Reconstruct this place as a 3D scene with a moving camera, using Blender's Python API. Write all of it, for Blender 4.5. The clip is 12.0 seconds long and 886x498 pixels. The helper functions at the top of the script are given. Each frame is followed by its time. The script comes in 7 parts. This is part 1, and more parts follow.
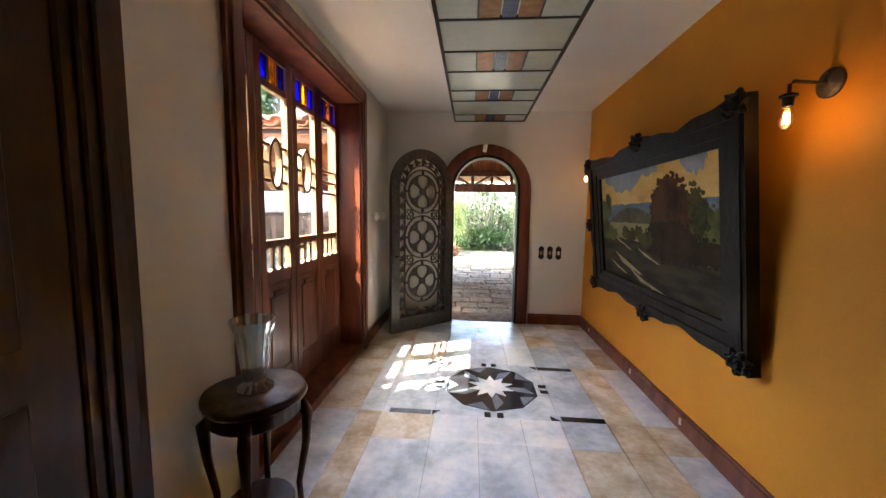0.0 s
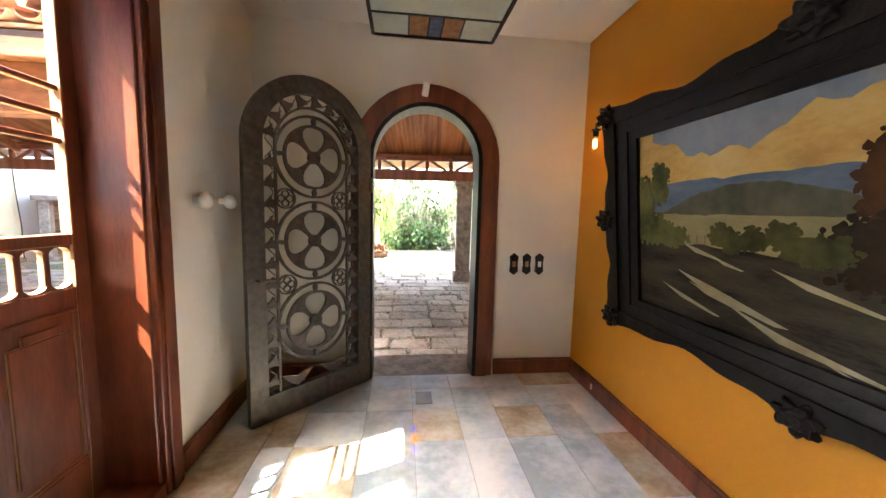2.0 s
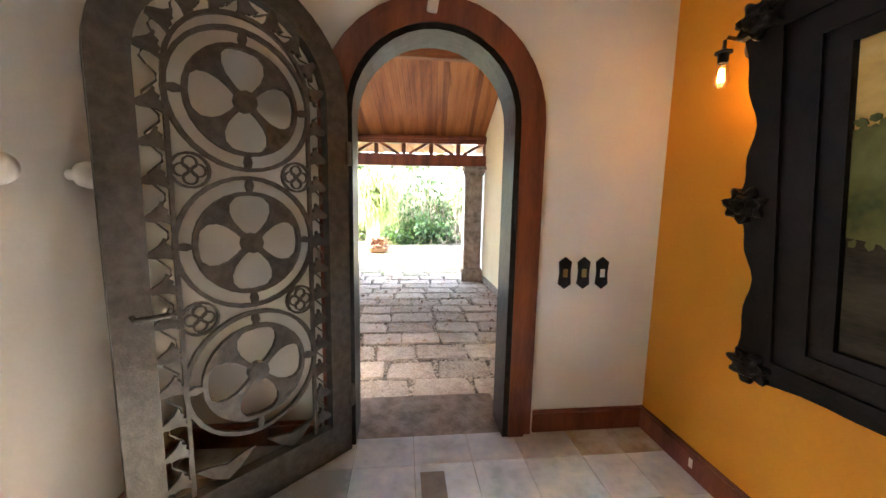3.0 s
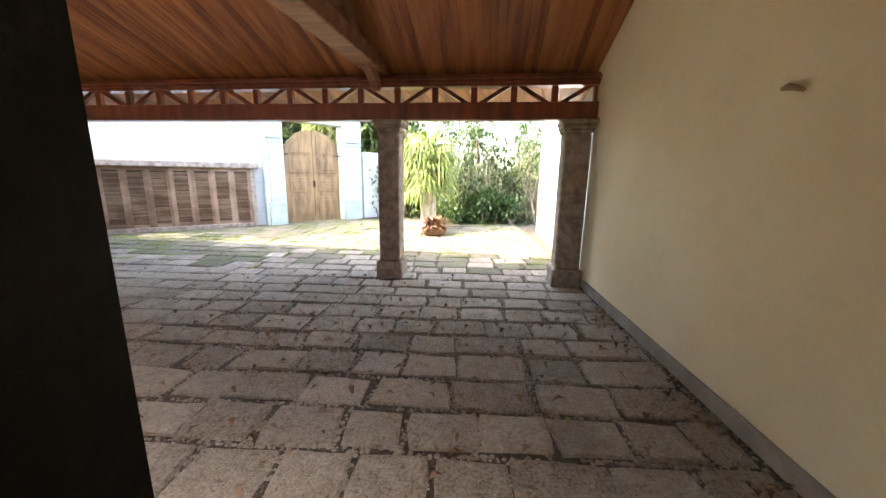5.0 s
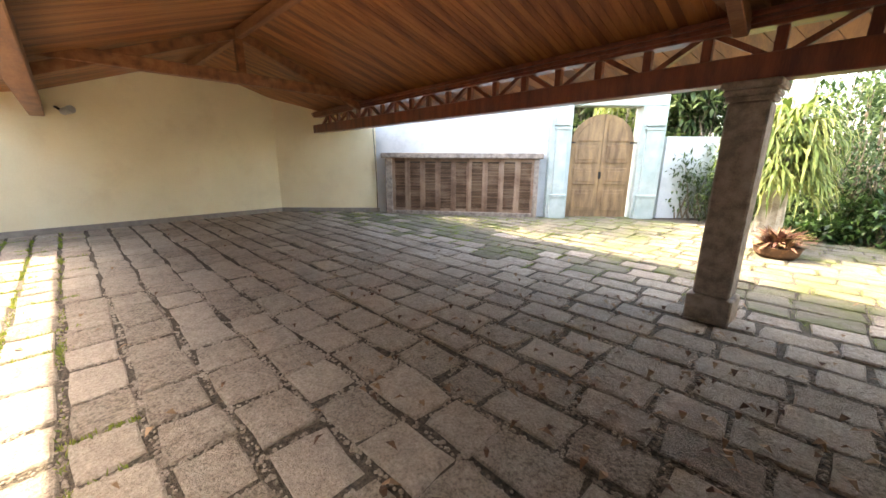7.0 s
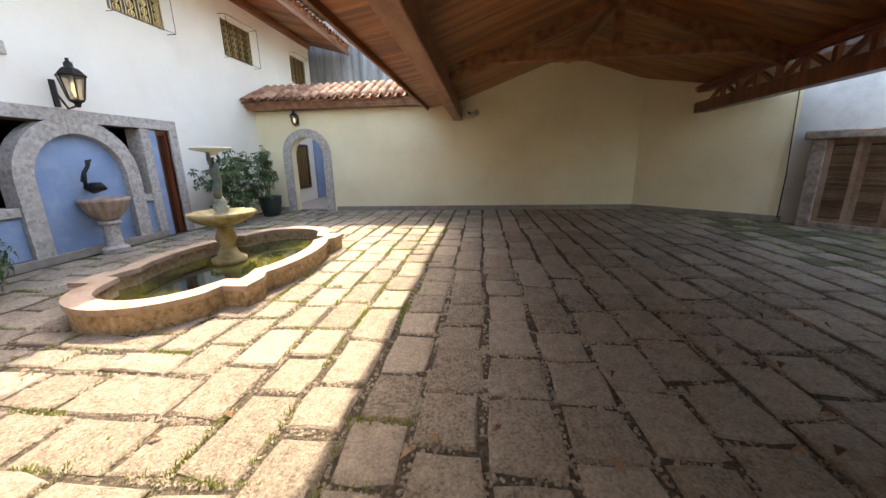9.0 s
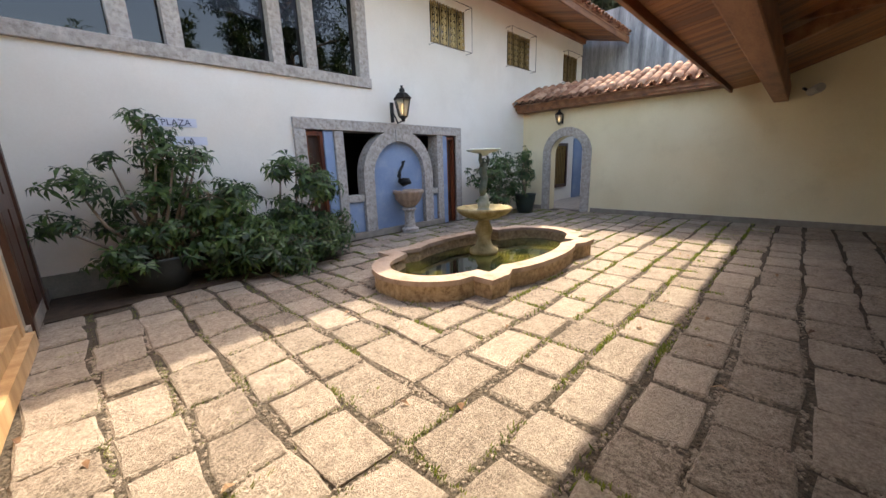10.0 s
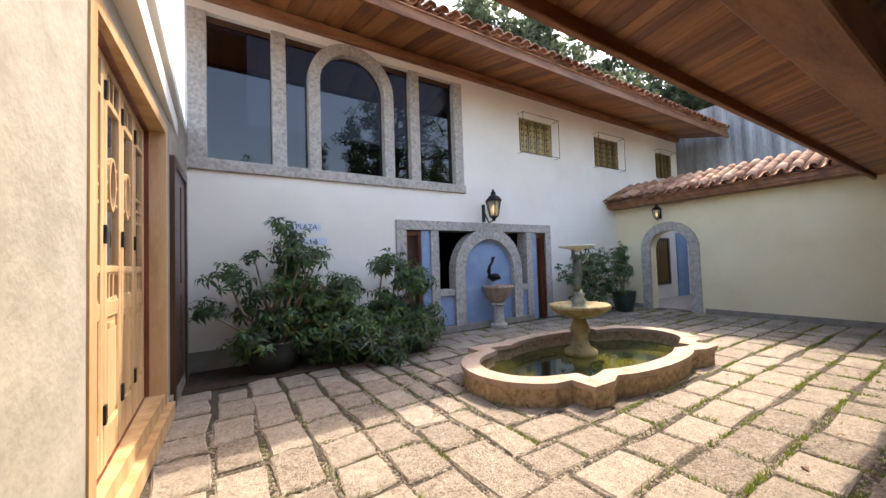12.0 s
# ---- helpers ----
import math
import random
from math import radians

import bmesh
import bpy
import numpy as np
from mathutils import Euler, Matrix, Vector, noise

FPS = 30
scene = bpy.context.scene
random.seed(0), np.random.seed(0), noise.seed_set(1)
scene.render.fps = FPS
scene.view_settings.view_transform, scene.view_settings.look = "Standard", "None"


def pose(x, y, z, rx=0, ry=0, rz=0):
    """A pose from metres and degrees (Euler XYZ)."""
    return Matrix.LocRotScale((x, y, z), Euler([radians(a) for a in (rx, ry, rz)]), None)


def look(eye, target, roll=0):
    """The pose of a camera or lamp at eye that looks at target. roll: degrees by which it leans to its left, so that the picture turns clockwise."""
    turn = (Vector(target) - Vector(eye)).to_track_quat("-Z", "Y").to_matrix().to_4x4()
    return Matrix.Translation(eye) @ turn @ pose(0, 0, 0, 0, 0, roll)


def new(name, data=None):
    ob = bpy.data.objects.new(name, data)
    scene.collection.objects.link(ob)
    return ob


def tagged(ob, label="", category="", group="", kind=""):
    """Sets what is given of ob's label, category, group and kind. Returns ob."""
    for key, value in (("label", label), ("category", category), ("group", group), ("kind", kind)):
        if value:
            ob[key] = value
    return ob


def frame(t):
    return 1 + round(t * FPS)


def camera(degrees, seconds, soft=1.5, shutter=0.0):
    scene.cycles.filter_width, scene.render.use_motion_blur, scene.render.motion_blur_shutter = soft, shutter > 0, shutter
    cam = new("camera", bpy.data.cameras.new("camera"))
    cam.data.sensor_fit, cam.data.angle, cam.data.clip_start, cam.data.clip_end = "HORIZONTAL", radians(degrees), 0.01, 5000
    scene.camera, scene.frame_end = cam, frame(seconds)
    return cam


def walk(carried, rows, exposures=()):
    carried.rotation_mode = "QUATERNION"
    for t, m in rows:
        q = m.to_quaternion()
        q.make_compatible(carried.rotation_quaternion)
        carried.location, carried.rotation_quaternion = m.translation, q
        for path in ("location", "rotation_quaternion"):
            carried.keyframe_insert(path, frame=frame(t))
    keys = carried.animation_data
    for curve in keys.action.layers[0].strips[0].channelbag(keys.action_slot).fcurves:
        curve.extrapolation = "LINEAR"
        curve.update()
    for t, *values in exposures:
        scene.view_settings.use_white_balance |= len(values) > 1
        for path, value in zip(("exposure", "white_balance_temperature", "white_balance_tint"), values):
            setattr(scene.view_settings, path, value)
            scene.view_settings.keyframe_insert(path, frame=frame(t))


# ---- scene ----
cam = camera(102.0, 12.0)
PATH = [
    (0, (0.251, 0.247, 1.58), (0.094, 2.231, 1.382), 0.9),
    (0.5, (0.313, 0.707, 1.543), (0.43, 2.696, 1.368), 1.4),
    (1, (0.272, 1.193, 1.553), (0.433, 3.178, 1.364), 1.2),
    (1.5, (0.299, 1.747, 1.484), (0.469, 3.732, 1.304), 0.8),
    (2, (0.233, 2.298, 1.502), (0.461, 4.273, 1.292), 1.5),
    (2.5, (0.195, 2.841, 1.434), (0.438, 4.813, 1.21), 1.1),
    (3, (0.268, 3.365, 1.45), (0.482, 5.338, 1.198), 1.1),
    (3.2, (0.29, 3.565, 1.43), (0.473, 5.543, 1.198), 0.8),
    (4.8, (0.089, 5.369, 1.442), (0.056, 7.331, 1.052), 1.0),
    (5, (0.071, 5.555, 1.449), (-0.013, 7.511, 1.038), 1.0),
    (5.5, (0.006, 6.015, 1.436), (-0.252, 7.947, 0.988), 1.0),
    (6, (-0.13, 6.281, 1.471), (-0.732, 8.130, 1.001), 1.0),
    (6.5, (-0.347, 6.389, 1.504), (-1.328, 8.063, 1.02), 0.8),
    (7, (-0.578, 6.487, 1.495), (-1.923, 7.884, 1.006), 0.4),
    (7.2, (-0.642, 6.500, 1.512), (-2.143, 7.730, 1.03), -0.2),
    (8.8, (-1.649, 6.976, 1.286), (-3.586, 6.951, 0.789), -1.4),
    (9, (-1.716, 6.957, 1.289), (-3.644, 6.749, 0.8), -1.2),
    (9.5, (-1.886, 6.828, 1.295), (-3.67, 6.062, 0.815), -1.4),
    (10, (-1.972, 6.778, 1.307), (-3.358, 5.412, 0.843), -1.8),
    (10.5, (-1.997, 6.782, 1.356), (-3.153, 5.189, 1.001), -1.6),
    (11, (-1.982, 6.756, 1.36), (-3.169, 5.149, 1.456), -1.6),
    (11.5, (-1.948, 6.736, 1.363), (-3.139, 5.135, 1.495), -1.8),
    (12, (-1.883, 6.766, 1.313), (-2.952, 5.077, 1.385), -1.8),
]
EXPOSURES = [(0.0, 5.3, 6700, 10), (0.5, 5.45, 7100, 10), (1.0, 5.5, 7200, 10), (2.0, 5.85, 6950, 10), (3.0, 6.05, 6800, 10), (3.2, 5.9, 6800, 10), (4.8, 4.6, 7300, 10), (6.5, 4.0, 7900, 10), (7.2, 4.1, 8000, 10), (8.8, 3.15, 7900, 10), (10.0, 2.5, 7700, 12), (10.5, 2.45, 7600, 12), (12.0, 2.48, 7200, 12)]
walk(cam, [(t, look(eye, target, roll)) for t, eye, target, roll in PATH], EXPOSURES)

# ---- light ----
SUN_WAY = Vector((0.62, 0.25, -1.0)).normalized()
world = bpy.data.worlds.new("sky")
scene.world = world
world.use_nodes = True
wn = world.node_tree
sky = wn.nodes.new("ShaderNodeTexSky")
sky.sky_type = "NISHITA"
sky.sun_disc = False
sky.sun_elevation = math.asin(-SUN_WAY.z)
sky.sun_rotation = math.atan2(-SUN_WAY.x, -SUN_WAY.y)
sky.dust_density = 2.5
wn.links.new(sky.outputs[0], wn.nodes["Background"].inputs[0])
wn.nodes["Background"].inputs[1].default_value = 0.15
sun = new("sun", bpy.data.lights.new("sun", "SUN"))
sun.data.energy = 1.35
sun.data.angle = radians(0.6)
sun.data.color = (1.0, 0.93, 0.82)
sun.matrix_world = look((0, 0, 20), Vector((0, 0, 20)) + SUN_WAY)


# ---- materials ----
def material(name, colours, rough=0.6, metal=0.0, scale=3.0, fine=40.0, bump=0.15, spots=None, stretch=(1, 1, 1), per=0.0, coat=0.0, depth=0.01):
    """A painted or natural surface: two scales of noise between the colours, fine relief, and optional stains."""
    m = bpy.data.materials.new(name)
    m.use_nodes = True
    n, l = m.node_tree.nodes, m.node_tree.links
    b = n["Principled BSDF"]
    co = n.new("ShaderNodeTexCoord")
    mp = n.new("ShaderNodeMapping")
    mp.inputs["Scale"].default_value = stretch
    l.new(co.outputs["Object"], mp.inputs[0])
    a = n.new("ShaderNodeTexNoise")
    a.inputs["Scale"].default_value, a.inputs["Detail"].default_value = scale, 6
    c = n.new("ShaderNodeTexNoise")
    c.inputs["Scale"].default_value, c.inputs["Detail"].default_value = fine, 4
    l.new(mp.outputs[0], a.inputs[0]); l.new(mp.outputs[0], c.inputs[0])
    mix = n.new("ShaderNodeMath"); mix.operation = "MULTIPLY_ADD"
    l.new(c.outputs[0], mix.inputs[0]); mix.inputs[1].default_value = 0.35
    l.new(a.outputs[0], mix.inputs[2])
    sub = n.new("ShaderNodeMath"); sub.operation = "ADD"
    l.new(mix.outputs[0], sub.inputs[0]); sub.inputs[1].default_value = -0.175
    last = sub
    if per:
        oi = n.new("ShaderNodeObjectInfo"); ge = n.new("ShaderNodeNewGeometry")
        s1 = n.new("ShaderNodeMath"); s1.operation = "ADD"
        l.new(oi.outputs["Random"], s1.inputs[0]); l.new(ge.outputs["Random Per Island"], s1.inputs[1])
        s2 = n.new("ShaderNodeMath"); s2.operation = "FRACT"; l.new(s1.outputs[0], s2.inputs[0])
        s3 = n.new("ShaderNodeMath"); s3.operation = "MULTIPLY_ADD"
        l.new(s2.outputs[0], s3.inputs[0]); s3.inputs[1].default_value = per; l.new(sub.outputs[0], s3.inputs[2])
        s4 = n.new("ShaderNodeMath"); s4.operation = "ADD"; s4.inputs[1].default_value = -per / 2
        l.new(s3.outputs[0], s4.inputs[0]); last = s4
    r = n.new("ShaderNodeValToRGB")
    k = len(colours)
    while len(r.color_ramp.elements) < k:
        r.color_ramp.elements.new(0.5)
    for i, col in enumerate(colours):
        e = r.color_ramp.elements[i]
        e.position = 0.3 + 0.4 * i / max(1, k - 1)
        e.color = (*col, 1)
    l.new(last.outputs[0], r.inputs[0])
    out = r.outputs[0]
    if spots:
        col, amount, size = spots
        w = n.new("ShaderNodeTexNoise"); w.inputs["Scale"].default_value, w.inputs["Detail"].default_value = size, 8
        w.inputs["Roughness"].default_value = 0.7
        l.new(mp.outputs[0], w.inputs[0])
        rr = n.new("ShaderNodeValToRGB")
        rr.color_ramp.elements[0].position, rr.color_ramp.elements[1].position = 0.52, 0.68
        rr.color_ramp.elements[0].color, rr.color_ramp.elements[1].color = (0, 0, 0, 1), (amount, amount, amount, 1)
        l.new(w.outputs[0], rr.inputs[0])
        mx = n.new("ShaderNodeMix"); mx.data_type = "RGBA"
        l.new(rr.outputs[0], mx.inputs[0]); l.new(out, mx.inputs[6]); mx.inputs[7].default_value = (*col, 1)
        out = mx.outputs[2]
    l.new(out, b.inputs["Base Color"])
    b.inputs["Roughness"].default_value, b.inputs["Metallic"].default_value = rough, metal
    if coat:
        b.inputs["Coat Weight"].default_value = coat
        b.inputs["Coat Roughness"].default_value = 0.15
    if bump:
        bp = n.new("ShaderNodeBump"); bp.inputs["Strength"].default_value = bump; bp.inputs["Distance"].default_value = depth
        l.new(mix.outputs[0], bp.inputs["Height"]); l.new(bp.outputs[0], b.inputs["Normal"])
    return m


def glass(name, colour=(1, 1, 1), rough=0.02, clear=0.955):
    """A thin pane: mostly see-through, with a mirror gloss."""
    m = bpy.data.materials.new(name)
    m.use_nodes = True
    n, l = m.node_tree.nodes, m.node_tree.links
    n.remove(n["Principled BSDF"])
    t = n.new("ShaderNodeBsdfTransparent"); t.inputs[0].default_value = (*colour, 1)
    g = n.new("ShaderNodeBsdfGlossy"); g.inputs["Roughness"].default_value = rough
    f = n.new("ShaderNodeLayerWeight"); f.inputs[0].default_value = 0.5
    p = n.new("ShaderNodeMath"); p.operation = "POWER"; p.inputs[1].default_value = 4.0
    l.new(f.outputs["Facing"], p.inputs[0])
    s = n.new("ShaderNodeMath"); s.operation = "MULTIPLY_ADD"; s.inputs[1].default_value = 0.8; s.inputs[2].default_value = 1 - clear
    s.use_clamp = True
    l.new(p.outputs[0], s.inputs[0])
    mx = n.new("ShaderNodeMixShader")
    l.new(s.outputs[0], mx.inputs[0]); l.new(t.outputs[0], mx.inputs[1]); l.new(g.outputs[0], mx.inputs[2])
    l.new(mx.outputs[0], n["Material Output"].inputs[0])
    return m


def glowing(name, colour, strength):
    m = bpy.data.materials.new(name)
    m.use_nodes = True
    b = m.node_tree.nodes["Principled BSDF"]
    b.inputs["Base Color"].default_value = (*colour, 1)
    b.inputs["Emission Color"].default_value = (*colour, 1)
    b.inputs["Emission Strength"].default_value = strength
    return m


def hewn(name, colours, stain, moss=None):
    """Rough-hewn paving: pitted grain, a tone for each stone, and stains that run on across the stones."""
    m = bpy.data.materials.new(name)
    m.use_nodes = True
    n, l = m.node_tree.nodes, m.node_tree.links
    b = n["Principled BSDF"]
    ge = n.new("ShaderNodeNewGeometry")
    oi = n.new("ShaderNodeObjectInfo")

    def noisy(scale, detail, rough):
        a = n.new("ShaderNodeTexNoise")
        a.inputs["Scale"].default_value, a.inputs["Detail"].default_value, a.inputs["Roughness"].default_value = scale, detail, rough
        l.new(ge.outputs["Position"], a.inputs[0])
        return a.outputs[0]

    def maths(op, a, c, d=None):
        k = n.new("ShaderNodeMath"); k.operation = op
        for q, v in enumerate((a, c, d)):
            if v is None:
                continue
            if isinstance(v, (int, float)):
                k.inputs[q].default_value = v
            else:
                l.new(v, k.inputs[q])
        return k.outputs[0]
    grain, coarse = noisy(45, 8, 0.75), noisy(11, 5, 0.6)
    cell = n.new("ShaderNodeTexVoronoi"); cell.inputs["Scale"].default_value = 70
    l.new(ge.outputs["Position"], cell.inputs["Vector"])
    pits = maths("MINIMUM", cell.outputs["Distance"], 0.5)
    tone = maths("FRACT", maths("ADD", oi.outputs["Random"], ge.outputs["Random Per Island"]), 0)
    v = maths("MULTIPLY_ADD", grain, 1.1, maths("MULTIPLY_ADD", coarse, 0.4, maths("MULTIPLY_ADD", tone, 0.15, -0.32)))
    r = n.new("ShaderNodeValToRGB")
    while len(r.color_ramp.elements) < len(colours):
        r.color_ramp.elements.new(0.5)
    for q, col in enumerate(colours):
        r.color_ramp.elements[q].position = 0.3 + 0.42 * q / (len(colours) - 1)
        r.color_ramp.elements[q].color = (*col, 1)
    l.new(v, r.inputs[0])
    out = r.outputs[0]
    for col, scale, lo, hi, amount in ((stain, 0.75, 0.56, 0.74, 0.7), (stain, 4.5, 0.6, 0.74, 0.35)) + (((moss, 1.6, 0.44, 0.66, 0.85),) if moss else ()):
        rr = n.new("ShaderNodeMapRange")
        rr.inputs[1].default_value, rr.inputs[2].default_value, rr.inputs[4].default_value = lo, hi, amount
        l.new(noisy(scale, 7, 0.65), rr.inputs[0])
        mx = n.new("ShaderNodeMix"); mx.data_type = "RGBA"
        l.new(rr.outputs[0], mx.inputs[0]); l.new(out, mx.inputs[6]); mx.inputs[7].default_value = (*col, 1)
        out = mx.outputs[2]
    l.new(out, b.inputs["Base Color"])
    b.inputs["Roughness"].default_value = 0.92
    bp = n.new("ShaderNodeBump"); bp.inputs["Strength"].default_value, bp.inputs["Distance"].default_value = 1.0, 0.028
    l.new(maths("MULTIPLY_ADD", pits, 0.35, maths("MULTIPLY_ADD", coarse, 1.0, maths("MULTIPLY", grain, 0.9))), bp.inputs["Height"])
    l.new(bp.outputs[0], b.inputs["Normal"])
    return m


COBBLE = hewn("paving_stone", [(0.14, 0.11, 0.083), (0.31, 0.255, 0.20), (0.43, 0.36, 0.285), (0.54, 0.46, 0.375)], (0.11, 0.09, 0.075))
MOSSPAVE = hewn("mossy_paving", [(0.10, 0.085, 0.06), (0.19, 0.165, 0.12), (0.27, 0.235, 0.18)], (0.09, 0.08, 0.06), (0.11, 0.13, 0.035))
WHITE = material("white_plaster", [(0.74, 0.71, 0.66), (0.8, 0.78, 0.74)], 0.85, scale=1.2, fine=60, bump=0.12)
CREAM = material("cream_plaster", [(0.73, 0.63, 0.41), (0.81, 0.73, 0.51)], 0.9, scale=0.8, fine=50, bump=0.25, spots=((0.62, 0.53, 0.34), 0.3, 1.5))
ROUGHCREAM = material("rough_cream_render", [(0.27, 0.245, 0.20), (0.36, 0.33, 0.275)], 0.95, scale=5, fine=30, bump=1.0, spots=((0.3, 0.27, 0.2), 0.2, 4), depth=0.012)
COURTWALL = material("court_plaster", [(0.50, 0.52, 0.52), (0.61, 0.62, 0.61)], 0.9, scale=0.9, fine=30, bump=0.3, spots=((0.35, 0.37, 0.36), 0.5, 2.2))
OCHRE = material("ochre_paint", [(0.64, 0.245, 0.008), (0.72, 0.295, 0.013)], 0.7, scale=1.5, fine=70, bump=0.1)
MAHOGANY = material("mahogany", [(0.085, 0.02, 0.010), (0.17, 0.044, 0.02), (0.24, 0.07, 0.029)], 0.38, scale=2.5, fine=30, bump=0.12, stretch=(3, 3, 0.5), coat=0.25)
DARKWOOD = material("dark_wood", [(0.035, 0.015, 0.008), (0.075, 0.028, 0.014)], 0.4, scale=3, fine=30, bump=0.15, stretch=(3, 3, 0.4), coat=0.2)
BEAMWOOD = material("beam_wood", [(0.12, 0.045, 0.02), (0.23, 0.095, 0.04), (0.31, 0.15, 0.07)], 0.55, scale=2.2, fine=25, bump=0.25, stretch=(0.6, 3, 3))
PLANKWOOD = material("plank_wood", [(0.15, 0.05, 0.016), (0.28, 0.10, 0.031), (0.39, 0.16, 0.052)], 0.45, scale=1.6, fine=25, bump=0.12, stretch=(4, 0.5, 0.5), per=0.35)
OAK = material("pale_brown_wood", [(0.38, 0.22, 0.10), (0.50, 0.32, 0.16), (0.58, 0.40, 0.22)], 0.5, scale=2.2, fine=30, bump=0.15, stretch=(3, 3, 0.4), spots=((0.35, 0.22, 0.11), 0.4, 3))
GATEWOOD = material("weathered_wood", [(0.13, 0.075, 0.038), (0.25, 0.15, 0.075), (0.36, 0.215, 0.10)], 0.75, scale=2.0, fine=30, bump=0.3, stretch=(3, 3, 0.5))
LOUVREWOOD = material("louvre_wood", [(0.11, 0.06, 0.035), (0.2, 0.12, 0.075), (0.28, 0.19, 0.13)], 0.8, scale=2.0, fine=25, bump=0.3, per=0.3)
GRANITE = material("granite", [(0.26, 0.23, 0.20), (0.42, 0.38, 0.34), (0.55, 0.51, 0.46)], 0.75, scale=18, fine=90, bump=0.35, spots=((0.16, 0.14, 0.12), 0.6, 9))
PILLAR = material("pillar_stone", [(0.16, 0.125, 0.10), (0.27, 0.22, 0.18), (0.36, 0.30, 0.25)], 0.85, scale=9, fine=70, bump=0.4, spots=((0.10, 0.08, 0.065), 0.6, 5))
JOINT = material("earth_joint", [(0.035, 0.028, 0.02), (0.085, 0.068, 0.048), (0.16, 0.13, 0.095)], 1.0, scale=38, fine=120, bump=1.0, depth=0.04)
SOIL = material("soil", [(0.03, 0.02, 0.012), (0.07, 0.045, 0.028)], 1.0, scale=9, fine=60, bump=0.9)
IRON = material("wrought_iron", [(0.075, 0.068, 0.062), (0.13, 0.118, 0.105)], 0.5, metal=0.55, scale=25, fine=120, bump=0.35)
BLACKIRON = material("black_iron", [(0.012, 0.012, 0.013), (0.03, 0.03, 0.03)], 0.45, metal=0.6, scale=20, fine=90, bump=0.2)
BRASS = material("brass", [(0.32, 0.21, 0.08), (0.48, 0.33, 0.14)], 0.4, metal=0.9, scale=20, fine=80, bump=0.1)
FRAMEBLACK = material("carved_black_frame", [(0.005, 0.004, 0.0035), (0.012, 0.009, 0.0075)], 0.42, scale=14, fine=60, bump=0.5)
BLUEWALL = material("blue_paint", [(0.19, 0.27, 0.42), (0.26, 0.35, 0.50)], 0.85, scale=1.5, fine=40, bump=0.2, spots=((0.40, 0.44, 0.48), 0.35, 3))
TILECLAY = material("roof_clay", [(0.20, 0.085, 0.045), (0.38, 0.19, 0.11), (0.52, 0.31, 0.20)], 0.85, scale=4, fine=40, bump=0.4, spots=((0.10, 0.085, 0.07), 0.7, 3), per=0.35)
POOLSTONE = material("pool_stone", [(0.22, 0.145, 0.08), (0.40, 0.29, 0.17), (0.52, 0.40, 0.26)], 0.85, scale=16, fine=70, bump=0.9, spots=((0.12, 0.08, 0.045), 0.7, 9))
POOLRIM = material("pool_rim_stone", [(0.26, 0.18, 0.13), (0.40, 0.295, 0.22), (0.50, 0.385, 0.30)], 0.8, scale=5, fine=50, bump=0.5, spots=((0.22, 0.16, 0.12), 0.6, 5))
MOSSY = material("mossy_stone", [(0.17, 0.13, 0.05), (0.33, 0.27, 0.13), (0.46, 0.40, 0.24)], 0.85, scale=6, fine=50, bump=0.4)
VERDIGRIS = material("green_bronze", [(0.06, 0.085, 0.07), (0.13, 0.17, 0.14)], 0.6, metal=0.2, scale=10, fine=60, bump=0.3)
PALEGREEN = material("pale_green_stone", [(0.36, 0.43, 0.40), (0.48, 0.53, 0.50)], 0.85, scale=3, fine=60, bump=0.3, spots=((0.3, 0.33, 0.3), 0.5, 4))
GREYGREEN = material("grey_green_stone", [(0.13, 0.16, 0.135), (0.24, 0.27, 0.235), (0.34, 0.36, 0.32)], 0.8, scale=9, fine=60, bump=0.4)
# Hillside leaves: the pale haze of distance is mixed into their colour.
HAZYLEAF = material("hazy_hill_leaf", [(0.06, 0.09, 0.05), (0.12, 0.15, 0.085), (0.19, 0.22, 0.13)], 0.7, scale=1, fine=10, bump=0.05, per=0.6)
HOUSEWHITE = material("warm_white_plaster", [(0.77, 0.72, 0.63), (0.83, 0.79, 0.71)], 0.88, scale=0.9, fine=45, bump=0.2, spots=((0.70, 0.66, 0.58), 0.35, 1.3))
STONEBASE = material("stone_base", [(0.22, 0.19, 0.16), (0.32, 0.28, 0.23)], 0.85, scale=6, fine=60, bump=0.35)
HILLWALL = material("stained_concrete", [(0.10, 0.10, 0.11), (0.24, 0.25, 0.26), (0.42, 0.43, 0.44)], 0.95, scale=1.6, fine=20, bump=0.4, stretch=(2.5, 2.5, 0.25))
BARK = material("bark", [(0.10, 0.075, 0.05), (0.22, 0.17, 0.12), (0.32, 0.27, 0.21)], 0.9, scale=8, fine=50, bump=0.6, stretch=(2, 2, 0.5))
LEAF = material("leaf", [(0.014, 0.036, 0.009), (0.032, 0.08, 0.018), (0.075, 0.135, 0.03)], 0.45, scale=2, fine=20, bump=0.05, per=0.5)
LEAFLIGHT = material("light_leaf", [(0.10, 0.15, 0.03), (0.20, 0.26, 0.06), (0.34, 0.36, 0.11)], 0.55, scale=2, fine=20, bump=0.05, per=0.5)
LEAFFAR = material("far_leaf", [(0.03, 0.06, 0.02), (0.07, 0.115, 0.035), (0.14, 0.19, 0.07)], 0.6, scale=1, fine=10, bump=0.05, per=0.6)
DRYLEAF = material("dry_leaf", [(0.10, 0.05, 0.025), (0.22, 0.12, 0.06), (0.33, 0.22, 0.13)], 0.8, scale=8, fine=40, bump=0.1, per=0.6)
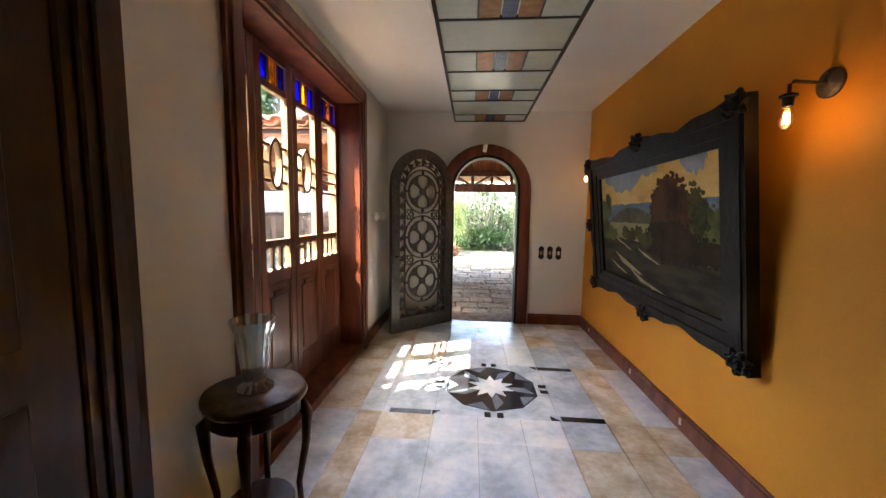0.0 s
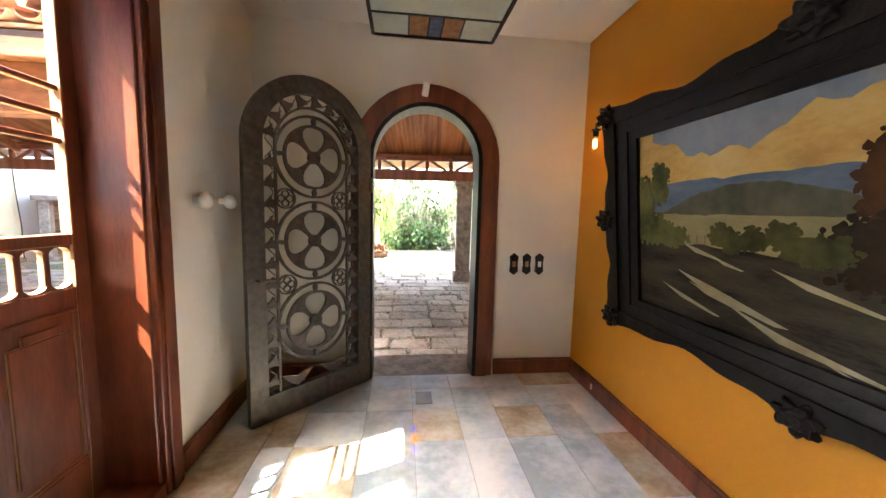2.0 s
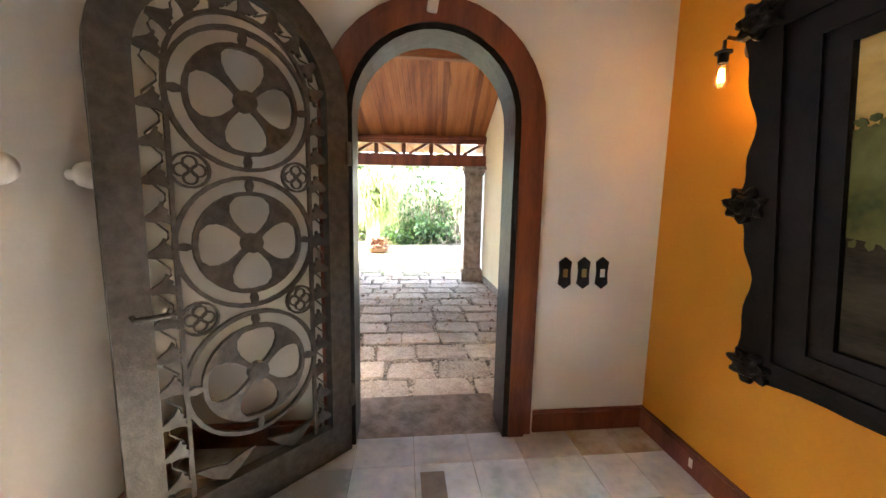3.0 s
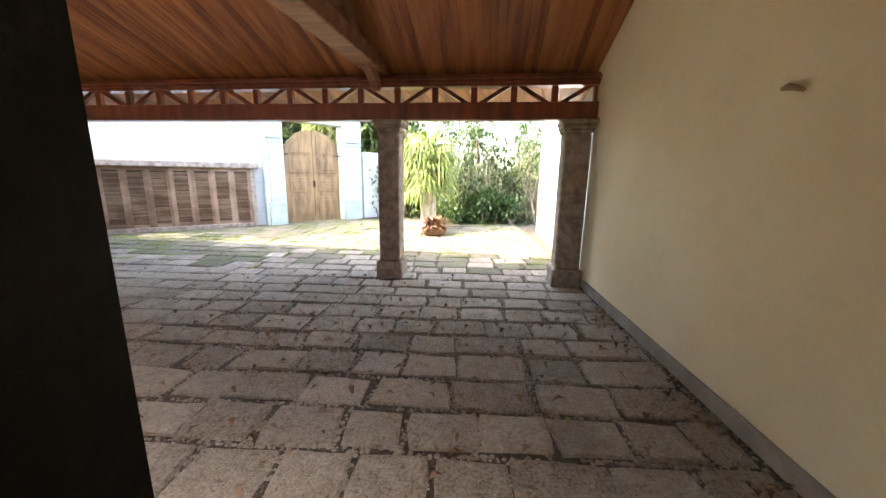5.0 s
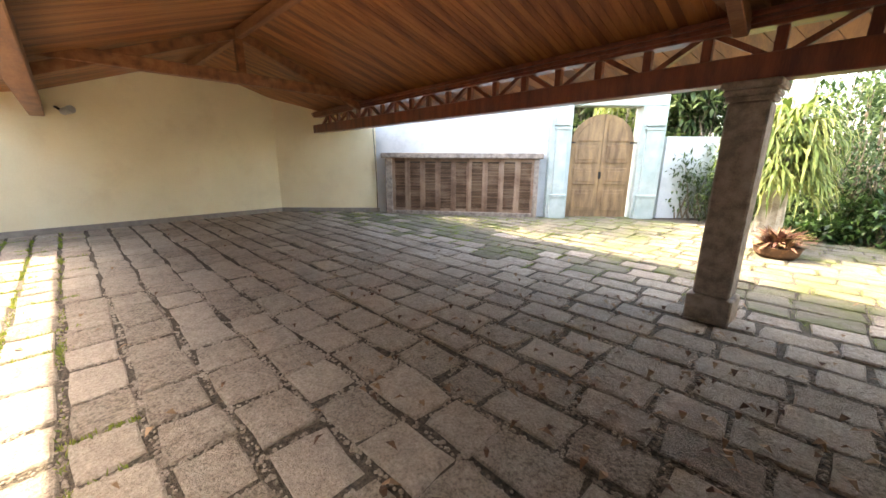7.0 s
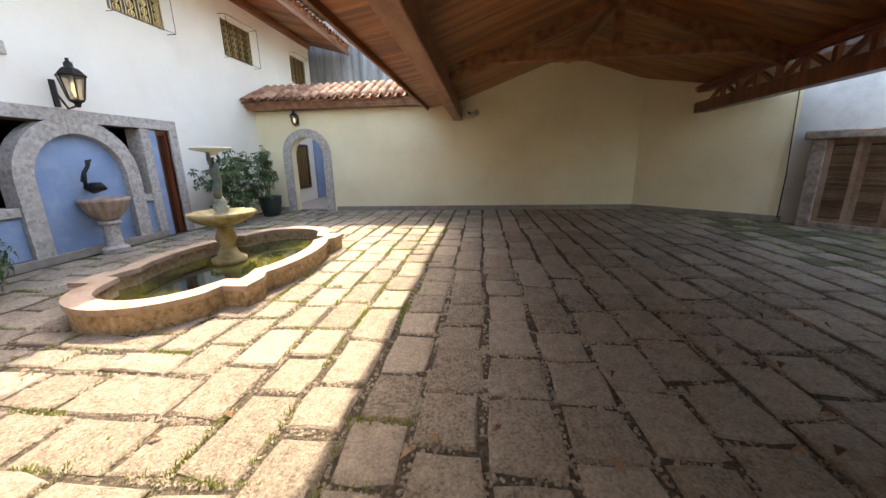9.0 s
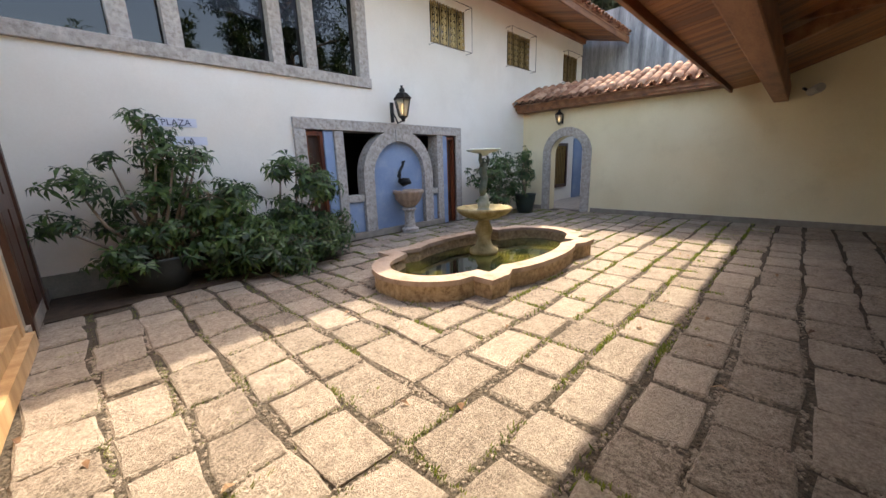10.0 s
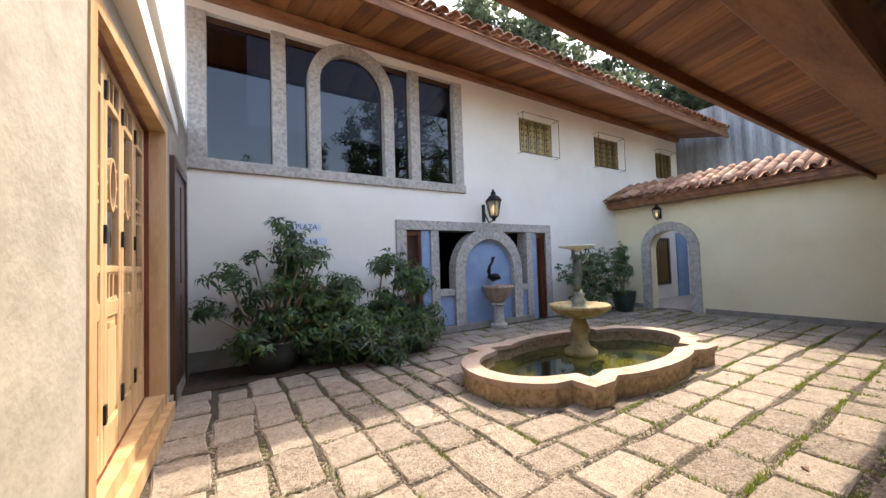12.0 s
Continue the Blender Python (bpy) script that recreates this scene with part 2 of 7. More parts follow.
REDLEAF = material("red_leaf", [(0.10, 0.04, 0.03), (0.2, 0.09, 0.055), (0.28, 0.2, 0.1)], 0.6, scale=6, fine=30, bump=0.1, per=0.5)
GRASS = material("joint_grass", [(0.13, 0.20, 0.03), (0.30, 0.34, 0.07)], 0.7, scale=5, fine=30, bump=0.05, per=0.5)


def translucent(m, share):
    """Let light through thin leaves."""
    n, l = m.node_tree.nodes, m.node_tree.links
    b = n["Principled BSDF"]
    t = n.new("ShaderNodeBsdfTranslucent")
    l.new(b.inputs["Base Color"].links[0].from_socket, t.inputs["Color"])
    mx = n.new("ShaderNodeMixShader"); mx.inputs[0].default_value = share
    l.new(b.outputs[0], mx.inputs[1]); l.new(t.outputs[0], mx.inputs[2])
    l.new(mx.outputs[0], n["Material Output"].inputs["Surface"])


translucent(LEAF, 0.25)
translucent(LEAFLIGHT, 0.35)
translucent(LEAFFAR, 0.45)
translucent(HAZYLEAF, 0.45)
translucent(GRASS, 0.4)
MARBLE = material("pale_marble", [(0.36, 0.42, 0.49), (0.54, 0.60, 0.67), (0.72, 0.74, 0.76)], 0.16, scale=3.5, fine=20, bump=0.02, per=0.25, spots=((0.46, 0.42, 0.36), 0.2, 2))
MARBLETAN = material("tan_marble", [(0.38, 0.30, 0.20), (0.54, 0.47, 0.36), (0.68, 0.66, 0.62)], 0.2, scale=4, fine=25, bump=0.03, per=0.2)
MARBLEBLACK = material("black_marble", [(0.012, 0.013, 0.016), (0.03, 0.032, 0.037)], 0.15, scale=5, fine=30, bump=0.02)
MARBLEGREY = material("grey_marble", [(0.10, 0.12, 0.15), (0.20, 0.225, 0.265)], 0.18, scale=5, fine=30, bump=0.02)
MARBLEBROWN = material("brown_marble", [(0.16, 0.13, 0.11), (0.24, 0.2, 0.17)], 0.25, scale=8, fine=40, bump=0.03)
GROUT = material("grout", [(0.26, 0.24, 0.21), (0.36, 0.34, 0.3)], 0.9, scale=8, fine=60, bump=0.2)
PANE = glass("clear_pane")
DARKPANE = glass("dark_pane", (0.08, 0.085, 0.095), 0.01, 0.93)
BLUEPANE = glass("blue_pane", (0.006, 0.012, 0.4))
AMBERPANE = glass("amber_pane", (0.6, 0.28, 0.015))
CRYSTAL = glass("crystal", (0.86, 0.87, 0.86), 0.06, 0.72)
# Near-black base colour stands in for the shade inside rooms and openings.
ROOMSHADE = material("interior_shade", [(0.03, 0.026, 0.022), (0.05, 0.043, 0.036)], 0.9, bump=0.05)

FRAMEBLACK.node_tree.nodes["Principled BSDF"].inputs["Specular IOR Level"].default_value = 0.25
GRASS.node_tree.nodes["Principled BSDF"].inputs["Specular IOR Level"].default_value = 0.2


# ---- mesh helpers ----
def quadbox(bm, x0, x1, y0, y1, z0, z1, m=None, bevel=0.0):
    vs = [Vector((x, y, z)) for x in (x0, x1) for y in (y0, y1) for z in (z0, z1)]
    if m is not None:
        vs = [m @ v for v in vs]
    v = [bm.verts.new(p) for p in vs]
    fs = [bm.faces.new([v[i] for i in q]) for q in ((0, 1, 3, 2), (4, 6, 7, 5), (0, 4, 5, 1), (2, 3, 7, 6), (0, 2, 6, 4), (1, 5, 7, 3))]
    if bevel:
        es = list({e for f in fs for e in f.edges})
        bmesh.ops.bevel(bm, geom=es, offset=bevel, segments=1, affect="EDGES")
    return fs


def slab(bm, pts, d0, d1, m=None):
    """A polygon of (u, z), drawn out from depth d0 to d1 along local y."""
    a = [Vector((u, d0, z)) for u, z in pts]
    b = [Vector((u, d1, z)) for u, z in pts]
    if m is not None:
        a, b = [m @ p for p in a], [m @ p for p in b]
    a, b = [bm.verts.new(p) for p in a], [bm.verts.new(p) for p in b]
    bm.faces.new(a)
    bm.faces.new(b[::-1])
    for i in range(len(a)):
        j = (i + 1) % len(a)
        bm.faces.new((a[j], a[i], b[i], b[j]))


def arc(cx, cz, r, a0, a1, n, rz=None):
    rz = r if rz is None else rz
    return [(cx + r * math.cos(radians(a0 + (a1 - a0) * i / n)), cz + rz * math.sin(radians(a0 + (a1 - a0) * i / n))) for i in range(n + 1)]


def band(bm, inner, outer, d0, d1, m=None):
    """A strip between two lines of (u, z) of equal length, drawn out in depth."""
    mk = lambda p, d: bm.verts.new(m @ Vector((p[0], d, p[1])) if m is not None else Vector((p[0], d, p[1])))
    loop = len(inner) > 3 and (Vector(inner[0]) - Vector(inner[-1])).length < 1e-5 and (Vector(outer[0]) - Vector(outer[-1])).length < 1e-5
    rows = []
    for q in range(len(inner) - 1 if loop else len(inner)):
        rows.append((mk(inner[q], d0), mk(outer[q], d0), mk(outer[q], d1), mk(inner[q], d1)))
    if loop:
        rows.append(rows[0])
    for a, b in zip(rows, rows[1:]):
        for k in range(4):
            j = (k + 1) % 4
            bm.faces.new((a[k], a[j], b[j], b[k]))
    if not loop:
        bm.faces.new(rows[0][::-1])
        bm.faces.new(rows[-1])


def ring(bm, cx, cz, r0, r1, d0, d1, m=None, n=28, a0=0, a1=360):
    band(bm, arc(cx, cz, r0, a0, a1, n), arc(cx, cz, r1, a0, a1, n), d0, d1, m)


def arch_frame(bm, u0, u1, zb, zs, w, d0, d1, m=None, n=18):
    """An upright stone or timber surround of width w round a round-headed opening."""
    c, r = (u0 + u1) / 2, (u1 - u0) / 2
    inn = [(u1, zb)] + arc(c, zs, r, 0, 180, n) + [(u0, zb)]
    out = [(u1 + w, zb)] + arc(c, zs, r + w, 0, 180, n) + [(u0 - w, zb)]
    band(bm, inn, out, d0, d1, m)


def arch_spandrel(bm, u0, u1, zs, ztop, d0, d1, m=None, n=18):
    c, r = (u0 + u1) / 2, (u1 - u0) / 2
    p = arc(c, zs, r, 180, 0, n)
    band(bm, p, [(u, ztop) for u, z in p], d0, d1, m)


def lathe(bm, profile, m=None, n=24, lobes=0, lobe=0.0):
    rings = []
    for r, z in profile:
        row = []
        for i in range(n):
            a = 2 * math.pi * i / n
            k = r * (1 + lobe * math.cos(lobes * a)) if lobes else r
            p = Vector((k * math.cos(a), k * math.sin(a), z))
            row.append(bm.verts.new(m @ p if m is not None else p))
        rings.append(row)
    for a, b in zip(rings, rings[1:]):
        for i in range(n):
            j = (i + 1) % n
            bm.faces.new((a[i], a[j], b[j], b[i]))
    for row in (rings[0][::-1], rings[-1]):
        bm.faces.new(row)


def tube(bm, pts, radii, n=8):
    """A round bar along points, tapering by the radii."""
    pts = [Vector(p) for p in pts]
    if not isinstance(radii, (list, tuple)):
        radii = [radii] * len(pts)
    rows = []
    for i, p in enumerate(pts):
        d = (pts[min(i + 1, len(pts) - 1)] - pts[max(i - 1, 0)]).normalized()
        s = d.cross(Vector((0, 0, 1)) if abs(d.z) < 0.95 else Vector((1, 0, 0))).normalized()
        t = d.cross(s)
        rows.append([bm.verts.new(p + radii[i] * (math.cos(2 * math.pi * k / n) * s + math.sin(2 * math.pi * k / n) * t)) for k in range(n)])
    for a, b in zip(rows, rows[1:]):
        for k in range(n):
            j = (k + 1) % n
            bm.faces.new((a[k], a[j], b[j], b[k]))
    bm.faces.new(rows[0][::-1])
    bm.faces.new(rows[-1])


def mesh_object(name, bm, mat, smooth=False):
    bmesh.ops.recalc_face_normals(bm, faces=bm.faces)
    me = bpy.data.meshes.new(name)
    bm.to_mesh(me)
    bm.free()
    me.materials.append(mat)
    if smooth:
        for p in me.polygons:
            p.use_smooth = True
    return new(name, me)


def part(name, bm, mat, parent, label="", smooth=False):
    ob = mesh_object(name, bm, mat, smooth)
    ob.parent = parent
    if parent is not None:
        up = Matrix.Identity(4)
        p = parent
        while p is not None:
            up = p.matrix_basis @ up if p.parent is None else p.matrix_parent_inverse @ p.matrix_basis @ up
            p = p.parent
        ob.matrix_parent_inverse = up.inverted()
    if label:
        ob["label"] = label
    return ob


def structure(name, bm, mat, label, category="", smooth=False):
    return tagged(mesh_object(name, bm, mat, smooth), label, category or name.split("_")[0], kind="structure")


def thing(name, at, label, category, group=""):
    ob = new(name)
    ob.empty_display_size = 0.1
    ob.matrix_basis = Matrix.Translation(at)
    return tagged(ob, label, category, group)


def B():
    return bmesh.new()


def boxes(*rows, m=None, bevel=0.0):
    bm = B()
    for r in rows:
        quadbox(bm, *r, m=m, bevel=bevel)
    return bm


# ---- plan ----
G = -0.2                 # the paved ground outside; the hall floor is 0
HX0, HX1, HY0, HY1, HZ = -0.98, 1.85, -1.6, 5.45, 3.0
EX = -1.5                # the hall's outer wall face
FY = 0.3                 # the house front on the courtyard
FARX = -12.35            # the far courtyard wall
CX = 1.95                # the carport's side wall
DOOR0, DOOR1, DOORZ = 2.1, 4.18, 2.78
WX = -1.24                # core of the wall that holds the doors


def outer_x(y):
    """The outer wall face beside the doors runs slightly askew."""
    return -1.33 - 0.048 * (4.3 - y)
AX0, AX1, AZS = -0.05, 0.92, 1.92

# ---- setting: ground and hall shell ----
structure("ground", boxes((-400, 400, -400, 400, G - 0.3, G - 0.016)), JOINT, "dark earth and gravel ground between the paving stones", "ground")
structure("floor", boxes((HX0, HX1, HY0, HY1 + 0.0, -0.25, -0.012)), GROUT, "grout bed under polished marble floor tiles", "floor")
structure("ceiling", boxes((HX0 - 0.5, HX1 + 0.2, HY0, HY1 + 0.4, HZ, HZ + 0.2)), WHITE, "plain white plaster ceiling of the hall", "ceiling")
structure("wall_east", boxes((HX1, HX1 + 0.1, HY0, HY1, -0.2, HZ)), OCHRE, "smooth ochre-orange painted hall wall", "wall")
structure("wall_south", boxes((EX, HX1 + 0.1, HY0 - 0.2, HY0, -0.2, HZ)), WHITE, "plain white wall closing the hall", "wall")
structure("wall_west", boxes((WX, HX0, HY0, DOOR0, -0.2, HZ), (WX, HX0, DOOR1, HY1, -0.2, HZ), (WX, HX0, DOOR0, DOOR1, DOORZ, HZ), (WX, HX0 - 0.01, DOOR0, DOOR1, -0.2, -0.02)), WHITE, "thick white plaster wall with wide door opening", "wall")
bm = B()
quadbox(bm, WX, AX0, HY1, HY1 + 0.2, -0.2, HZ + 0.3)
quadbox(bm, AX1, CX + 0.25, HY1, HY1 + 0.2, -0.2, HZ + 0.3)
arch_spandrel(bm, AX0, AX1, AZS, HZ + 0.3, HY1, HY1 + 0.2)
structure("wall_north", bm, WHITE, "white plaster end wall with round-headed doorway", "wall")


def askew(bm, y0, y1, z0, z1, out=0.0, depth=None):
    """A piece of the outer wall face: standing out by a little, back to the core or to a depth."""
    back = lambda y: WX if depth is None else outer_x(y) - out + depth
    lo = [bm.verts.new((x, y, z0)) for x, y in ((outer_x(y0) - out, y0), (back(y0), y0), (back(y1), y1), (outer_x(y1) - out, y1))]
    hi = [bm.verts.new((v.co.x, v.co.y, z1)) for v in lo]
    bm.faces.new(lo[::-1]); bm.faces.new(hi)
    for k in range(4):
        j = (k + 1) % 4
        bm.faces.new((lo[k], lo[j], hi[j], hi[k]))
    return bm


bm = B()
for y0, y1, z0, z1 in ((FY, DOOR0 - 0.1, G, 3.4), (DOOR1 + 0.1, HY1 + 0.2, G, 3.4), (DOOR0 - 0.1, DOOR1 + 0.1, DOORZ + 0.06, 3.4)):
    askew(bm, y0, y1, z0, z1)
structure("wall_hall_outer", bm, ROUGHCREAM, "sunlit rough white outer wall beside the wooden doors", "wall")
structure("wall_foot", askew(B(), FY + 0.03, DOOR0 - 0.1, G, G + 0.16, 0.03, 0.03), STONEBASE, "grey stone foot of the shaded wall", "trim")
structure("roof_hall", boxes((EX - 0.02, CX + 0.3, HY0, HY1 + 0.2, 3.3, 3.42)), WHITE, "plain flat roof over the hall", "roof")
structure("threshold", boxes((AX0 - 0.02, AX1 + 0.02, HY1 - 0.01, HY1 + 0.5, G, -0.008), bevel=0.008), PILLAR, "worn grey stone threshold of the arched doorway", "threshold")


def baseboard(x0, x1, y0, y1):
    bm = boxes((x0, x1, y0, y1, 0.0, 0.125), bevel=0.004)
    t = 0.006
    quadbox(bm, x0 + t if x1 - x0 < 0.1 else x0, x1 - t if x1 - x0 < 0.1 else x1, y0 + t if y1 - y0 < 0.1 else y0, y1 - t if y1 - y0 < 0.1 else y1, 0.125, 0.15, bevel=0.004)
    structure("baseboard", bm, MAHOGANY, "dark red-brown wooden baseboard", "baseboard")


baseboard(HX1 - 0.025, HX1, HY0, HY1)
baseboard(AX1 + 0.17, HX1 - 0.025, HY1 - 0.025, HY1)
baseboard(HX0, AX0 - 0.17, HY1 - 0.025, HY1)
baseboard(HX0, HX0 + 0.025, DOOR1 + 0.14, HY1 - 0.025)

# ---- setting: carport ----
structure("wall_carport_side", boxes((CX, CX + 0.25, HY1 + 0.2, 11.0, G, 4.1)), CREAM, "smooth cream plaster side wall of the carport", "wall")
structure("trim_carport_side", boxes((CX - 0.025, CX, HY1 + 0.2, 10.75, G, G + 0.14), bevel=0.006), STONEBASE, "grey stone skirting at the foot of the carport wall", "trim")
BEAM = pose(CX + 0.1, 10.99, 0, 0, 0, 175)     # along the front beam: local x runs away from the side wall
BL = 14.0


def far_wall():
    bm = B()
    y0, y1, zs = 1.28, 2.28, 1.48
    m = pose(FARX, 0, 0, 0, 0, 90)             # local x is world y, local y is world -x
    slab(bm, [(FY, G), (y0, G), (y0, 3.0), (FY, 3.0)], 0, 0.3, m)
    arch_spandrel(bm, y0, y1, zs, 3.0, 0, 0.3, m)
    slab(bm, [(y1, G), (11.25, G), (11.25, 3.3), (9.3, 4.1), (5.9, 3.0), (y1, 3.0)], 0, 0.3, m)
    structure("wall_far", bm, CREAM, "cream plaster courtyard wall with small arched doorway", "wall")
    bm = B()
    quadbox(bm, FARX, FARX + 0.03, y1 + 0.3, 11.25, G, G + 0.13)
    quadbox(bm, FARX, FARX + 0.03, FY, y0 - 0.25, G, G + 0.13)
    structure("trim_far", bm, STONEBASE, "stone skirting along the foot of the courtyard wall", "trim")
    bm = B()
    arch_frame(bm, y0, y1, G, zs, 0.24, -0.05, 0.02, m)
    arch_frame(bm, y0 - 0.002, y1 + 0.002, G, zs, 0.08, 0.02, 0.3, m)
    t = thing("arch_surround", (FARX, 1.78, G), "rough granite arch surround of the small courtyard doorway", "arch")
    part("stone_arch", bm, GRANITE, t)


far_wall()
K0, K1 = Vector((FARX, 11.2, 0)), Vector((-10.14, 13.44, 0))
m = Matrix.Translation(K0) @ pose(0, 0, 0, 0, 0, math.degrees(math.atan2(K1.y - K0.y, K1.x - K0.x)))
kl = (K1 - K0).length
structure("wall_kink", boxes((0, kl, 0, 0.3, G, 3.4), m=m), CREAM, "angled cream wall at the end of the carport", "wall")
structure("trim_kink", boxes((0, kl, -0.03, 0, G, G + 0.13), m=m), STONEBASE, "stone skirting of the angled wall", "trim")
L0, L1 = Vector((-10.75, 13.0, 0)), Vector((-5.85, 16.45, 0))
LM = Matrix.Translation(L0) @ pose(0, 0, 0, 0, 0, math.degrees(math.atan2(L1.y - L0.y, L1.x - L0.x)))
LL = (L1 - L0).length
structure("wall_louvre", boxes((-0.4, LL, 0, 0.3, G, 3.5), m=LM), COURTWALL, "weathered white boundary wall above the louvred cupboard", "wall")
GM = Matrix.Translation((-5.4, 16.75, 0)) @ pose(0, 0, 0, 0, 0, 44)      # along the gate
structure("wall_gate_side", boxes((2.75, 4.6, 0.0, 0.25, G, 2.15), m=GM), COURTWALL, "low weathered white garden wall beside the gate", "wall")
GW = pose(2.0, 11.3, 0, 0, 0, -4.7)      # along the garden wall: local y runs away from the carport
structure("wall_garden", boxes((0.0, 0.25, 0.0, 4.55, G, 3.6), m=GW), COURTWALL, "bright sunlit white garden wall", "wall")
structure("trim_garden", boxes((-0.05, 0.0, 0.3, 4.5, G, G + 0.16), m=GW), STONEBASE, "stone skirting of the sunlit garden wall", "trim")
structure("garden_pier", boxes((-0.06, 0.3, 4.55, 4.85, G, 3.6), m=GW, bevel=0.01), GRANITE, "pale stone pier ending the garden wall", "pier")

# ---- setting: house front ----
def house_front():
    bm = B()
    wx0, wx1, wz0, wz1 = -6.4, -1.75, 3.0, 5.3          # great window
    nx0, nx1, nz1 = -9.1, -5.08, 1.98                   # recess with the wall fountain
    x0, x1 = -16.35, EX + 0.0
    zt = 5.75
    small = [(-9.55, -8.35), (-12.6, -11.4), (-15.9, -14.85)]
    quadbox(bm, wx1, x1, FY - 0.35, FY, G, zt)
    quadbox(bm, nx1, wx1, FY - 0.35, FY, G, wz0)
    quadbox(bm, wx0, nx1, FY - 0.35, FY, nz1, wz0)
    quadbox(bm, wx0, wx1, FY - 0.35, FY, wz1, zt)
    quadbox(bm, nx0, wx0, FY - 0.35, FY, nz1, wz0)
    quadbox(bm, x0, nx0, FY - 0.35, FY, G, wz0)
    quadbox(bm, x0, wx0, FY - 0.35, FY, 4.9, zt)
    quadbox(bm, x0, wx0, FY - 0.35, FY, wz0, 4.02)
    edges = [wx0] + [v for s in small for v in (s[1], s[0])] + [x0]
    for i in range(0, len(edges), 2):
        quadbox(bm, edges[i + 1], edges[i], FY - 0.35, FY, 4.02, 4.9)
    structure("wall_house", bm, HOUSEWHITE, "tall white plaster house front on the courtyard", "wall")
    # Room shell behind the panes; its gloom is put into the colour.
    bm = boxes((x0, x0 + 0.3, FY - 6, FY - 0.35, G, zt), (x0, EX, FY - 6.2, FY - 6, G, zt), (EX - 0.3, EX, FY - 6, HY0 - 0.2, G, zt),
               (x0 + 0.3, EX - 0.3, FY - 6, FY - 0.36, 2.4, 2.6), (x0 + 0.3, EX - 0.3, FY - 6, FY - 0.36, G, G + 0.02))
    structure("house_interior", bm, ROOMSHADE, "rooms behind the house windows, their shade painted near-black", "wall")


house_front()
structure("wall_hill", boxes((-34, -17.0, -6.0, -5.6, G, 7.6), (-17.4, -17.0, -5.6, 7, G, 6.6)), HILLWALL, "tall rain-streaked dark concrete retaining wall", "wall")



# ---- roofs and timber of the carport ----
ER, ERZ = 5.5, 2.67
RY, RZ = 9.2, 3.85            # ridge


def plank_slope(name, p0, p1, q0, q1, n, label, drop=0.0):
    """A boarded roof slope between an eave line p0-p1 and a ridge line q0-q1: n boards with open joints, and a deck above."""
    p0, p1, q0, q1 = (Vector(v) for v in (p0, p1, q0, q1))
    up = (p1 - p0).cross(q0 - p0).normalized()
    if up.z < 0:
        up = -up
    bm = B()
    for i in range(n):
        a, b = (i + 0.02) / n, (i + 0.98) / n
        lift = 0.004 * ((i * 7919) % 5) / 5
        c = [p0.lerp(p1, a), p0.lerp(p1, b), q0.lerp(q1, b), q0.lerp(q1, a)]
        lo = [bm.verts.new(v + up * lift) for v in c]
        hi = [bm.verts.new(v + up * 0.03) for v in c]
        bm.faces.new(lo)
        for k in range(4):
            j = (k + 1) % 4
            bm.faces.new((lo[k], lo[j], hi[j], hi[k]))
    ob = structure(name, bm, PLANKWOOD, label, "ceiling")
    bm = B()
    rows = []
    for i in range(n + 1):
        a = i / n
        pe, qe = p0.lerp(p1, a), q0.lerp(q1, a)
        rows.append([bm.verts.new(v) for v in (pe + up * 0.034, qe + up * 0.034, qe + up * 0.10, pe + up * 0.10)])
    for a, b in zip(rows, rows[1:]):
        for k in range(4):
            j = (k + 1) % 4
            bm.faces.new((a[k], a[j], b[j], b[k]))
    bm.faces.new(rows[0]); bm.faces.new(rows[-1][::-1])
    structure("roof_deck", bm, DARKWOOD, "solid roof deck above the boards", "roof")
    return up


bf = lambda u, d=0.0: BEAM @ Vector((u, d, 0))
X0, X1 = CX + 0.02, FARX - 0.75
plank_slope("ceiling_court_slope", (X0, 6.32, 2.80), (X1, 6.32, 2.80), (X0, RY, RZ), (X1, RY, RZ), 150, "red-brown boarded carport ceiling")
plank_slope("ceiling_eave", (EX - 0.05, ER, ERZ), (X1, ER, ERZ), (EX - 0.05, 6.32, 2.80), (X1, 6.32, 2.80), 110, "warm brown boarded eave soffit")
plank_slope("ceiling_porch", (X0, 5.6, 2.60), (EX - 0.05, 5.6, 2.60), (X0, 6.32, 2.80), (EX - 0.05, 6.32, 2.80), 34, "red-brown boarded ceiling outside the arched doorway")
f0, f1 = bf(0.0, -0.05), bf(BL, -0.05)
e0, e1 = bf(-0.3, -0.95), bf(BL, -0.95)
plank_slope("ceiling_street_slope", (f0.x, f0.y, 2.86), (f1.x, f1.y, 2.86), (X0, RY, RZ), (X1, RY, RZ), 150, "red-brown boarded carport ceiling")
plank_slope("ceiling_street_eave", (e0.x, e0.y, 2.62), (e1.x, e1.y, 2.62), (f0.x, f0.y, 2.86), (f1.x, f1.y, 2.86), 60, "boarded street eave")

t = thing("court_beam", (-6, 6.3, 2.31), "massive reddish timber beam along the courtyard eave", "beam")
part("timber", boxes((FARX, EX - 0.02, 6.19, 6.42, 2.31, 2.62), bevel=0.012), BEAMWOOD, t)
part("timber_upper", boxes((FARX, EX - 0.02, 6.24, 6.38, 2.622, 2.79), bevel=0.008), BEAMWOOD, t)
t = thing("eave_fascia", (-6, ER, ERZ), "dark brown fascia board of the courtyard eave", "fascia")
part("board", boxes((FARX + 0.2, EX - 0.05, ER - 0.03, ER + 0.02, ERZ - 0.09, ERZ + 0.05), bevel=0.006), BEAMWOOD, t)

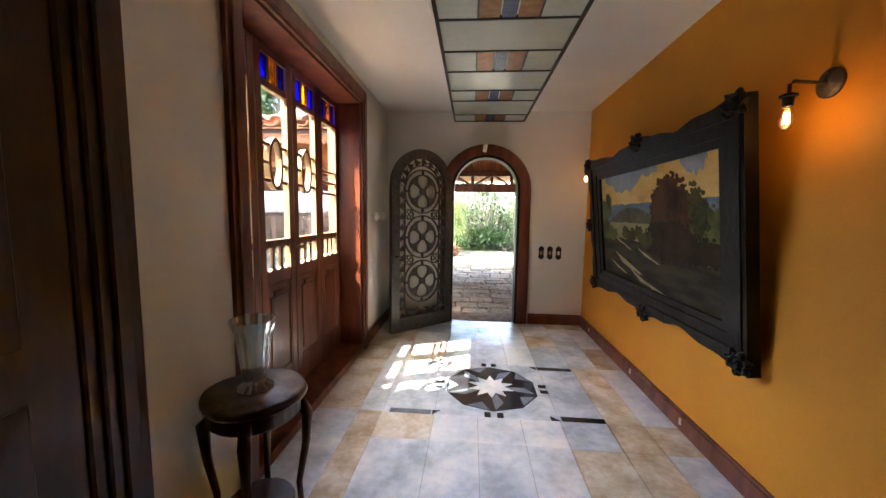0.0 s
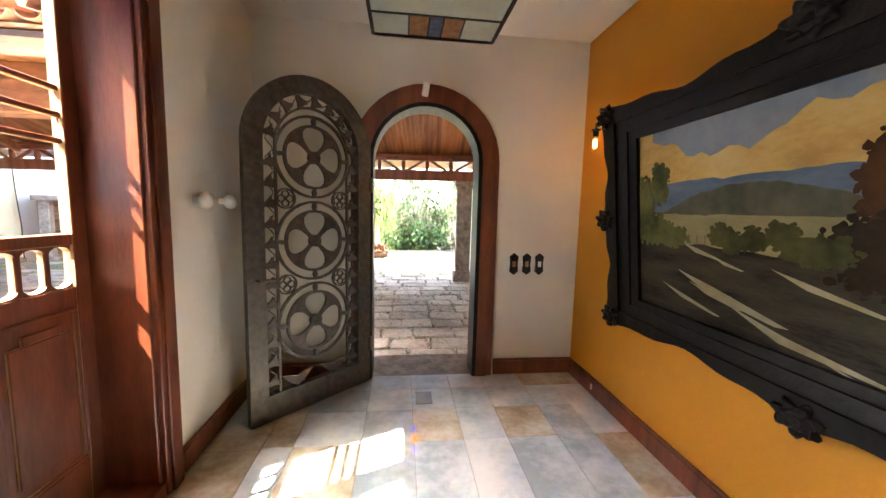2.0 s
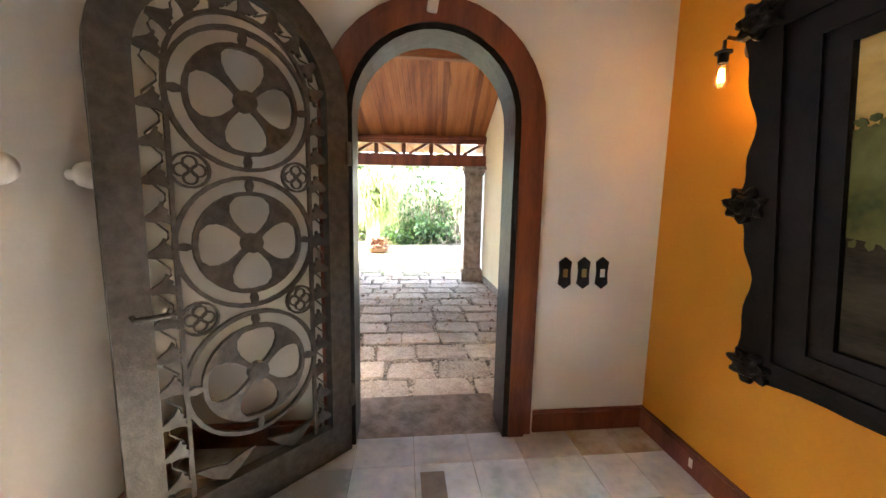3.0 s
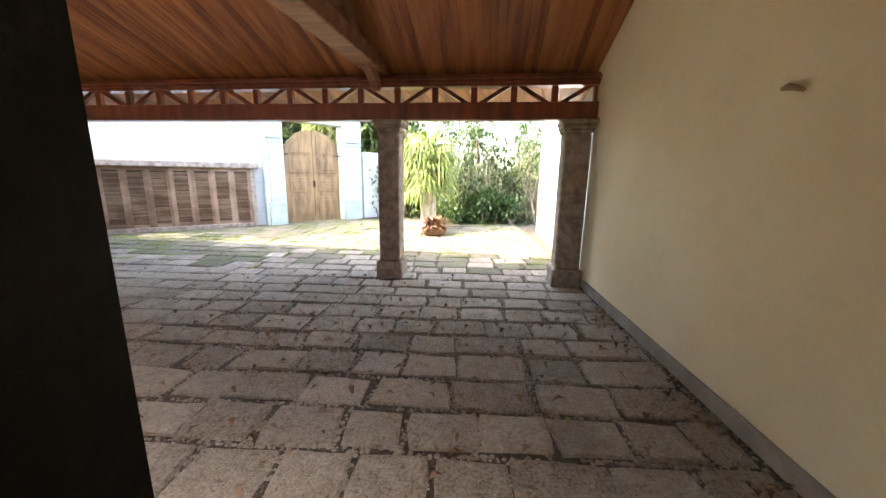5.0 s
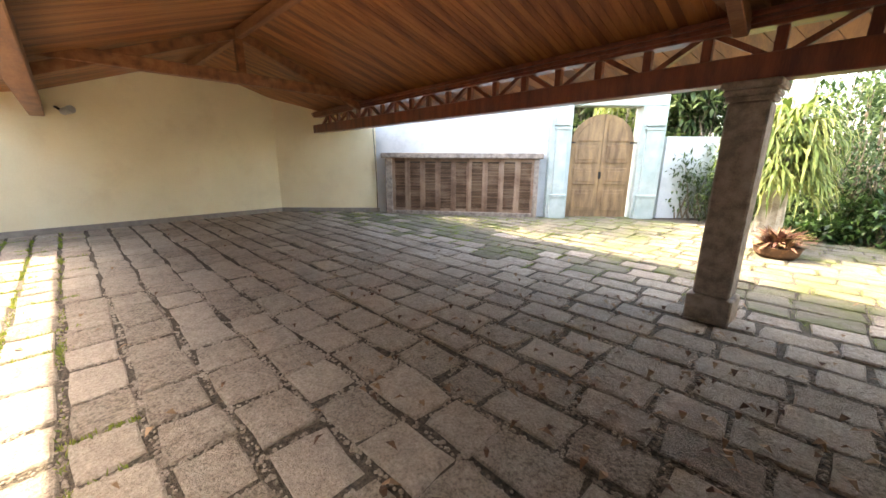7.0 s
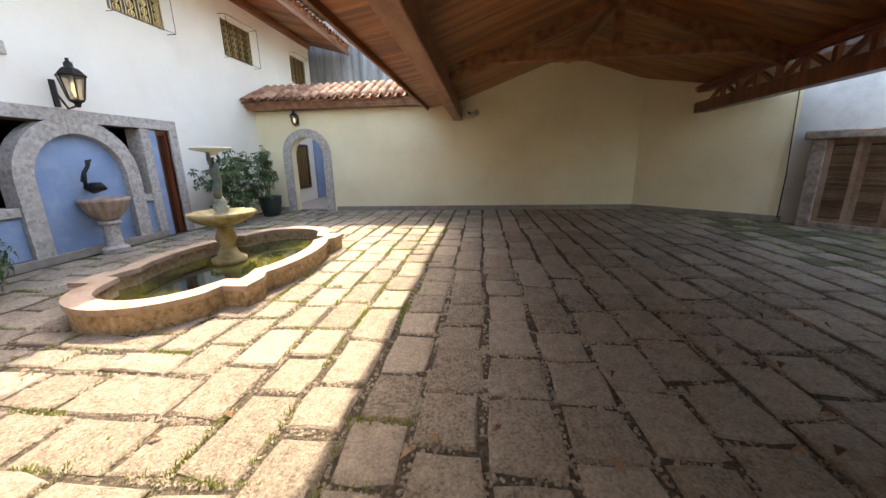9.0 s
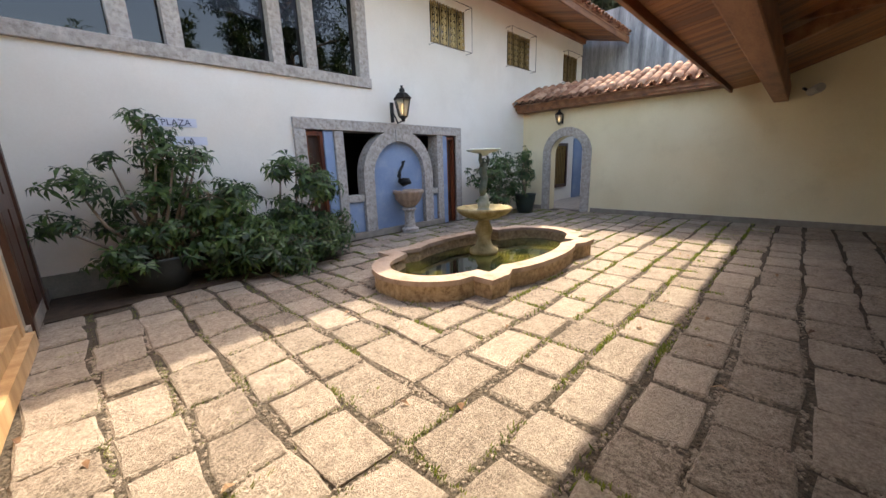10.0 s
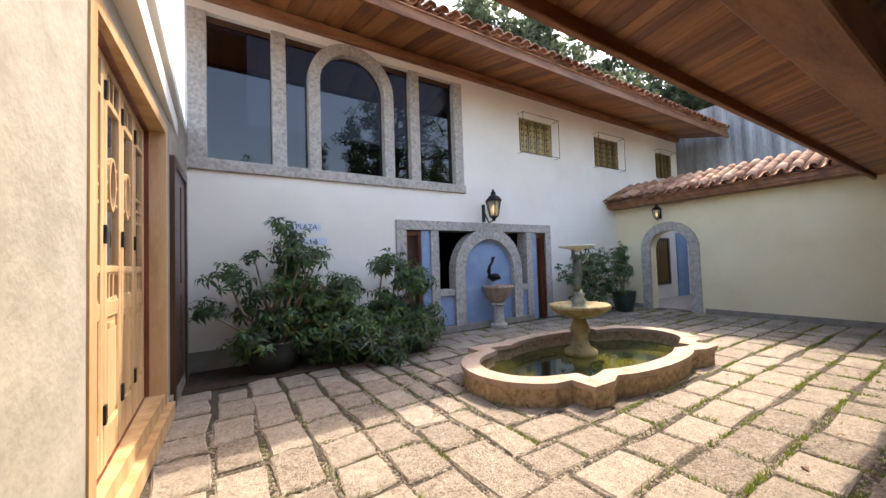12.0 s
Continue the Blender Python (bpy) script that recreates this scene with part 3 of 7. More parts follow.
t = thing("front_beam", BEAM @ Vector((6, 0, 2.22)), "long dark red timber beam with carved lattice", "beam")
part("lower_timber", boxes((0, BL - 0.2, -0.10, 0.12, 2.22, 2.46), m=BEAM, bevel=0.012), MAHOGANY, t)
part("upper_timber", boxes((0, BL - 0.2, -0.10, 0.10, 2.68, 2.84), m=BEAM, bevel=0.01), MAHOGANY, t)
for dz, dd in ((2.72, 0.03), (2.77, 0.05)):
    part("moulding", boxes((0, BL - 0.2, 0.10, 0.10 + dd, dz, dz + 0.03), m=BEAM, bevel=0.006), MAHOGANY, t)
step = 0.57
for i in range(int((BL - 0.4) / step)):
    u = 0.1 + i * step
    bm = boxes((u - 0.045, u + 0.045, -0.04, 0.04, 2.46, 2.68), m=BEAM, bevel=0.006)
    part("lattice_post", bm, MAHOGANY, t)
    a, b = (2.46, 2.68) if i % 2 else (2.68, 2.46)
    bm = B()
    w = 0.075
    slab(bm, [(u + 0.05, a), (u + 0.05 + w * 1.4, a), (u + step - 0.05, b), (u + step - 0.05 - w * 1.4, b)], -0.035, 0.035, BEAM)
    part("lattice_brace", bm, MAHOGANY, t)


def tie_truss(x, big, turn=0.0):
    """A truss across the carport: tie beam, rafters and king post."""
    u = (CX + 0.1 - x) / math.cos(radians(5))
    yf = bf(u).y
    w = 0.15 if big else 0.09
    z = 2.86
    R = Matrix.Translation((x, yf, 0)) @ pose(0, 0, 0, 0, 0, turn) @ Matrix.Translation((-x, -yf, 0))
    t = thing("roof_truss", (x, 8.5, z), "dark red timber roof truss under the boards", "truss", "carport trusses")
    part("tie_beam", boxes((x - w, x + w, 6.2, yf, z, z + 0.2), m=R, bevel=0.012), BEAMWOOD, t)
    for y0, z0 in ((6.32, 2.72), (yf - 0.05, 2.76)):
        d = Vector((0, RY - y0, RZ - z0 - 0.02))
        m = R @ Matrix.Translation((x, y0, z0)) @ d.to_track_quat("Y", "Z").to_matrix().to_4x4()
        part("rafter", boxes((-0.06, 0.06, 0, d.length, -0.16, 0.0), m=m, bevel=0.008), BEAMWOOD, t)
    part("king_post", boxes((x - 0.06, x + 0.06, RY - 0.07, RY + 0.07, z + 0.2, RZ - 0.12), m=R, bevel=0.008), BEAMWOOD, t)
    return t


for x in (-1.17, -8.6):
    tie_truss(x, x == -1.17, -7 if x == -1.17 else 0)
t = thing("ridge_beam", (-5, RY, RZ - 0.2), "dark timber ridge beam of the carport", "beam")
part("timber", boxes((FARX, CX, RY - 0.06, RY + 0.06, RZ - 0.2, RZ - 0.03), bevel=0.008), BEAMWOOD, t)


def pillar(u, w, label):
    m = BEAM @ Matrix.Translation((u, 0.0, 0))
    t = thing("stone_pillar", m @ Vector((0, 0, G)), label, "pillar", "carport pillars")
    h = w / 2
    part("plinth", boxes((-h - 0.02, h + 0.02, -h - 0.02, h + 0.02, G - 0.03, 0.07), m=m, bevel=0.015), PILLAR, t)
    part("shaft", boxes((-h + 0.02, h - 0.02, -h + 0.02, h - 0.02, 0.07, 2.04), m=m, bevel=0.02), PILLAR, t)
    bm = boxes((-h, h, -h, h, 2.04, 2.09), m=m, bevel=0.012)
    quadbox(bm, -h - 0.02, h + 0.02, -h - 0.02, h + 0.02, 2.09, 2.15, m=m, bevel=0.015)
    quadbox(bm, -h - 0.045, h + 0.045, -h - 0.045, h + 0.045, 2.15, 2.22, m=m, bevel=0.015)
    part("capital", bm, PILLAR, t)


pillar(3.07, 0.37, "rough brown-grey granite pillar standing on the paving")
pillar(0.33, 0.40, "rough brown-grey granite pillar against the side wall")


# ---- clay tile roofs ----
def tile_roof(name, m, length, rows, label, run=0.34, pitch=0.24, first=300):
    """Barrel tiles: local x along the eave, local y up the slope. The eave row hangs out."""
    t = thing(name, m @ Vector((length / 2, 0, 0)), label, "roof")
    n = int(length / pitch)
    seg = 6
    def barrel(bm, x, y, r0, r1, sag, up):
        a, b = [], []
        for k in range(seg + 1):
            ang = math.pi * k / seg
            c, s = math.cos(ang), math.sin(ang) * (1 if up else -1)
            a.append(bm.verts.new(m @ Vector((x + r0 * c, y, sag + r0 * 0.75 * s))))
            b.append(bm.verts.new(m @ Vector((x + r1 * c, y + run + 0.06, sag + 0.03 + r1 * 0.75 * s))))
        for k in range(seg):
            bm.faces.new((a[k], a[k + 1], b[k + 1], b[k]))
        # edge thickness at the mouth
        c2 = []
        for k in range(seg + 1):
            ang = math.pi * k / seg
            c, s = math.cos(ang), math.sin(ang) * (1 if up else -1)
            c2.append(bm.verts.new(m @ Vector((x + (r0 - 0.015) * c, y + 0.002, sag + (r0 * 0.75 - 0.015) * s))))
        for k in range(seg):
            bm.faces.new((a[k + 1], a[k], c2[k], c2[k + 1]))
    made = 0
    rest = B()
    for j in range(rows):
        for i in range(n):
            x = (i + 0.5) * pitch + random.uniform(-0.008, 0.008)
            y = j * run + random.uniform(-0.012, 0.012)
            if j == 0 and made < 120:
                bm = B(); barrel(bm, x, y - 0.08, 0.105, 0.09, 0.09, True); part("roof_tile", bm, TILECLAY, t, smooth=True); made += 1
            else:
                barrel(rest, x, y - 0.08, 0.105, 0.09, 0.09, True)
            barrel(rest, x + pitch / 2, y - 0.04, 0.10, 0.085, 0.085, False)
    ob = part("tile_field", rest, TILECLAY, t, smooth=True)
    ob["kind"] = "stuff"
    part("underlay", boxes((0, length, 0, rows * run, -0.02, 0.0), m=m), TILECLAY, t)
    return t


sl = math.degrees(math.atan2(0.13, 0.82))
tile_roof("carport_tile_roof", pose(EX - 0.02, ER - 0.06, ERZ + 0.13, 0, 0, 180) @ pose(0, 0, 0, -sl, 0, 0) @ Matrix.Diagonal((1, -1, 1, 1)), 10.6, 3, "weathered terracotta barrel tiles of the carport eave")
# house roof with wide boarded soffit
HEY, HEZ = 1.75, 5.32
plank_slope("ceiling_house_soffit", (EX + 3.2, HEY, HEZ), (-16.8, HEY, HEZ), (EX + 3.2, FY - 0.05, 5.70), (-16.8, FY - 0.05, 5.70), 60, "wide dark brown boarded house soffit")
t = thing("house_fascia", (-8, HEY, HEZ), "red-brown fascia board under the house roof tiles", "fascia")
part("board", boxes((-16.8, EX + 3.2, HEY - 0.02, HEY + 0.03, HEZ - 0.06, HEZ + 0.12), bevel=0.006), BEAMWOOD, t)
part("wall_plate", boxes((-16.35, EX, FY, FY + 0.12, 5.45, 5.62), bevel=0.008), BEAMWOOD, t)
hs = math.degrees(math.atan2(0.38, 1.5))
tile_roof("house_tile_roof", pose(EX + 3.2, HEY + 0.06, HEZ + 0.13, 0, 0, 180) @ pose(0, 0, 0, hs, 0, 0), 18.4, 8, "weathered terracotta barrel tile roof of the house")
# pent roof on the far wall
t = thing("pent_roof_timber", (FARX, 2.3, 2.75), "dark timber eave under the small tiled roof", "eave")
part("wall_plate", boxes((FARX, FARX + 0.42, FY + 0.02, 5.6, 2.72, 2.86), bevel=0.01), BEAMWOOD, t)
part("fascia", boxes((FARX + 0.42, FARX + 0.46, FY - 0.5, 5.6, 2.78, 2.92), bevel=0.006), BEAMWOOD, t)
tile_roof("pent_tile_roof", pose(FARX + 0.55, -0.4, 2.90, 0, 0, 90) @ pose(0, 0, 0, 22, 0, 0), 6.0, 4, "mottled pink and brown clay tiles on the courtyard wall")

# ---- house front: window, stone frames, recess ----
W = pose(0, FY, 0, 0, 0, 0) @ Matrix.Diagonal((1, -1, 1, 1))    # local y goes into the wall


def great_window():
    t = thing("window_great", (-4.07, FY, 2.83), "large dark window in granite mullions with central arch", "window")
    t["kind"] = "structure"
    fr = lambda *r: boxes(*r, m=W, bevel=0.008)
    part("window_sill", fr((-6.6, -1.5, -0.06, 0.2, 2.82, 3.0)), GRANITE, t)
    part("jamb", fr((-1.78, -1.53, -0.03, 0.2, 3.0, 5.3)), GRANITE, t)
    part("jamb", fr((-6.58, -6.36, -0.03, 0.2, 3.0, 5.3)), GRANITE, t)
    part("mullion", fr((-2.91, -2.69, -0.02, 0.18, 3.0, 5.3)), GRANITE, t)
    part("mullion", fr((-5.49, -5.27, -0.02, 0.18, 3.0, 5.3)), GRANITE, t)
    bm = B()
    arch_frame(bm, -4.69, -3.47, 3.0, 4.62, 0.2, -0.04, 0.18, W)
    part("stone_arch", bm, GRANITE, t)
    part("window_frame", fr((-6.4, -1.75, 0.1, 0.16, 5.2, 5.3), (-6.4, -1.75, 0.1, 0.16, 3.0, 3.04)), DARKWOOD, t)
    for a, b in ((-2.69, -1.78), (-3.3, -2.91), (-5.27, -4.85), (-6.36, -5.49)):
        bm = B(); slab(bm, [(a, 3.0), (b, 3.0), (b, 5.25), (a, 5.25)], 0.12, 0.13, W)
        part("pane", bm, DARKPANE, t).visible_shadow = False
    bm = B(); slab(bm, [(-4.7, 3.0)] + arc(-4.08, 4.62, 0.62, 180, 0, 16) + [(-3.46, 3.0)], 0.12, 0.13, W)
    part("pane", bm, DARKPANE, t).visible_shadow = False
    bm = B(); band(bm, arc(-4.08, 4.62, 0.8, 180, 0, 16), [(u, 5.25) for u, z in arc(-4.08, 4.62, 0.8, 180, 0, 16)], 0.121, 0.129, W)
    part("pane", bm, DARKPANE, t).visible_shadow = False


great_window()
t = thing("window_curtain", (-2.0, FY - 0.3, 3.0), "brown drawn curtain inside the great window", "curtain")
bm = B()
fold = [(-2.35 + 0.02 * k, FY - 0.3 + 0.03 * math.sin(k * 1.3)) for k in range(30)]
rows = [[bm.verts.new((x, y + d, z)) for x, y in fold] for d, z in ((0, 3.0), (0, 5.25), (-0.02, 5.25), (-0.02, 3.0))]
for a, b in zip(rows, rows[1:] + rows[:1]):
    for k in range(29):
        bm.faces.new((a[k], a[k + 1], b[k + 1], b[k]))
part("cloth", bm, material("brown_cloth", [(0.10, 0.06, 0.035), (0.17, 0.10, 0.06)], 0.9, scale=4, fine=60, bump=0.2), t, smooth=True)


def grille_window(x0, x1):
    z0, z1 = 4.02, 4.9
    t = thing("window_grille", ((x0 + x1) / 2, FY, z0), "small window behind an ornate gilded iron grille", "window", "grille windows")
    t["kind"] = "structure"
    part("window_frame", boxes((x0, x1, 0.06, 0.12, z0, z0 + 0.06), (x0, x1, 0.06, 0.12, z1 - 0.06, z1), (x0, x0 + 0.06, 0.06, 0.12, z0 + 0.06, z1 - 0.06), (x1 - 0.06, x1, 0.06, 0.12, z0 + 0.06, z1 - 0.06), m=W), DARKWOOD, t)
    bm = B(); slab(bm, [(x0, z0), (x1, z0), (x1, z1), (x0, z1)], 0.1, 0.105, W)
    part("pane", bm, DARKPANE, t)
    n = 4
    w = (x1 - x0) / n
    for i in range(n):
        a = x0 + i * w
        bm = B()
        quadbox(bm, a + 0.03, a + 0.05, -0.02, 0.0, z0, z1, m=W)
        quadbox(bm, a + w - 0.05, a + w - 0.03, -0.02, 0.0, z0, z1, m=W)
        for k in range(6):
            c = z0 + (k + 0.5) * (z1 - z0) / 6
            ring(bm, a + w / 2, c, 0.05, 0.075, -0.02, 0.0, W, 8)
            slab(bm, [(a + w / 2 - 0.03, c), (a + w / 2, c - 0.05), (a + w / 2 + 0.03, c), (a + w / 2, c + 0.05)], -0.025, 0.0, W)
        part("grille_panel", bm, BRASS, t)
    bm = B()
    for z in (z0 - 0.06, z1 + 0.06):
        tube(bm, [W @ Vector(p) for p in ((x0 - 0.05, 0, z), (x0 - 0.05, -0.2, z), (x1 + 0.05, -0.2, z), (x1 + 0.05, 0, z))], 0.006, 5)
    for x in (x0 - 0.05, x1 + 0.05):
        tube(bm, [W @ Vector((x, -0.2, z0 - 0.06)), W @ Vector((x, -0.2, z1 + 0.06))], 0.006, 5)
    part("outer_wire", bm, BLACKIRON, t)


for a, b in ((-9.55, -8.35), (-12.6, -11.4), (-15.9, -14.85)):
    grille_window(a, b)


def recess():
    t = thing("fountain_niche", (-7.1, FY, G), "granite framed blue recess with arched niche and side openings", "niche")
    g = lambda *r: boxes(*r, m=W, bevel=0.01)
    part("lintel", g((-9.3, -4.88, -0.05, 0.3, 1.98, 2.18)), GRANITE, t)
    part("jamb", g((-5.1, -4.88, -0.05, 0.3, G, 1.98)), GRANITE, t)
    part("jamb", g((-9.3, -9.1, -0.05, 0.3, G, 1.98)), GRANITE, t)
    part("blue_pier", g((-5.66, -5.46, 0.0, 0.3, G, 1.98)), BLUEWALL, t)
    part("pilaster", g((-5.86, -5.66, -0.04, 0.3, G, 1.98)), GRANITE, t)
    part("pilaster", g((-8.62, -8.42, -0.04, 0.3, G, 1.98)), GRANITE, t)
    part("blue_pier", g((-8.8, -8.62, 0.0, 0.3, G, 1.98)), BLUEWALL, t)
    bm = B(); arch_frame(bm, -7.95, -6.5, G, 1.08, 0.26, -0.06, 0.2, W)
    part("stone_arch", bm, GRANITE, t)
    part("keystone", boxes((-7.33, -7.12, -0.08, 0.0, 1.80, 2.06), m=W, bevel=0.01), GRANITE, t)
    bm = B(); slab(bm, [(-7.95, G)] + arc(-7.225, 1.08, 0.725, 180, 0, 20) + [(-6.5, G)], 0.06, 0.14, W)
    part("niche_back", bm, BLUEWALL, t)
    for a, b in ((-6.24, -5.86), (-8.42, -8.21)):
        part("blue_panel", g((a, b, 0.02, 0.25, G + 0.14, 0.58)), BLUEWALL, t)
        part("ledge", g((a, b, -0.03, 0.26, 0.58, 0.72)), GRANITE, t)
    part("stone_foot", g((-8.6, -5.66, -0.07, 0.02, G, G + 0.14)), STONEBASE, t)
    for a, b in ((-5.46, -5.1), (-9.1, -8.8)):
        f = part("side_door", g((a, b, 0.12, 0.16, G, 1.9)), DARKWOOD, t, "narrow dark red wooden door")
        part("door_trim", boxes((a, a + 0.06, 0.04, 0.18, G, 1.96), (b - 0.06, b, 0.04, 0.18, G, 1.96), (a + 0.06, b - 0.06, 0.04, 0.18, 1.88, 1.96), m=W), MAHOGANY, t)


recess()


def shell_basin():
    t = thing("wall_fountain", (-7.27, FY + 0.3, G), "pale stone shell basin on a pedestal below the spout", "fountain")
    m = Matrix.Translation((-7.27, FY + 0.22, 0))
    bm = B(); lathe(bm, [(0.2, G), (0.2, G + 0.08), (0.13, G + 0.12), (0.11, 0.2), (0.12, 0.28), (0.17, 0.32), (0.15, 0.36)], m, 16)
    part("pedestal", bm, GRANITE, t, smooth=False)
    bm = B(); lathe(bm, [(0.1, 0.36), (0.2, 0.44), (0.29, 0.57), (0.31, 0.67), (0.34, 0.69), (0.34, 0.75), (0.3, 0.75), (0.24, 0.66), (0.08, 0.62)], m, 60, 15, 0.05)
    part("bowl", bm, POOLRIM, t, smooth=True)
    t = thing("swan_spout", (-7.25, FY + 0.05, 0.85), "dark bronze long-necked bird spout on the blue niche", "spout")
    bm = B()
    tube(bm, [(-7.24, FY - 0.02, 0.93), (-7.26, FY + 0.08, 0.92), (-7.3, FY + 0.2, 0.94), (-7.32, FY + 0.27, 0.9)], [0.05, 0.1, 0.075, 0.02], 10)
    tube(bm, [(-7.2, FY + 0.06, 0.95), (-7.14, FY + 0.08, 1.05), (-7.16, FY + 0.1, 1.18), (-7.24, FY + 0.1, 1.28), (-7.26, FY + 0.1, 1.36), (-7.31, FY + 0.12, 1.39)], [0.07, 0.045, 0.032, 0.028, 0.04, 0.012], 8)
    part("bird_body", bm, BLACKIRON, t, smooth=True)


shell_basin()


def lantern(at, s, label, arm):
    t = thing("wall_lantern", at, label, "lantern")
    m = Matrix.Translation(at) @ Matrix.Diagonal((s, s, s, 1))
    bm = B(); lathe(bm, [(0.03, -0.36), (0.05, -0.3), (0.10, -0.27), (0.10, -0.25)], m, 6)
    part("foot", bm, BLACKIRON, t)
    bm = B()
    for k in range(6):
        a = 2 * math.pi * k / 6
        tube(bm, [m @ Vector((0.10 * math.cos(a), 0.10 * math.sin(a), -0.25)), m @ Vector((0.17 * math.cos(a), 0.17 * math.sin(a), 0.08))], 0.012 * s, 5)
    part("bars", bm, BLACKIRON, t)
    bm = B(); lathe(bm, [(0.095, -0.25), (0.162, 0.08)], m, 6)
    part("lantern_glass", bm, glass("lantern_pane", (0.9, 0.82, 0.66), 0.3, 0.75), t)
    bm = B(); lathe(bm, [(0.19, 0.08), (0.2, 0.10), (0.11, 0.2), (0.06, 0.22), (0.06, 0.28), (0.02, 0.32), (0.03, 0.35), (0.0, 0.4)][:-1], m, 6)
    part("cap", bm, BLACKIRON, t)
    bm = B(); lathe(bm, [(0.02, -0.2), (0.035, -0.1), (0.02, 0.0)], m, 8)
    part("bulb", bm, glowing("lamp_bulb", (1.0, 0.78, 0.5), 0.3), t)
    bm = B(); d = Vector(arm)
    tube(bm, [m @ Vector((0, 0, -0.33)), m @ (d * 0.5 + Vector((0, 0, -0.38))), m @ (d + Vector((0, 0, -0.1))), m @ (d + Vector((0, 0, -0.28)))], 0.016 * s, 6)
    tube(bm, [m @ (d + Vector((0, 0, -0.35))), m @ (d + Vector((0, 0, 0.05)))], 0.04 * s, 6)
    part("bracket", bm, BLACKIRON, t)


lantern((-7.15, FY + 0.32, 2.55), 1.0, "black iron hexagonal wall lantern above the niche", (0.05, -0.3, 0))
lantern((FARX + 0.24, 1.62, 2.5), 0.62, "small black iron lantern over the arched doorway", (-0.36, 0, 0.05))


def text_sign():
    t = thing("street_sign", (-3.2, FY + 0.01, 1.9), "small pale wall sign with dark blue lettering", "sign")
    plate = material("sign_plate", [(0.62, 0.64, 0.72), (0.7, 0.72, 0.8)], 0.5)
    for x0, x1, z0 in ((-3.45, -2.93, 1.93), (-3.55, -3.1, 1.68)):
        part("plate", boxes((x0, x1, -0.012, 0.0, z0, z0 + 0.12), m=W), plate, t)
    for word, z in (("PLAZA", 1.95), ("LA", 1.70)):
        cu = bpy.data.curves.new("lettering", "FONT")
        cu.body, cu.size, cu.align_x, cu.extrude = word, 0.12, "CENTER", 0.002
        ob = new("lettering", cu)
        cu.materials.append(material("sign_ink", [(0.03, 0.035, 0.09), (0.04, 0.045, 0.1)], 0.5, bump=0))
        ob.matrix_basis = Matrix.Translation((-3.2 if word == "PLAZA" else -3.32, FY + 0.016, z)) @ pose(0, 0, 0, 90, 0, 180)
        ob.parent = t
        ob.matrix_parent_inverse = t.matrix_basis.inverted()


text_sign()



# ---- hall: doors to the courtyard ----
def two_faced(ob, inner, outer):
    """Outer faces (towards the courtyard) take the paler wood."""
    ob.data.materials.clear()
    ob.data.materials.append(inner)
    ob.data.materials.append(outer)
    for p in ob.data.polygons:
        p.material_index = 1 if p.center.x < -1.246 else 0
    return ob


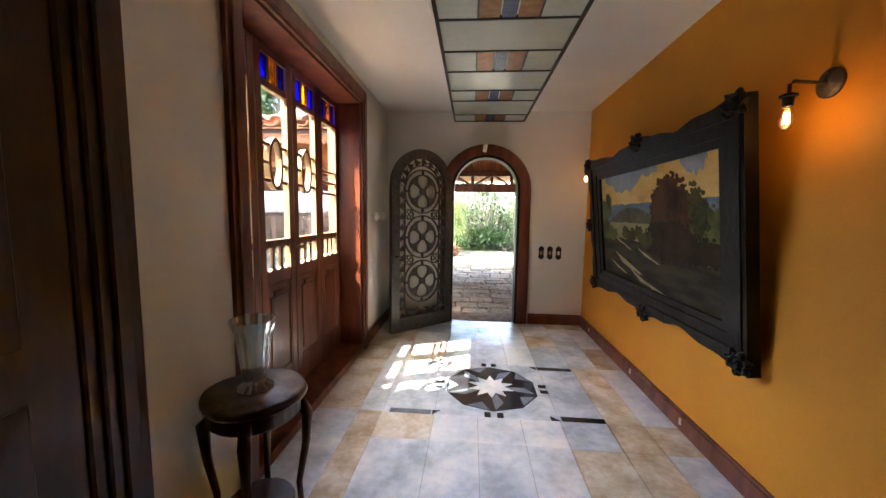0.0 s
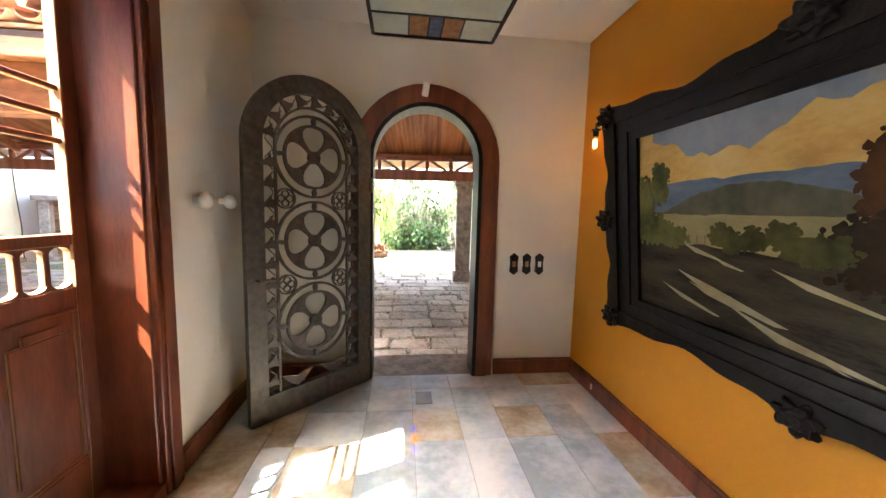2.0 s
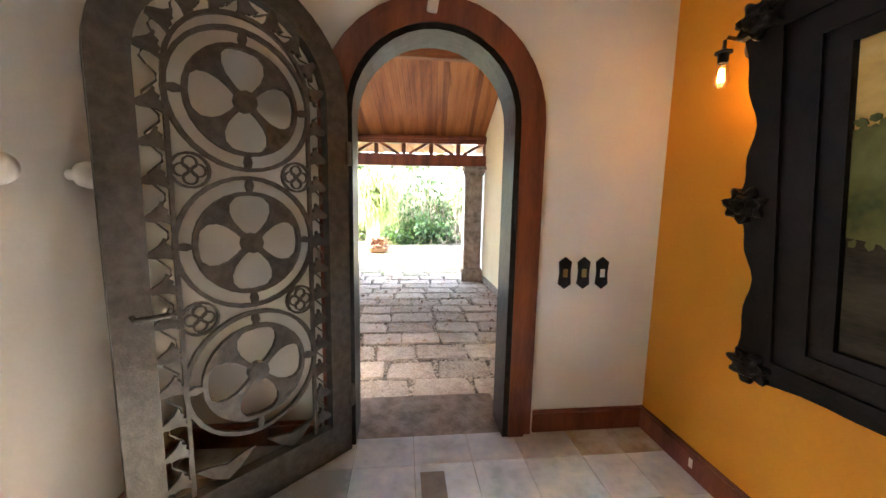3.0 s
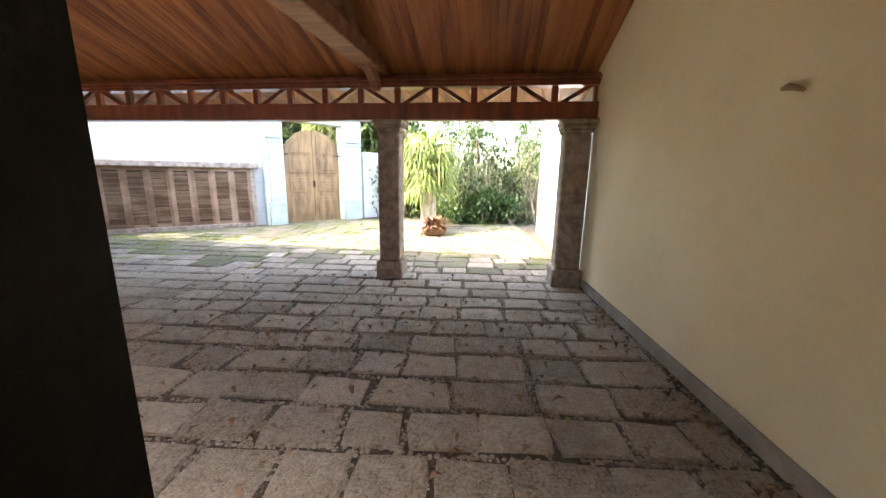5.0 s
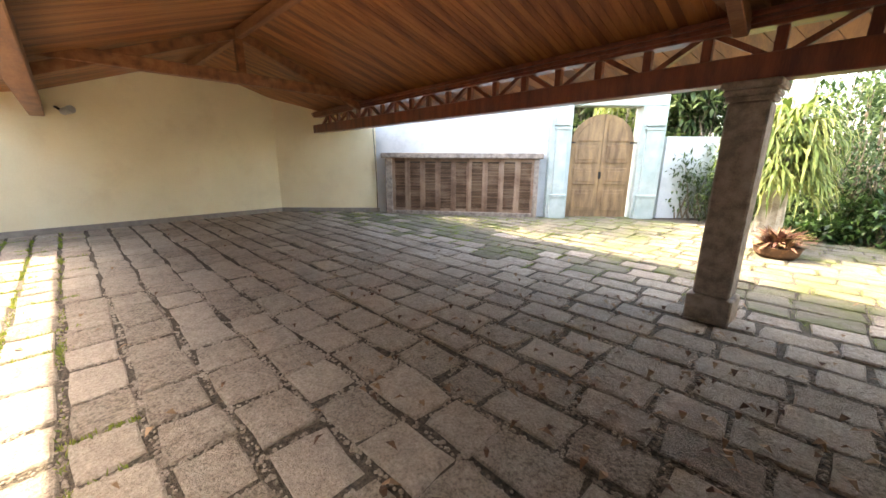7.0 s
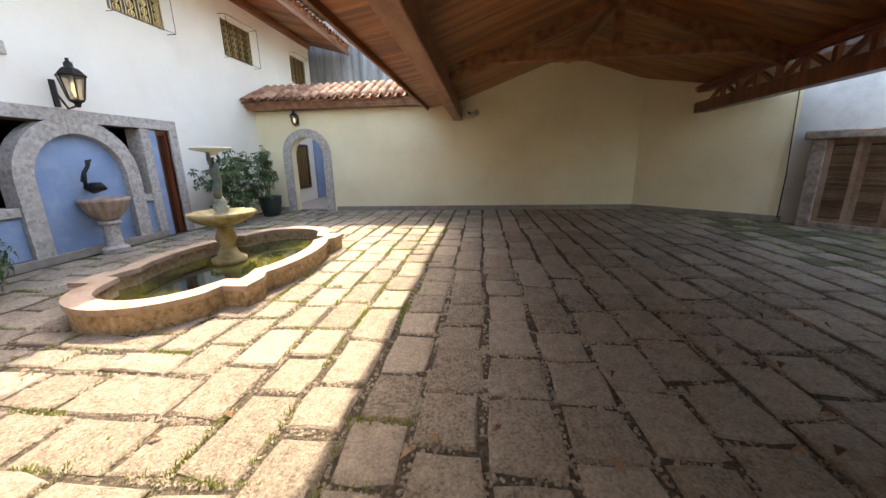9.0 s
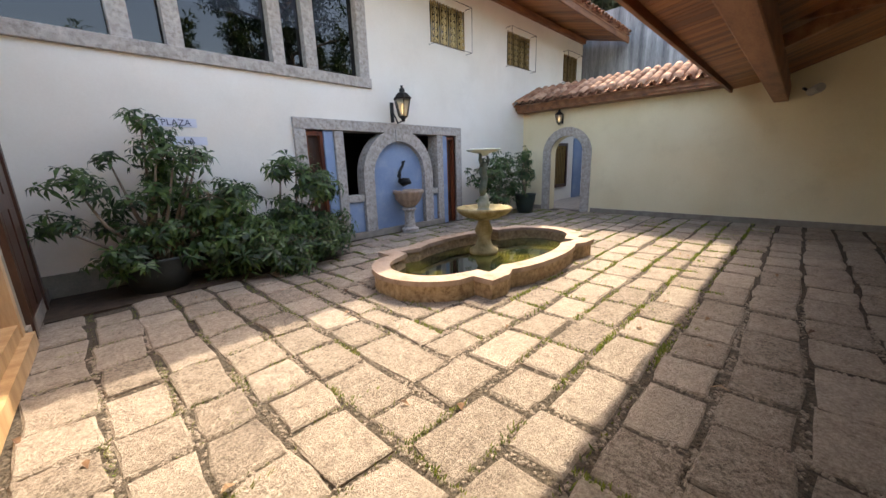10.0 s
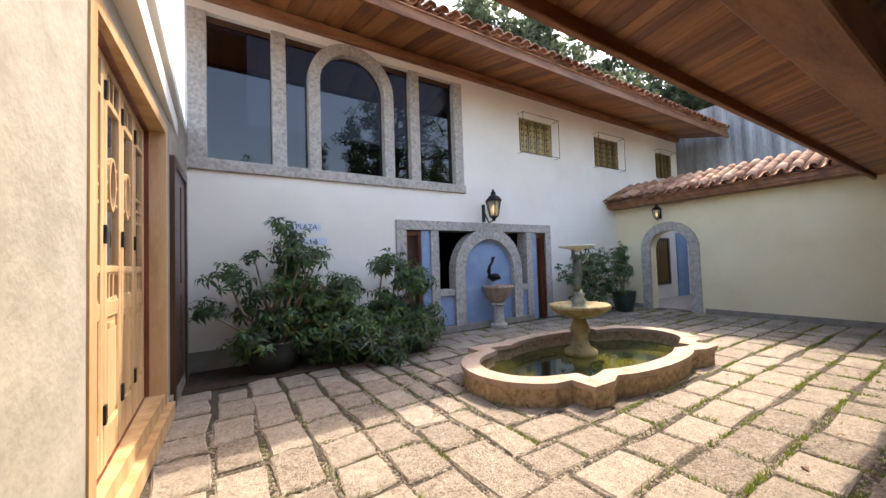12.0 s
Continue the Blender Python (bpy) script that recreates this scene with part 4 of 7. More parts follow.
def hall_doors():
    t = thing("door_casing", (-1.2, 3.3, 0), "red mahogany door casing with deep panelled jambs", "door frame")
    x0, x1 = -1.31, HX0 + 0.0
    part("sill", boxes((x0 + 0.03, x1 + 0.02, DOOR0, DOOR1, -0.06, 0.07), bevel=0.006), MAHOGANY, t)
    part("jamb", boxes((x0, x1, DOOR0, DOOR0 + 0.035, 0.07, DOORZ - 0.04), bevel=0.004), MAHOGANY, t)
    part("jamb", boxes((x0, x1, DOOR1 - 0.035, DOOR1, 0.07, DOORZ - 0.04), bevel=0.004), MAHOGANY, t)
    part("head", boxes((x0, x1, DOOR0, DOOR1, DOORZ - 0.04, DOORZ), bevel=0.004), MAHOGANY, t)
    for a, b in ((DOOR0 - 0.12, DOOR0 + 0.02), (DOOR1 - 0.02, DOOR1 + 0.12)):
        part("casing", boxes((x1, x1 + 0.03, a, b, 0.0, DOORZ + 0.12), (x1 + 0.03, x1 + 0.045, a + 0.03, b - 0.03, 0.0, DOORZ + 0.09), bevel=0.004), MAHOGANY, t)
    part("casing_head", boxes((x1, x1 + 0.03, DOOR0 + 0.02, DOOR1 - 0.02, DOORZ - 0.02, DOORZ + 0.12), (x1 + 0.03, x1 + 0.045, DOOR0 + 0.02, DOOR1 - 0.02, DOORZ + 0.0, DOORZ + 0.09), bevel=0.004), MAHOGANY, t)
    for a, b in ((DOOR0 - 0.1, DOOR0 + 0.01), (DOOR1 - 0.01, DOOR1 + 0.1)):
        part("outer_casing", askew(B(), a, b, G + 0.05, DOORZ + 0.06, 0.012), OAK, t, "pale brown outer door frame")
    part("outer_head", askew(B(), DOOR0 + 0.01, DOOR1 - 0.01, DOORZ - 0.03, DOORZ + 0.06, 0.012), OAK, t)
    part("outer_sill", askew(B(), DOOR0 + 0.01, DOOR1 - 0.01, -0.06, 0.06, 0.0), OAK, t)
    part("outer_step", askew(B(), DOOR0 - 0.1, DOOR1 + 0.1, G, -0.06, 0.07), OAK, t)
    w = (DOOR1 - DOOR0 - 0.07) / 4
    xa, xb = -1.272, -1.222
    for i in range(4):
        y0 = DOOR0 + 0.035 + i * w + 0.003
        y1 = y0 + w - 0.006
        d = thing("glazed_door_leaf", (-1.235, (y0 + y1) / 2, 0.07), "mahogany door leaf with glazed upper part and raised panel", "door", "courtyard door leaves")
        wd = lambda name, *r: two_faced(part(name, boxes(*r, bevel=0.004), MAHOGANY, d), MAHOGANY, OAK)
        s = 0.075
        wd("stile", (xa, xb, y0, y0 + s, 0.072, 2.735))
        wd("stile", (xa, xb, y1 - s, y1, 0.072, 2.735))
        ya, yb = y0 + s, y1 - s
        for z0, z1 in ((0.072, 0.3), (1.03, 1.12), (1.31, 1.36), (2.45, 2.5), (2.68, 2.735)):
            wd("rail", (xa + 0.003, xb - 0.003, ya, yb, z0, z1))
        wd("raised_panel", (xa + 0.018, xb - 0.018, ya, yb, 0.3, 1.03), (xa + 0.006, xb - 0.006, ya + 0.045, yb - 0.045, 0.36, 0.93), (xa + 0.006, xb - 0.006, ya + 0.1, yb - 0.1, 0.93, 0.97))
        wd("panel_bead", (xa + 0.004, xb - 0.004, ya, yb, 0.3, 0.318), (xa + 0.004, xb - 0.004, ya, yb, 1.012, 1.03), (xa + 0.004, xb - 0.004, ya, ya + 0.018, 0.318, 1.012), (xa + 0.004, xb - 0.004, yb - 0.018, yb, 0.318, 1.012))
        n = 3
        for k in range(1, n):
            y = ya + (yb - ya) * k / n
            wd("baluster", (xa + 0.01, xb - 0.01, y - 0.013, y + 0.013, 1.12, 1.31))
            wd("glazing_bar", (xa + 0.01, xb - 0.01, y - 0.008, y + 0.008, 2.5, 2.68))
        # rounded heads of the small panes
        M = pose(0, 0, 0, 0, 0, 90)       # local x is y, local y is -x
        for k in range(n):
            c = ya + (yb - ya) * (k + 0.5) / n
            r = (yb - ya) / n / 2 - 0.008
            for zz, sg in ((1.31, -1), (1.12, 1)):
                bm = B()
                p = arc(c, zz, r, 180, 0, 8, 0.03)
                band(bm, [(u, zz + sg * 0.035 - sg * (z - zz)) for u, z in p], [(u, zz) for u, z in p], 1.232, 1.262, M)
                two_faced(part("shaped_head", bm, MAHOGANY, d), MAHOGANY, OAK)
        c, cz = (ya + yb) / 2, 1.93
        mid = i in (1, 2)
        bm = B()
        if mid:
            band(bm, arc(c, cz, 0.072, 0, 360, 24, 0.165), arc(c, cz, 0.098, 0, 360, 24, 0.193), 1.225, 1.27, M)
        two_faced(part("oval_bar", bm, MAHOGANY, d), MAHOGANY, OAK) if mid else bm.free()
        for z in ((1.80, 1.93, 2.06) if mid else (1.76, 1.87, 1.98)):
            if mid:
                wd("glazing_bar", (xa + 0.01, xb - 0.01, ya, c - 0.088 if z == 1.93 else c - 0.06, z - 0.012, z + 0.012))
                wd("glazing_bar", (xa + 0.01, xb - 0.01, c + 0.088 if z == 1.93 else c + 0.06, yb, z - 0.012, z + 0.012))
            else:
                wd("glazing_bar", (xa + 0.01, xb - 0.01, ya, yb, z - 0.012, z + 0.012))
        for z0, z1 in ((1.12, 1.31), (1.36, 2.45)):
            part("pane", boxes((-1.249, -1.245, ya, yb, z0, z1)), PANE, d).visible_shadow = False
        for k in range(n):
            u, v = ya + (yb - ya) * k / n, ya + (yb - ya) * (k + 1) / n
            part("stained_pane", boxes((-1.249, -1.245, u, v, 2.5, 2.68)), AMBERPANE if k == 1 else BLUEPANE, d, "amber glass" if k == 1 else "cobalt blue glass")
        if i:
            for hz in (0.35, 1.5, 2.45):
                part("hinge", boxes((xa - 0.016, xa, y0 - 0.02, y0 + 0.02, hz, hz + 0.12)), BLACKIRON, d)
        if i == 2:
            bm = B(); lathe(bm, [(0.012, 0), (0.012, 0.03), (0.022, 0.035), (0.022, 0.05), (0.01, 0.055)], pose(-1.222, y0 + 0.035, 1.28, 0, 90, 0), 10)
            part("door_knob", bm, BRASS, d, "small brass knob")


hall_doors()


# ---- hall: arched doorway and iron gate ----
t = thing("arched_door_frame", (0.435, HY1, 0), "polished mahogany arched door surround", "door frame")
bm = B(); arch_frame(bm, AX0, AX1, 0.0, AZS, 0.15, HY1 - 0.035, HY1)
arch_frame(bm, AX0 + 0.0, AX1 - 0.0, 0.0, AZS, 0.10, HY1 - 0.055, HY1 - 0.035)
part("architrave", bm, MAHOGANY, t)
bm = B(); arch_frame(bm, AX0 + 0.035, AX1 - 0.035, 0.0, AZS, 0.035, HY1 - 0.05, HY1 + 0.188)
part("iron_rebate", bm, BLACKIRON, t)


def iron_gate():
    h, e = Vector((AX0 - 0.0, 5.37, 0)), Vector((-0.79, 4.68, 0))
    d = e - h
    m = Matrix.Translation(h) @ pose(0, 0, 0, 0, 0, math.degrees(math.atan2(d.y, d.x)))
    t = thing("iron_gate", h, "open dark wrought-iron arched door with rosette openwork", "door")
    U, zs = 0.98, AZS
    bm = B()
    o = [(U, 0.015)] + arc(U / 2, zs, U / 2, 0, 180, 24) + [(0.0, 0.015)]
    i = [(U - 0.12, 0.2)] + arc(U / 2, zs, U / 2 - 0.12, 0, 180, 24) + [(0.12, 0.2)]
    band(bm, i, o, -0.03, 0.03, m)
    slab(bm, [(0.0, 0.015), (U, 0.015), (U - 0.12, 0.2), (0.12, 0.2)], -0.03, 0.03, m)
    part("border", bm, IRON, t)
    part("lock_plate", boxes((U - 0.09, U - 0.03, -0.036, -0.03, 0.9, 1.12), m=m), IRON, t)
    bm = B(); tube(bm, [m @ Vector((U - 0.06, 0.03, 1.02)), m @ Vector((U - 0.06, 0.08, 1.02)), m @ Vector((U - 0.16, 0.085, 1.02))], 0.011, 8)
    part("handle", bm, IRON, t, "dark lever handle")
    for u in (0.21, U - 0.21):
        part("inner_bar", boxes((u - 0.008, u + 0.008, -0.01, 0.01, 0.2, zs), m=m), IRON, t)
    bm = B()
    ring(bm, U / 2, zs, U / 2 - 0.218, U / 2 - 0.202, -0.01, 0.01, m, 20, 0, 180)
    part("inner_arch", bm, IRON, t)
    c = U / 2
    for z in (0.66, 1.26, 1.86):
        bm = B()
        ring(bm, c, z, 0.275, 0.292, -0.012, 0.012, m, 32)
        ring(bm, c, z, 0.208, 0.226, -0.014, 0.014, m, 28)
        ring(bm, c, z, 0.0, 0.045, -0.02, 0.02, m, 12)
        for k in range(4):
            a = radians(45 + 90 * k)
            p = lambda r, da: (c + r * math.cos(a + da), z + r * math.sin(a + da))
            slab(bm, [p(0.03, -0.5), p(0.07, -0.16), p(0.12, -0.14), p(0.16, -0.21), p(0.19, -0.32), p(0.21, -0.5), p(0.21, -0.25), p(0.21, 0.0), p(0.21, 0.25), p(0.21, 0.5), p(0.19, 0.32), p(0.16, 0.21), p(0.12, 0.14), p(0.07, 0.16), p(0.03, 0.5)], -0.012, 0.012, m)
            b = radians(90 * k)
            q = lambda r, s: (c + r * math.cos(b) - s * math.sin(b), z + r * math.sin(b) + s * math.cos(b))
            slab(bm, [q(0.225, -0.009), q(0.25, -0.016), q(0.278, -0.009), q(0.278, 0.009), q(0.25, 0.016), q(0.225, 0.009)], -0.013, 0.013, m)
        part("rosette", bm, IRON, t)
    for z in (0.96, 1.56):
        for u in (0.275, U - 0.275):
            bm = B()
            ring(bm, u, z, 0.062, 0.072, -0.01, 0.01, m, 18)
            for k in range(4):
                a = radians(90 * k)
                ring(bm, u + 0.03 * math.cos(a), z + 0.03 * math.sin(a), 0.021, 0.028, -0.008, 0.008, m, 10)
            part("small_quatrefoil", bm, IRON, t)
    # bell-shaped leaves and winding stems up both sides and round the head
    def bell(u, z, turn, size):
        """A fluted bell leaf flaring from its root, with curled lips."""
        dx, dz = math.cos(turn), math.sin(turn)
        left, right = [], []
        for f, wid in ((0.0, 0.10), (0.18, 0.2), (0.4, 0.26), (0.62, 0.34), (0.82, 0.5), (0.92, 0.62), (0.98, 0.5), (0.9, 0.36)):
            cu, cz, k = u + size * f * dx, z + size * f * dz, size * wid
            left.append((cu - k * dz, cz + k * dx)); right.append((cu + k * dz, cz - k * dx))
        tip = [(u + size * 1.04 * dx - size * 0.15 * dz, z + size * 1.04 * dz + size * 0.15 * dx), (u + size * 0.94 * dx, z + size * 0.94 * dz), (u + size * 1.04 * dx + size * 0.15 * dz, z + size * 1.04 * dz - size * 0.15 * dx)]
        bm = B(); slab(bm, left + tip + right[::-1], -0.011, 0.011, m)
        part("bell_leaf", bm, IRON, t)
        for o in (-0.16, 0.0, 0.16):
            bm = B(); tube(bm, [m @ Vector((u + size * 0.1 * dx, -0.012, z + size * 0.1 * dz)), m @ Vector((u + size * 0.9 * dx - o * size * 1.6 * dz, -0.014, z + size * 0.9 * dz + o * size * 1.6 * dx))], 0.003, 4)
            part("leaf_rib", bm, IRON, t)
    for u, way in ((0.122, 0), (U - 0.122, 180)):
        n = 12
        for k in range(n):
            bell(u, 0.27 + k * (zs - 0.27) / n, radians(way + (18 if way == 0 else -18)), 0.078)
        bm = B()
        tube(bm, [m @ Vector((u + (0.045 if way == 0 else -0.045) + 0.026 * math.sin(k * math.pi / 3.0), 0, 0.2 + k * (zs - 0.2) / (n * 6))) for k in range(n * 6 + 1)], 0.0045, 5)
        part("winding_stem", bm, IRON, t)
    for k in range(9):
        a = radians(10 + 160 * k / 8)
        bell(c + 0.368 * math.cos(a), zs + 0.368 * math.sin(a), a + radians(180 - 20), 0.078)
    bm = B(); tube(bm, [m @ Vector((c + (0.325 + 0.022 * math.sin(k * 1.2)) * math.cos(radians(k * 4)), 0, zs + (0.325 + 0.022 * math.sin(k * 1.2)) * math.sin(radians(k * 4)))) for k in range(46)], 0.0045, 5)
    part("winding_stem", bm, IRON, t)
    bm = B()
    for u in (0.34, 0.64):
        for s in (-1, 1):
            slab(bm, [(u, 0.2), (u + 0.05 * s, 0.23), (u + 0.12 * s, 0.3), (u + 0.06 * s, 0.29), (u, 0.27)], -0.008, 0.008, m)
    part("foot_scroll", bm, IRON, t)
    for z in (0.35, 1.7):
        bm = B(); lathe(bm, [(0.018, -0.06), (0.018, 0.06)], m @ Matrix.Translation((-0.0, 0.03, z)), 8)
        part("hinge", bm, IRON, t)


iron_gate()
for x in (1.25, 1.37, 1.49):
    t = thing("light_switch", (x, HY1, 1.04), "dark bronze ornate switch plate on white wall", "switch", "hall switches")
    bm = B(); slab(bm, [(x - 0.04, 0.97), (x - 0.02, 0.955), (x, 0.94), (x + 0.02, 0.955), (x + 0.04, 0.97), (x + 0.034, 1.04), (x + 0.04, 1.11), (x + 0.02, 1.125), (x, 1.14), (x - 0.02, 1.125), (x - 0.04, 1.11), (x - 0.034, 1.04)], HY1 - 0.012, HY1)
    part("plate", bm, BLACKIRON, t)
    part("rocker", boxes((x - 0.014, x + 0.014, HY1 - 0.018, HY1 - 0.012, 1.015, 1.065)), BRASS if x != 1.49 else WHITE, t)
for y in (4.56, 4.87):
    t = thing("wall_peg", (HX0, y, 1.53), "round white peg on the wall behind the gate", "peg", "white wall pegs")
    bm = B(); lathe(bm, [(0.02, 0), (0.02, 0.03), (0.045, 0.045), (0.052, 0.07), (0.04, 0.095), (0.012, 0.105)], pose(HX0, y, 1.53, 0, 90, 0), 16)
    part("ball", bm, WHITE, t, smooth=True)
t = thing("door_sensor", (0.41, HY1 - 0.09, 2.46), "small white alarm sensor tilted on the arch", "sensor")
part("body", boxes((-0.028, 0.028, -0.03, 0.02, -0.055, 0.055), m=pose(0.41, HY1 - 0.09, 2.49, 15, 8, 0), bevel=0.008), WHITE, t)


# ---- hall: furniture ----
def side_table():
    c = Vector((-0.74, 1.78, 0))
    t = thing("side_table", c, "round dark carved wooden side table", "table")
    m = Matrix.Translation(c)
    bm = B(); lathe(bm, [(0.18, 0.70), (0.22, 0.715), (0.228, 0.73), (0.223, 0.745), (0.21, 0.75)], m, 36, 4, 0.03)
    part("tabletop", bm, material("worn_tabletop", [(0.03, 0.02, 0.015), (0.10, 0.07, 0.05), (0.17, 0.13, 0.1)], 0.35, scale=9, fine=50, bump=0.1), t, smooth=True)
    bm = B(); lathe(bm, [(0.19, 0.63), (0.2, 0.64), (0.2, 0.70), (0.19, 0.70)], m, 28)
    part("apron", bm, DARKWOOD, t)
    for k in range(4):
        a = radians(20 + 90 * k)
        d = Vector((math.cos(a), math.sin(a), 0))
        bm = B()
        tube(bm, [c + d * 0.185 + Vector((0, 0, 0.69)), c + d * 0.225 + Vector((0, 0, 0.6)), c + d * 0.215 + Vector((0, 0, 0.45)), c + d * 0.18 + Vector((0, 0, 0.25)), c + d * 0.19 + Vector((0, 0, 0.1)), c + d * 0.235 + Vector((0, 0, 0.0))], [0.026, 0.028, 0.02, 0.015, 0.014, 0.02], 8)
        part("leg", bm, DARKWOOD, t, smooth=True)
    bm = B(); lathe(bm, [(0.15, 0.16), (0.16, 0.17), (0.15, 0.185)], m, 20)
    part("lower_shelf", bm, DARKWOOD, t)
    t = thing("glass_vase", c + Vector((0, 0, 0.75)), "tall flared cut-crystal vase on the side table", "vase")
    bm = B()
    prof = [(0.075, 0.751), (0.08, 0.76), (0.05, 0.785), (0.045, 0.8), (0.058, 0.87), (0.068, 0.96), (0.08, 1.03), (0.1, 1.085), (0.095, 1.085), (0.074, 1.02), (0.056, 0.92), (0.035, 0.82)]
    lathe(bm, prof, m, 30, 15, 0.035)
    part("cut_body", bm, CRYSTAL, t)


side_table()
t = thing("dark_door", (HX0, 0.4, 0), "tall dark varnished wooden door in heavy casing", "door")
part("casing", boxes((HX0, HX0 + 0.05, 1.22, 1.43, 0, 2.7), (HX0 + 0.05, HX0 + 0.07, 1.26, 1.40, 0, 2.66), (HX0 + 0.07, HX0 + 0.085, 1.3, 1.36, 0, 2.6), bevel=0.008), DARKWOOD, t)
part("leaf", boxes((HX0 + 0.005, HX0 + 0.035, 0.2, 1.22, 0.01, 2.6), bevel=0.004), DARKWOOD, t)
part("raised_panel", boxes((HX0 + 0.035, HX0 + 0.05, 0.35, 1.08, 0.2, 1.05), (HX0 + 0.035, HX0 + 0.05, 0.35, 1.08, 1.2, 2.45), bevel=0.006), DARKWOOD, t)
part("casing_head", boxes((HX0, HX0 + 0.05, 0.0, 1.22, 2.6, 2.72), bevel=0.006), DARKWOOD, t)


def painting():
    y0, y1, z0, z1 = 2.47, 4.41, 0.97, 1.99
    lean = Matrix.Translation((HX1 - 0.012, 0, 0.7)) @ pose(0, 0, 0, 0, -6, 0) @ Matrix.Translation((0, 0, -0.7))
    M = lean @ pose(0, 0, 0, 0, 0, 90)        # local x is y; local y points off the wall; the top leans out
    t = thing("landscape_painting", (HX1 - 0.05, 3.5, 0.7), "large landscape oil painting in heavy carved black frame", "painting")
    rnd = random.Random(5)

    def paint(n, cols, sc=4, st=(1, 1, 1)):
        mt = material(n, cols, 0.6, scale=sc, fine=25, bump=0.12, stretch=st)
        mt.node_tree.nodes["Principled BSDF"].inputs["Specular IOR Level"].default_value = 0.12
        return mt
    w, h = y1 - y0, z1 - z0
    P = lambda u, v: (y1 - min(max(u, 0), 1) * w, z0 + min(max(v, 0), 1) * h)     # u from the far edge, v from below

    def flat(name, pts, d, mat):
        bm = B(); slab(bm, [P(*q) for q in pts], 0.0, 0.03 + d, M); part(name, bm, mat, t)

    def edge(u0, u1, v, rough, n=40, seed=0.0):
        """A ragged painted edge."""
        f = v if callable(v) else (lambda u: v)
        return [(u0 + (u1 - u0) * k / n, f(u0 + (u1 - u0) * k / n) + rough * noise.noise(Vector((k * 0.45, seed, 0))) + rough * 0.6 * noise.noise(Vector((k * 1.7, seed, 5)))) for k in range(n + 1)]
    hump = lambda u, c, r: max(0.0, 1 - ((u - c) / r) ** 2)
    flat("painted_sky", [(0, 0), (1, 0), (1, 1), (0, 1)], 0, paint("paint_sky", [(0.52, 0.30, 0.09), (0.66, 0.42, 0.13), (0.70, 0.50, 0.20)], 3.0, (1, 1, 2)))
    grey = paint("paint_grey_cloud", [(0.20, 0.24, 0.29), (0.30, 0.33, 0.36)], 4)
    flat("painted_cloud", edge(0.06, 0.62, lambda u: 0.95 - 0.12 * hump(u, 0.3, 0.2), 0.05, 22, 2.0) + [(0.62, 1), (0.06, 1)], 0.0006, grey)
    flat("painted_cloud", edge(0.78, 0.93, lambda u: 0.97 - 0.08 * hump(u, 0.86, 0.08), 0.05, 20, 7.0) + [(0.93, 1), (0.78, 1)], 0.0006, grey)
    flat("painted_distance", [(0, 0.4)] + edge(0, 1, lambda u: 0.71 + 0.02 * u, 0.012, 40, 3.0) + [(1, 0.4)], 0.0012, paint("paint_distance", [(0.09, 0.13, 0.19), (0.17, 0.21, 0.26)], 3, (1, 1, 4)))
    flat("painted_hill", [(0.1, 0.45)] + edge(0.1, 0.62, lambda u: 0.555 + 0.13 * hump(u, 0.37, 0.26), 0.012, 30, 4.0) + [(0.62, 0.45)], 0.0018, paint("paint_hill", [(0.07, 0.07, 0.045), (0.14, 0.13, 0.08)], 6))
    flat("painted_meadow", [(0, 0.3)] + edge(0, 1, 0.545, 0.008, 40, 6.0) + [(1, 0.3)], 0.0024, paint("paint_meadow", [(0.24, 0.21, 0.09), (0.36, 0.30, 0.14)], 5, (1, 1, 3)))
    flat("painted_ground", [(0, 0)] + edge(0, 1, lambda u: 0.405 - 0.05 * u, 0.012, 40, 8.0) + [(1, 0)], 0.003, paint("paint_ground", [(0.018, 0.014, 0.009), (0.05, 0.04, 0.024), (0.07, 0.055, 0.03)], 3, (1, 1, 5)))
    light = paint("paint_light", [(0.30, 0.25, 0.13), (0.46, 0.40, 0.24)], 8)
    for u, v, l, k in ((0.18, 0.395, 0.12, 0.012), (0.16, 0.25, 0.3, 0.02), (0.2, 0.2, 0.16, 0.008), (0.32, 0.13, 0.34, 0.014), (0.42, 0.33, 0.2, 0.01), (0.1, 0.16, 0.2, 0.008), (0.45, 0.06, 0.3, 0.01), (0.28, 0.34, 0.08, 0.008)):
        flat("painted_light", [(u, v), (u + l * 0.4, v - l * 0.22 + k * 0.6), (u + l, v - l * 0.5), (u + l * 0.9, v - l * 0.5 - k * 0.3), (u + l * 0.35, v - l * 0.25 - k)], 0.0036, light)
    post = paint("paint_fence", [(0.2, 0.15, 0.08), (0.3, 0.22, 0.12)], 8)
    for k in range(5):
        flat("painted_fence", [(0.2 + 0.025 * k, 0.395), (0.203 + 0.025 * k, 0.395), (0.203 + 0.025 * k, 0.445), (0.2 + 0.025 * k, 0.445)], 0.0036, post)

    def foliage(u, v, ru, rv, mat, d, n, dab=0.022):
        """A crown in loose dabs over a ragged mass."""
        bm = B()
        rim = []
        for k in range(44):
            a = 2 * math.pi * k / 44
            q = 0.86 + 0.22 * noise.noise(Vector((math.cos(a) * 2 + u * 9, math.sin(a) * 2, v * 7)))
            rim.append((u + ru * q * math.cos(a), v + rv * q * math.sin(a)))
        slab(bm, [P(*q) for q in rim], 0.03, 0.03 + d, M)
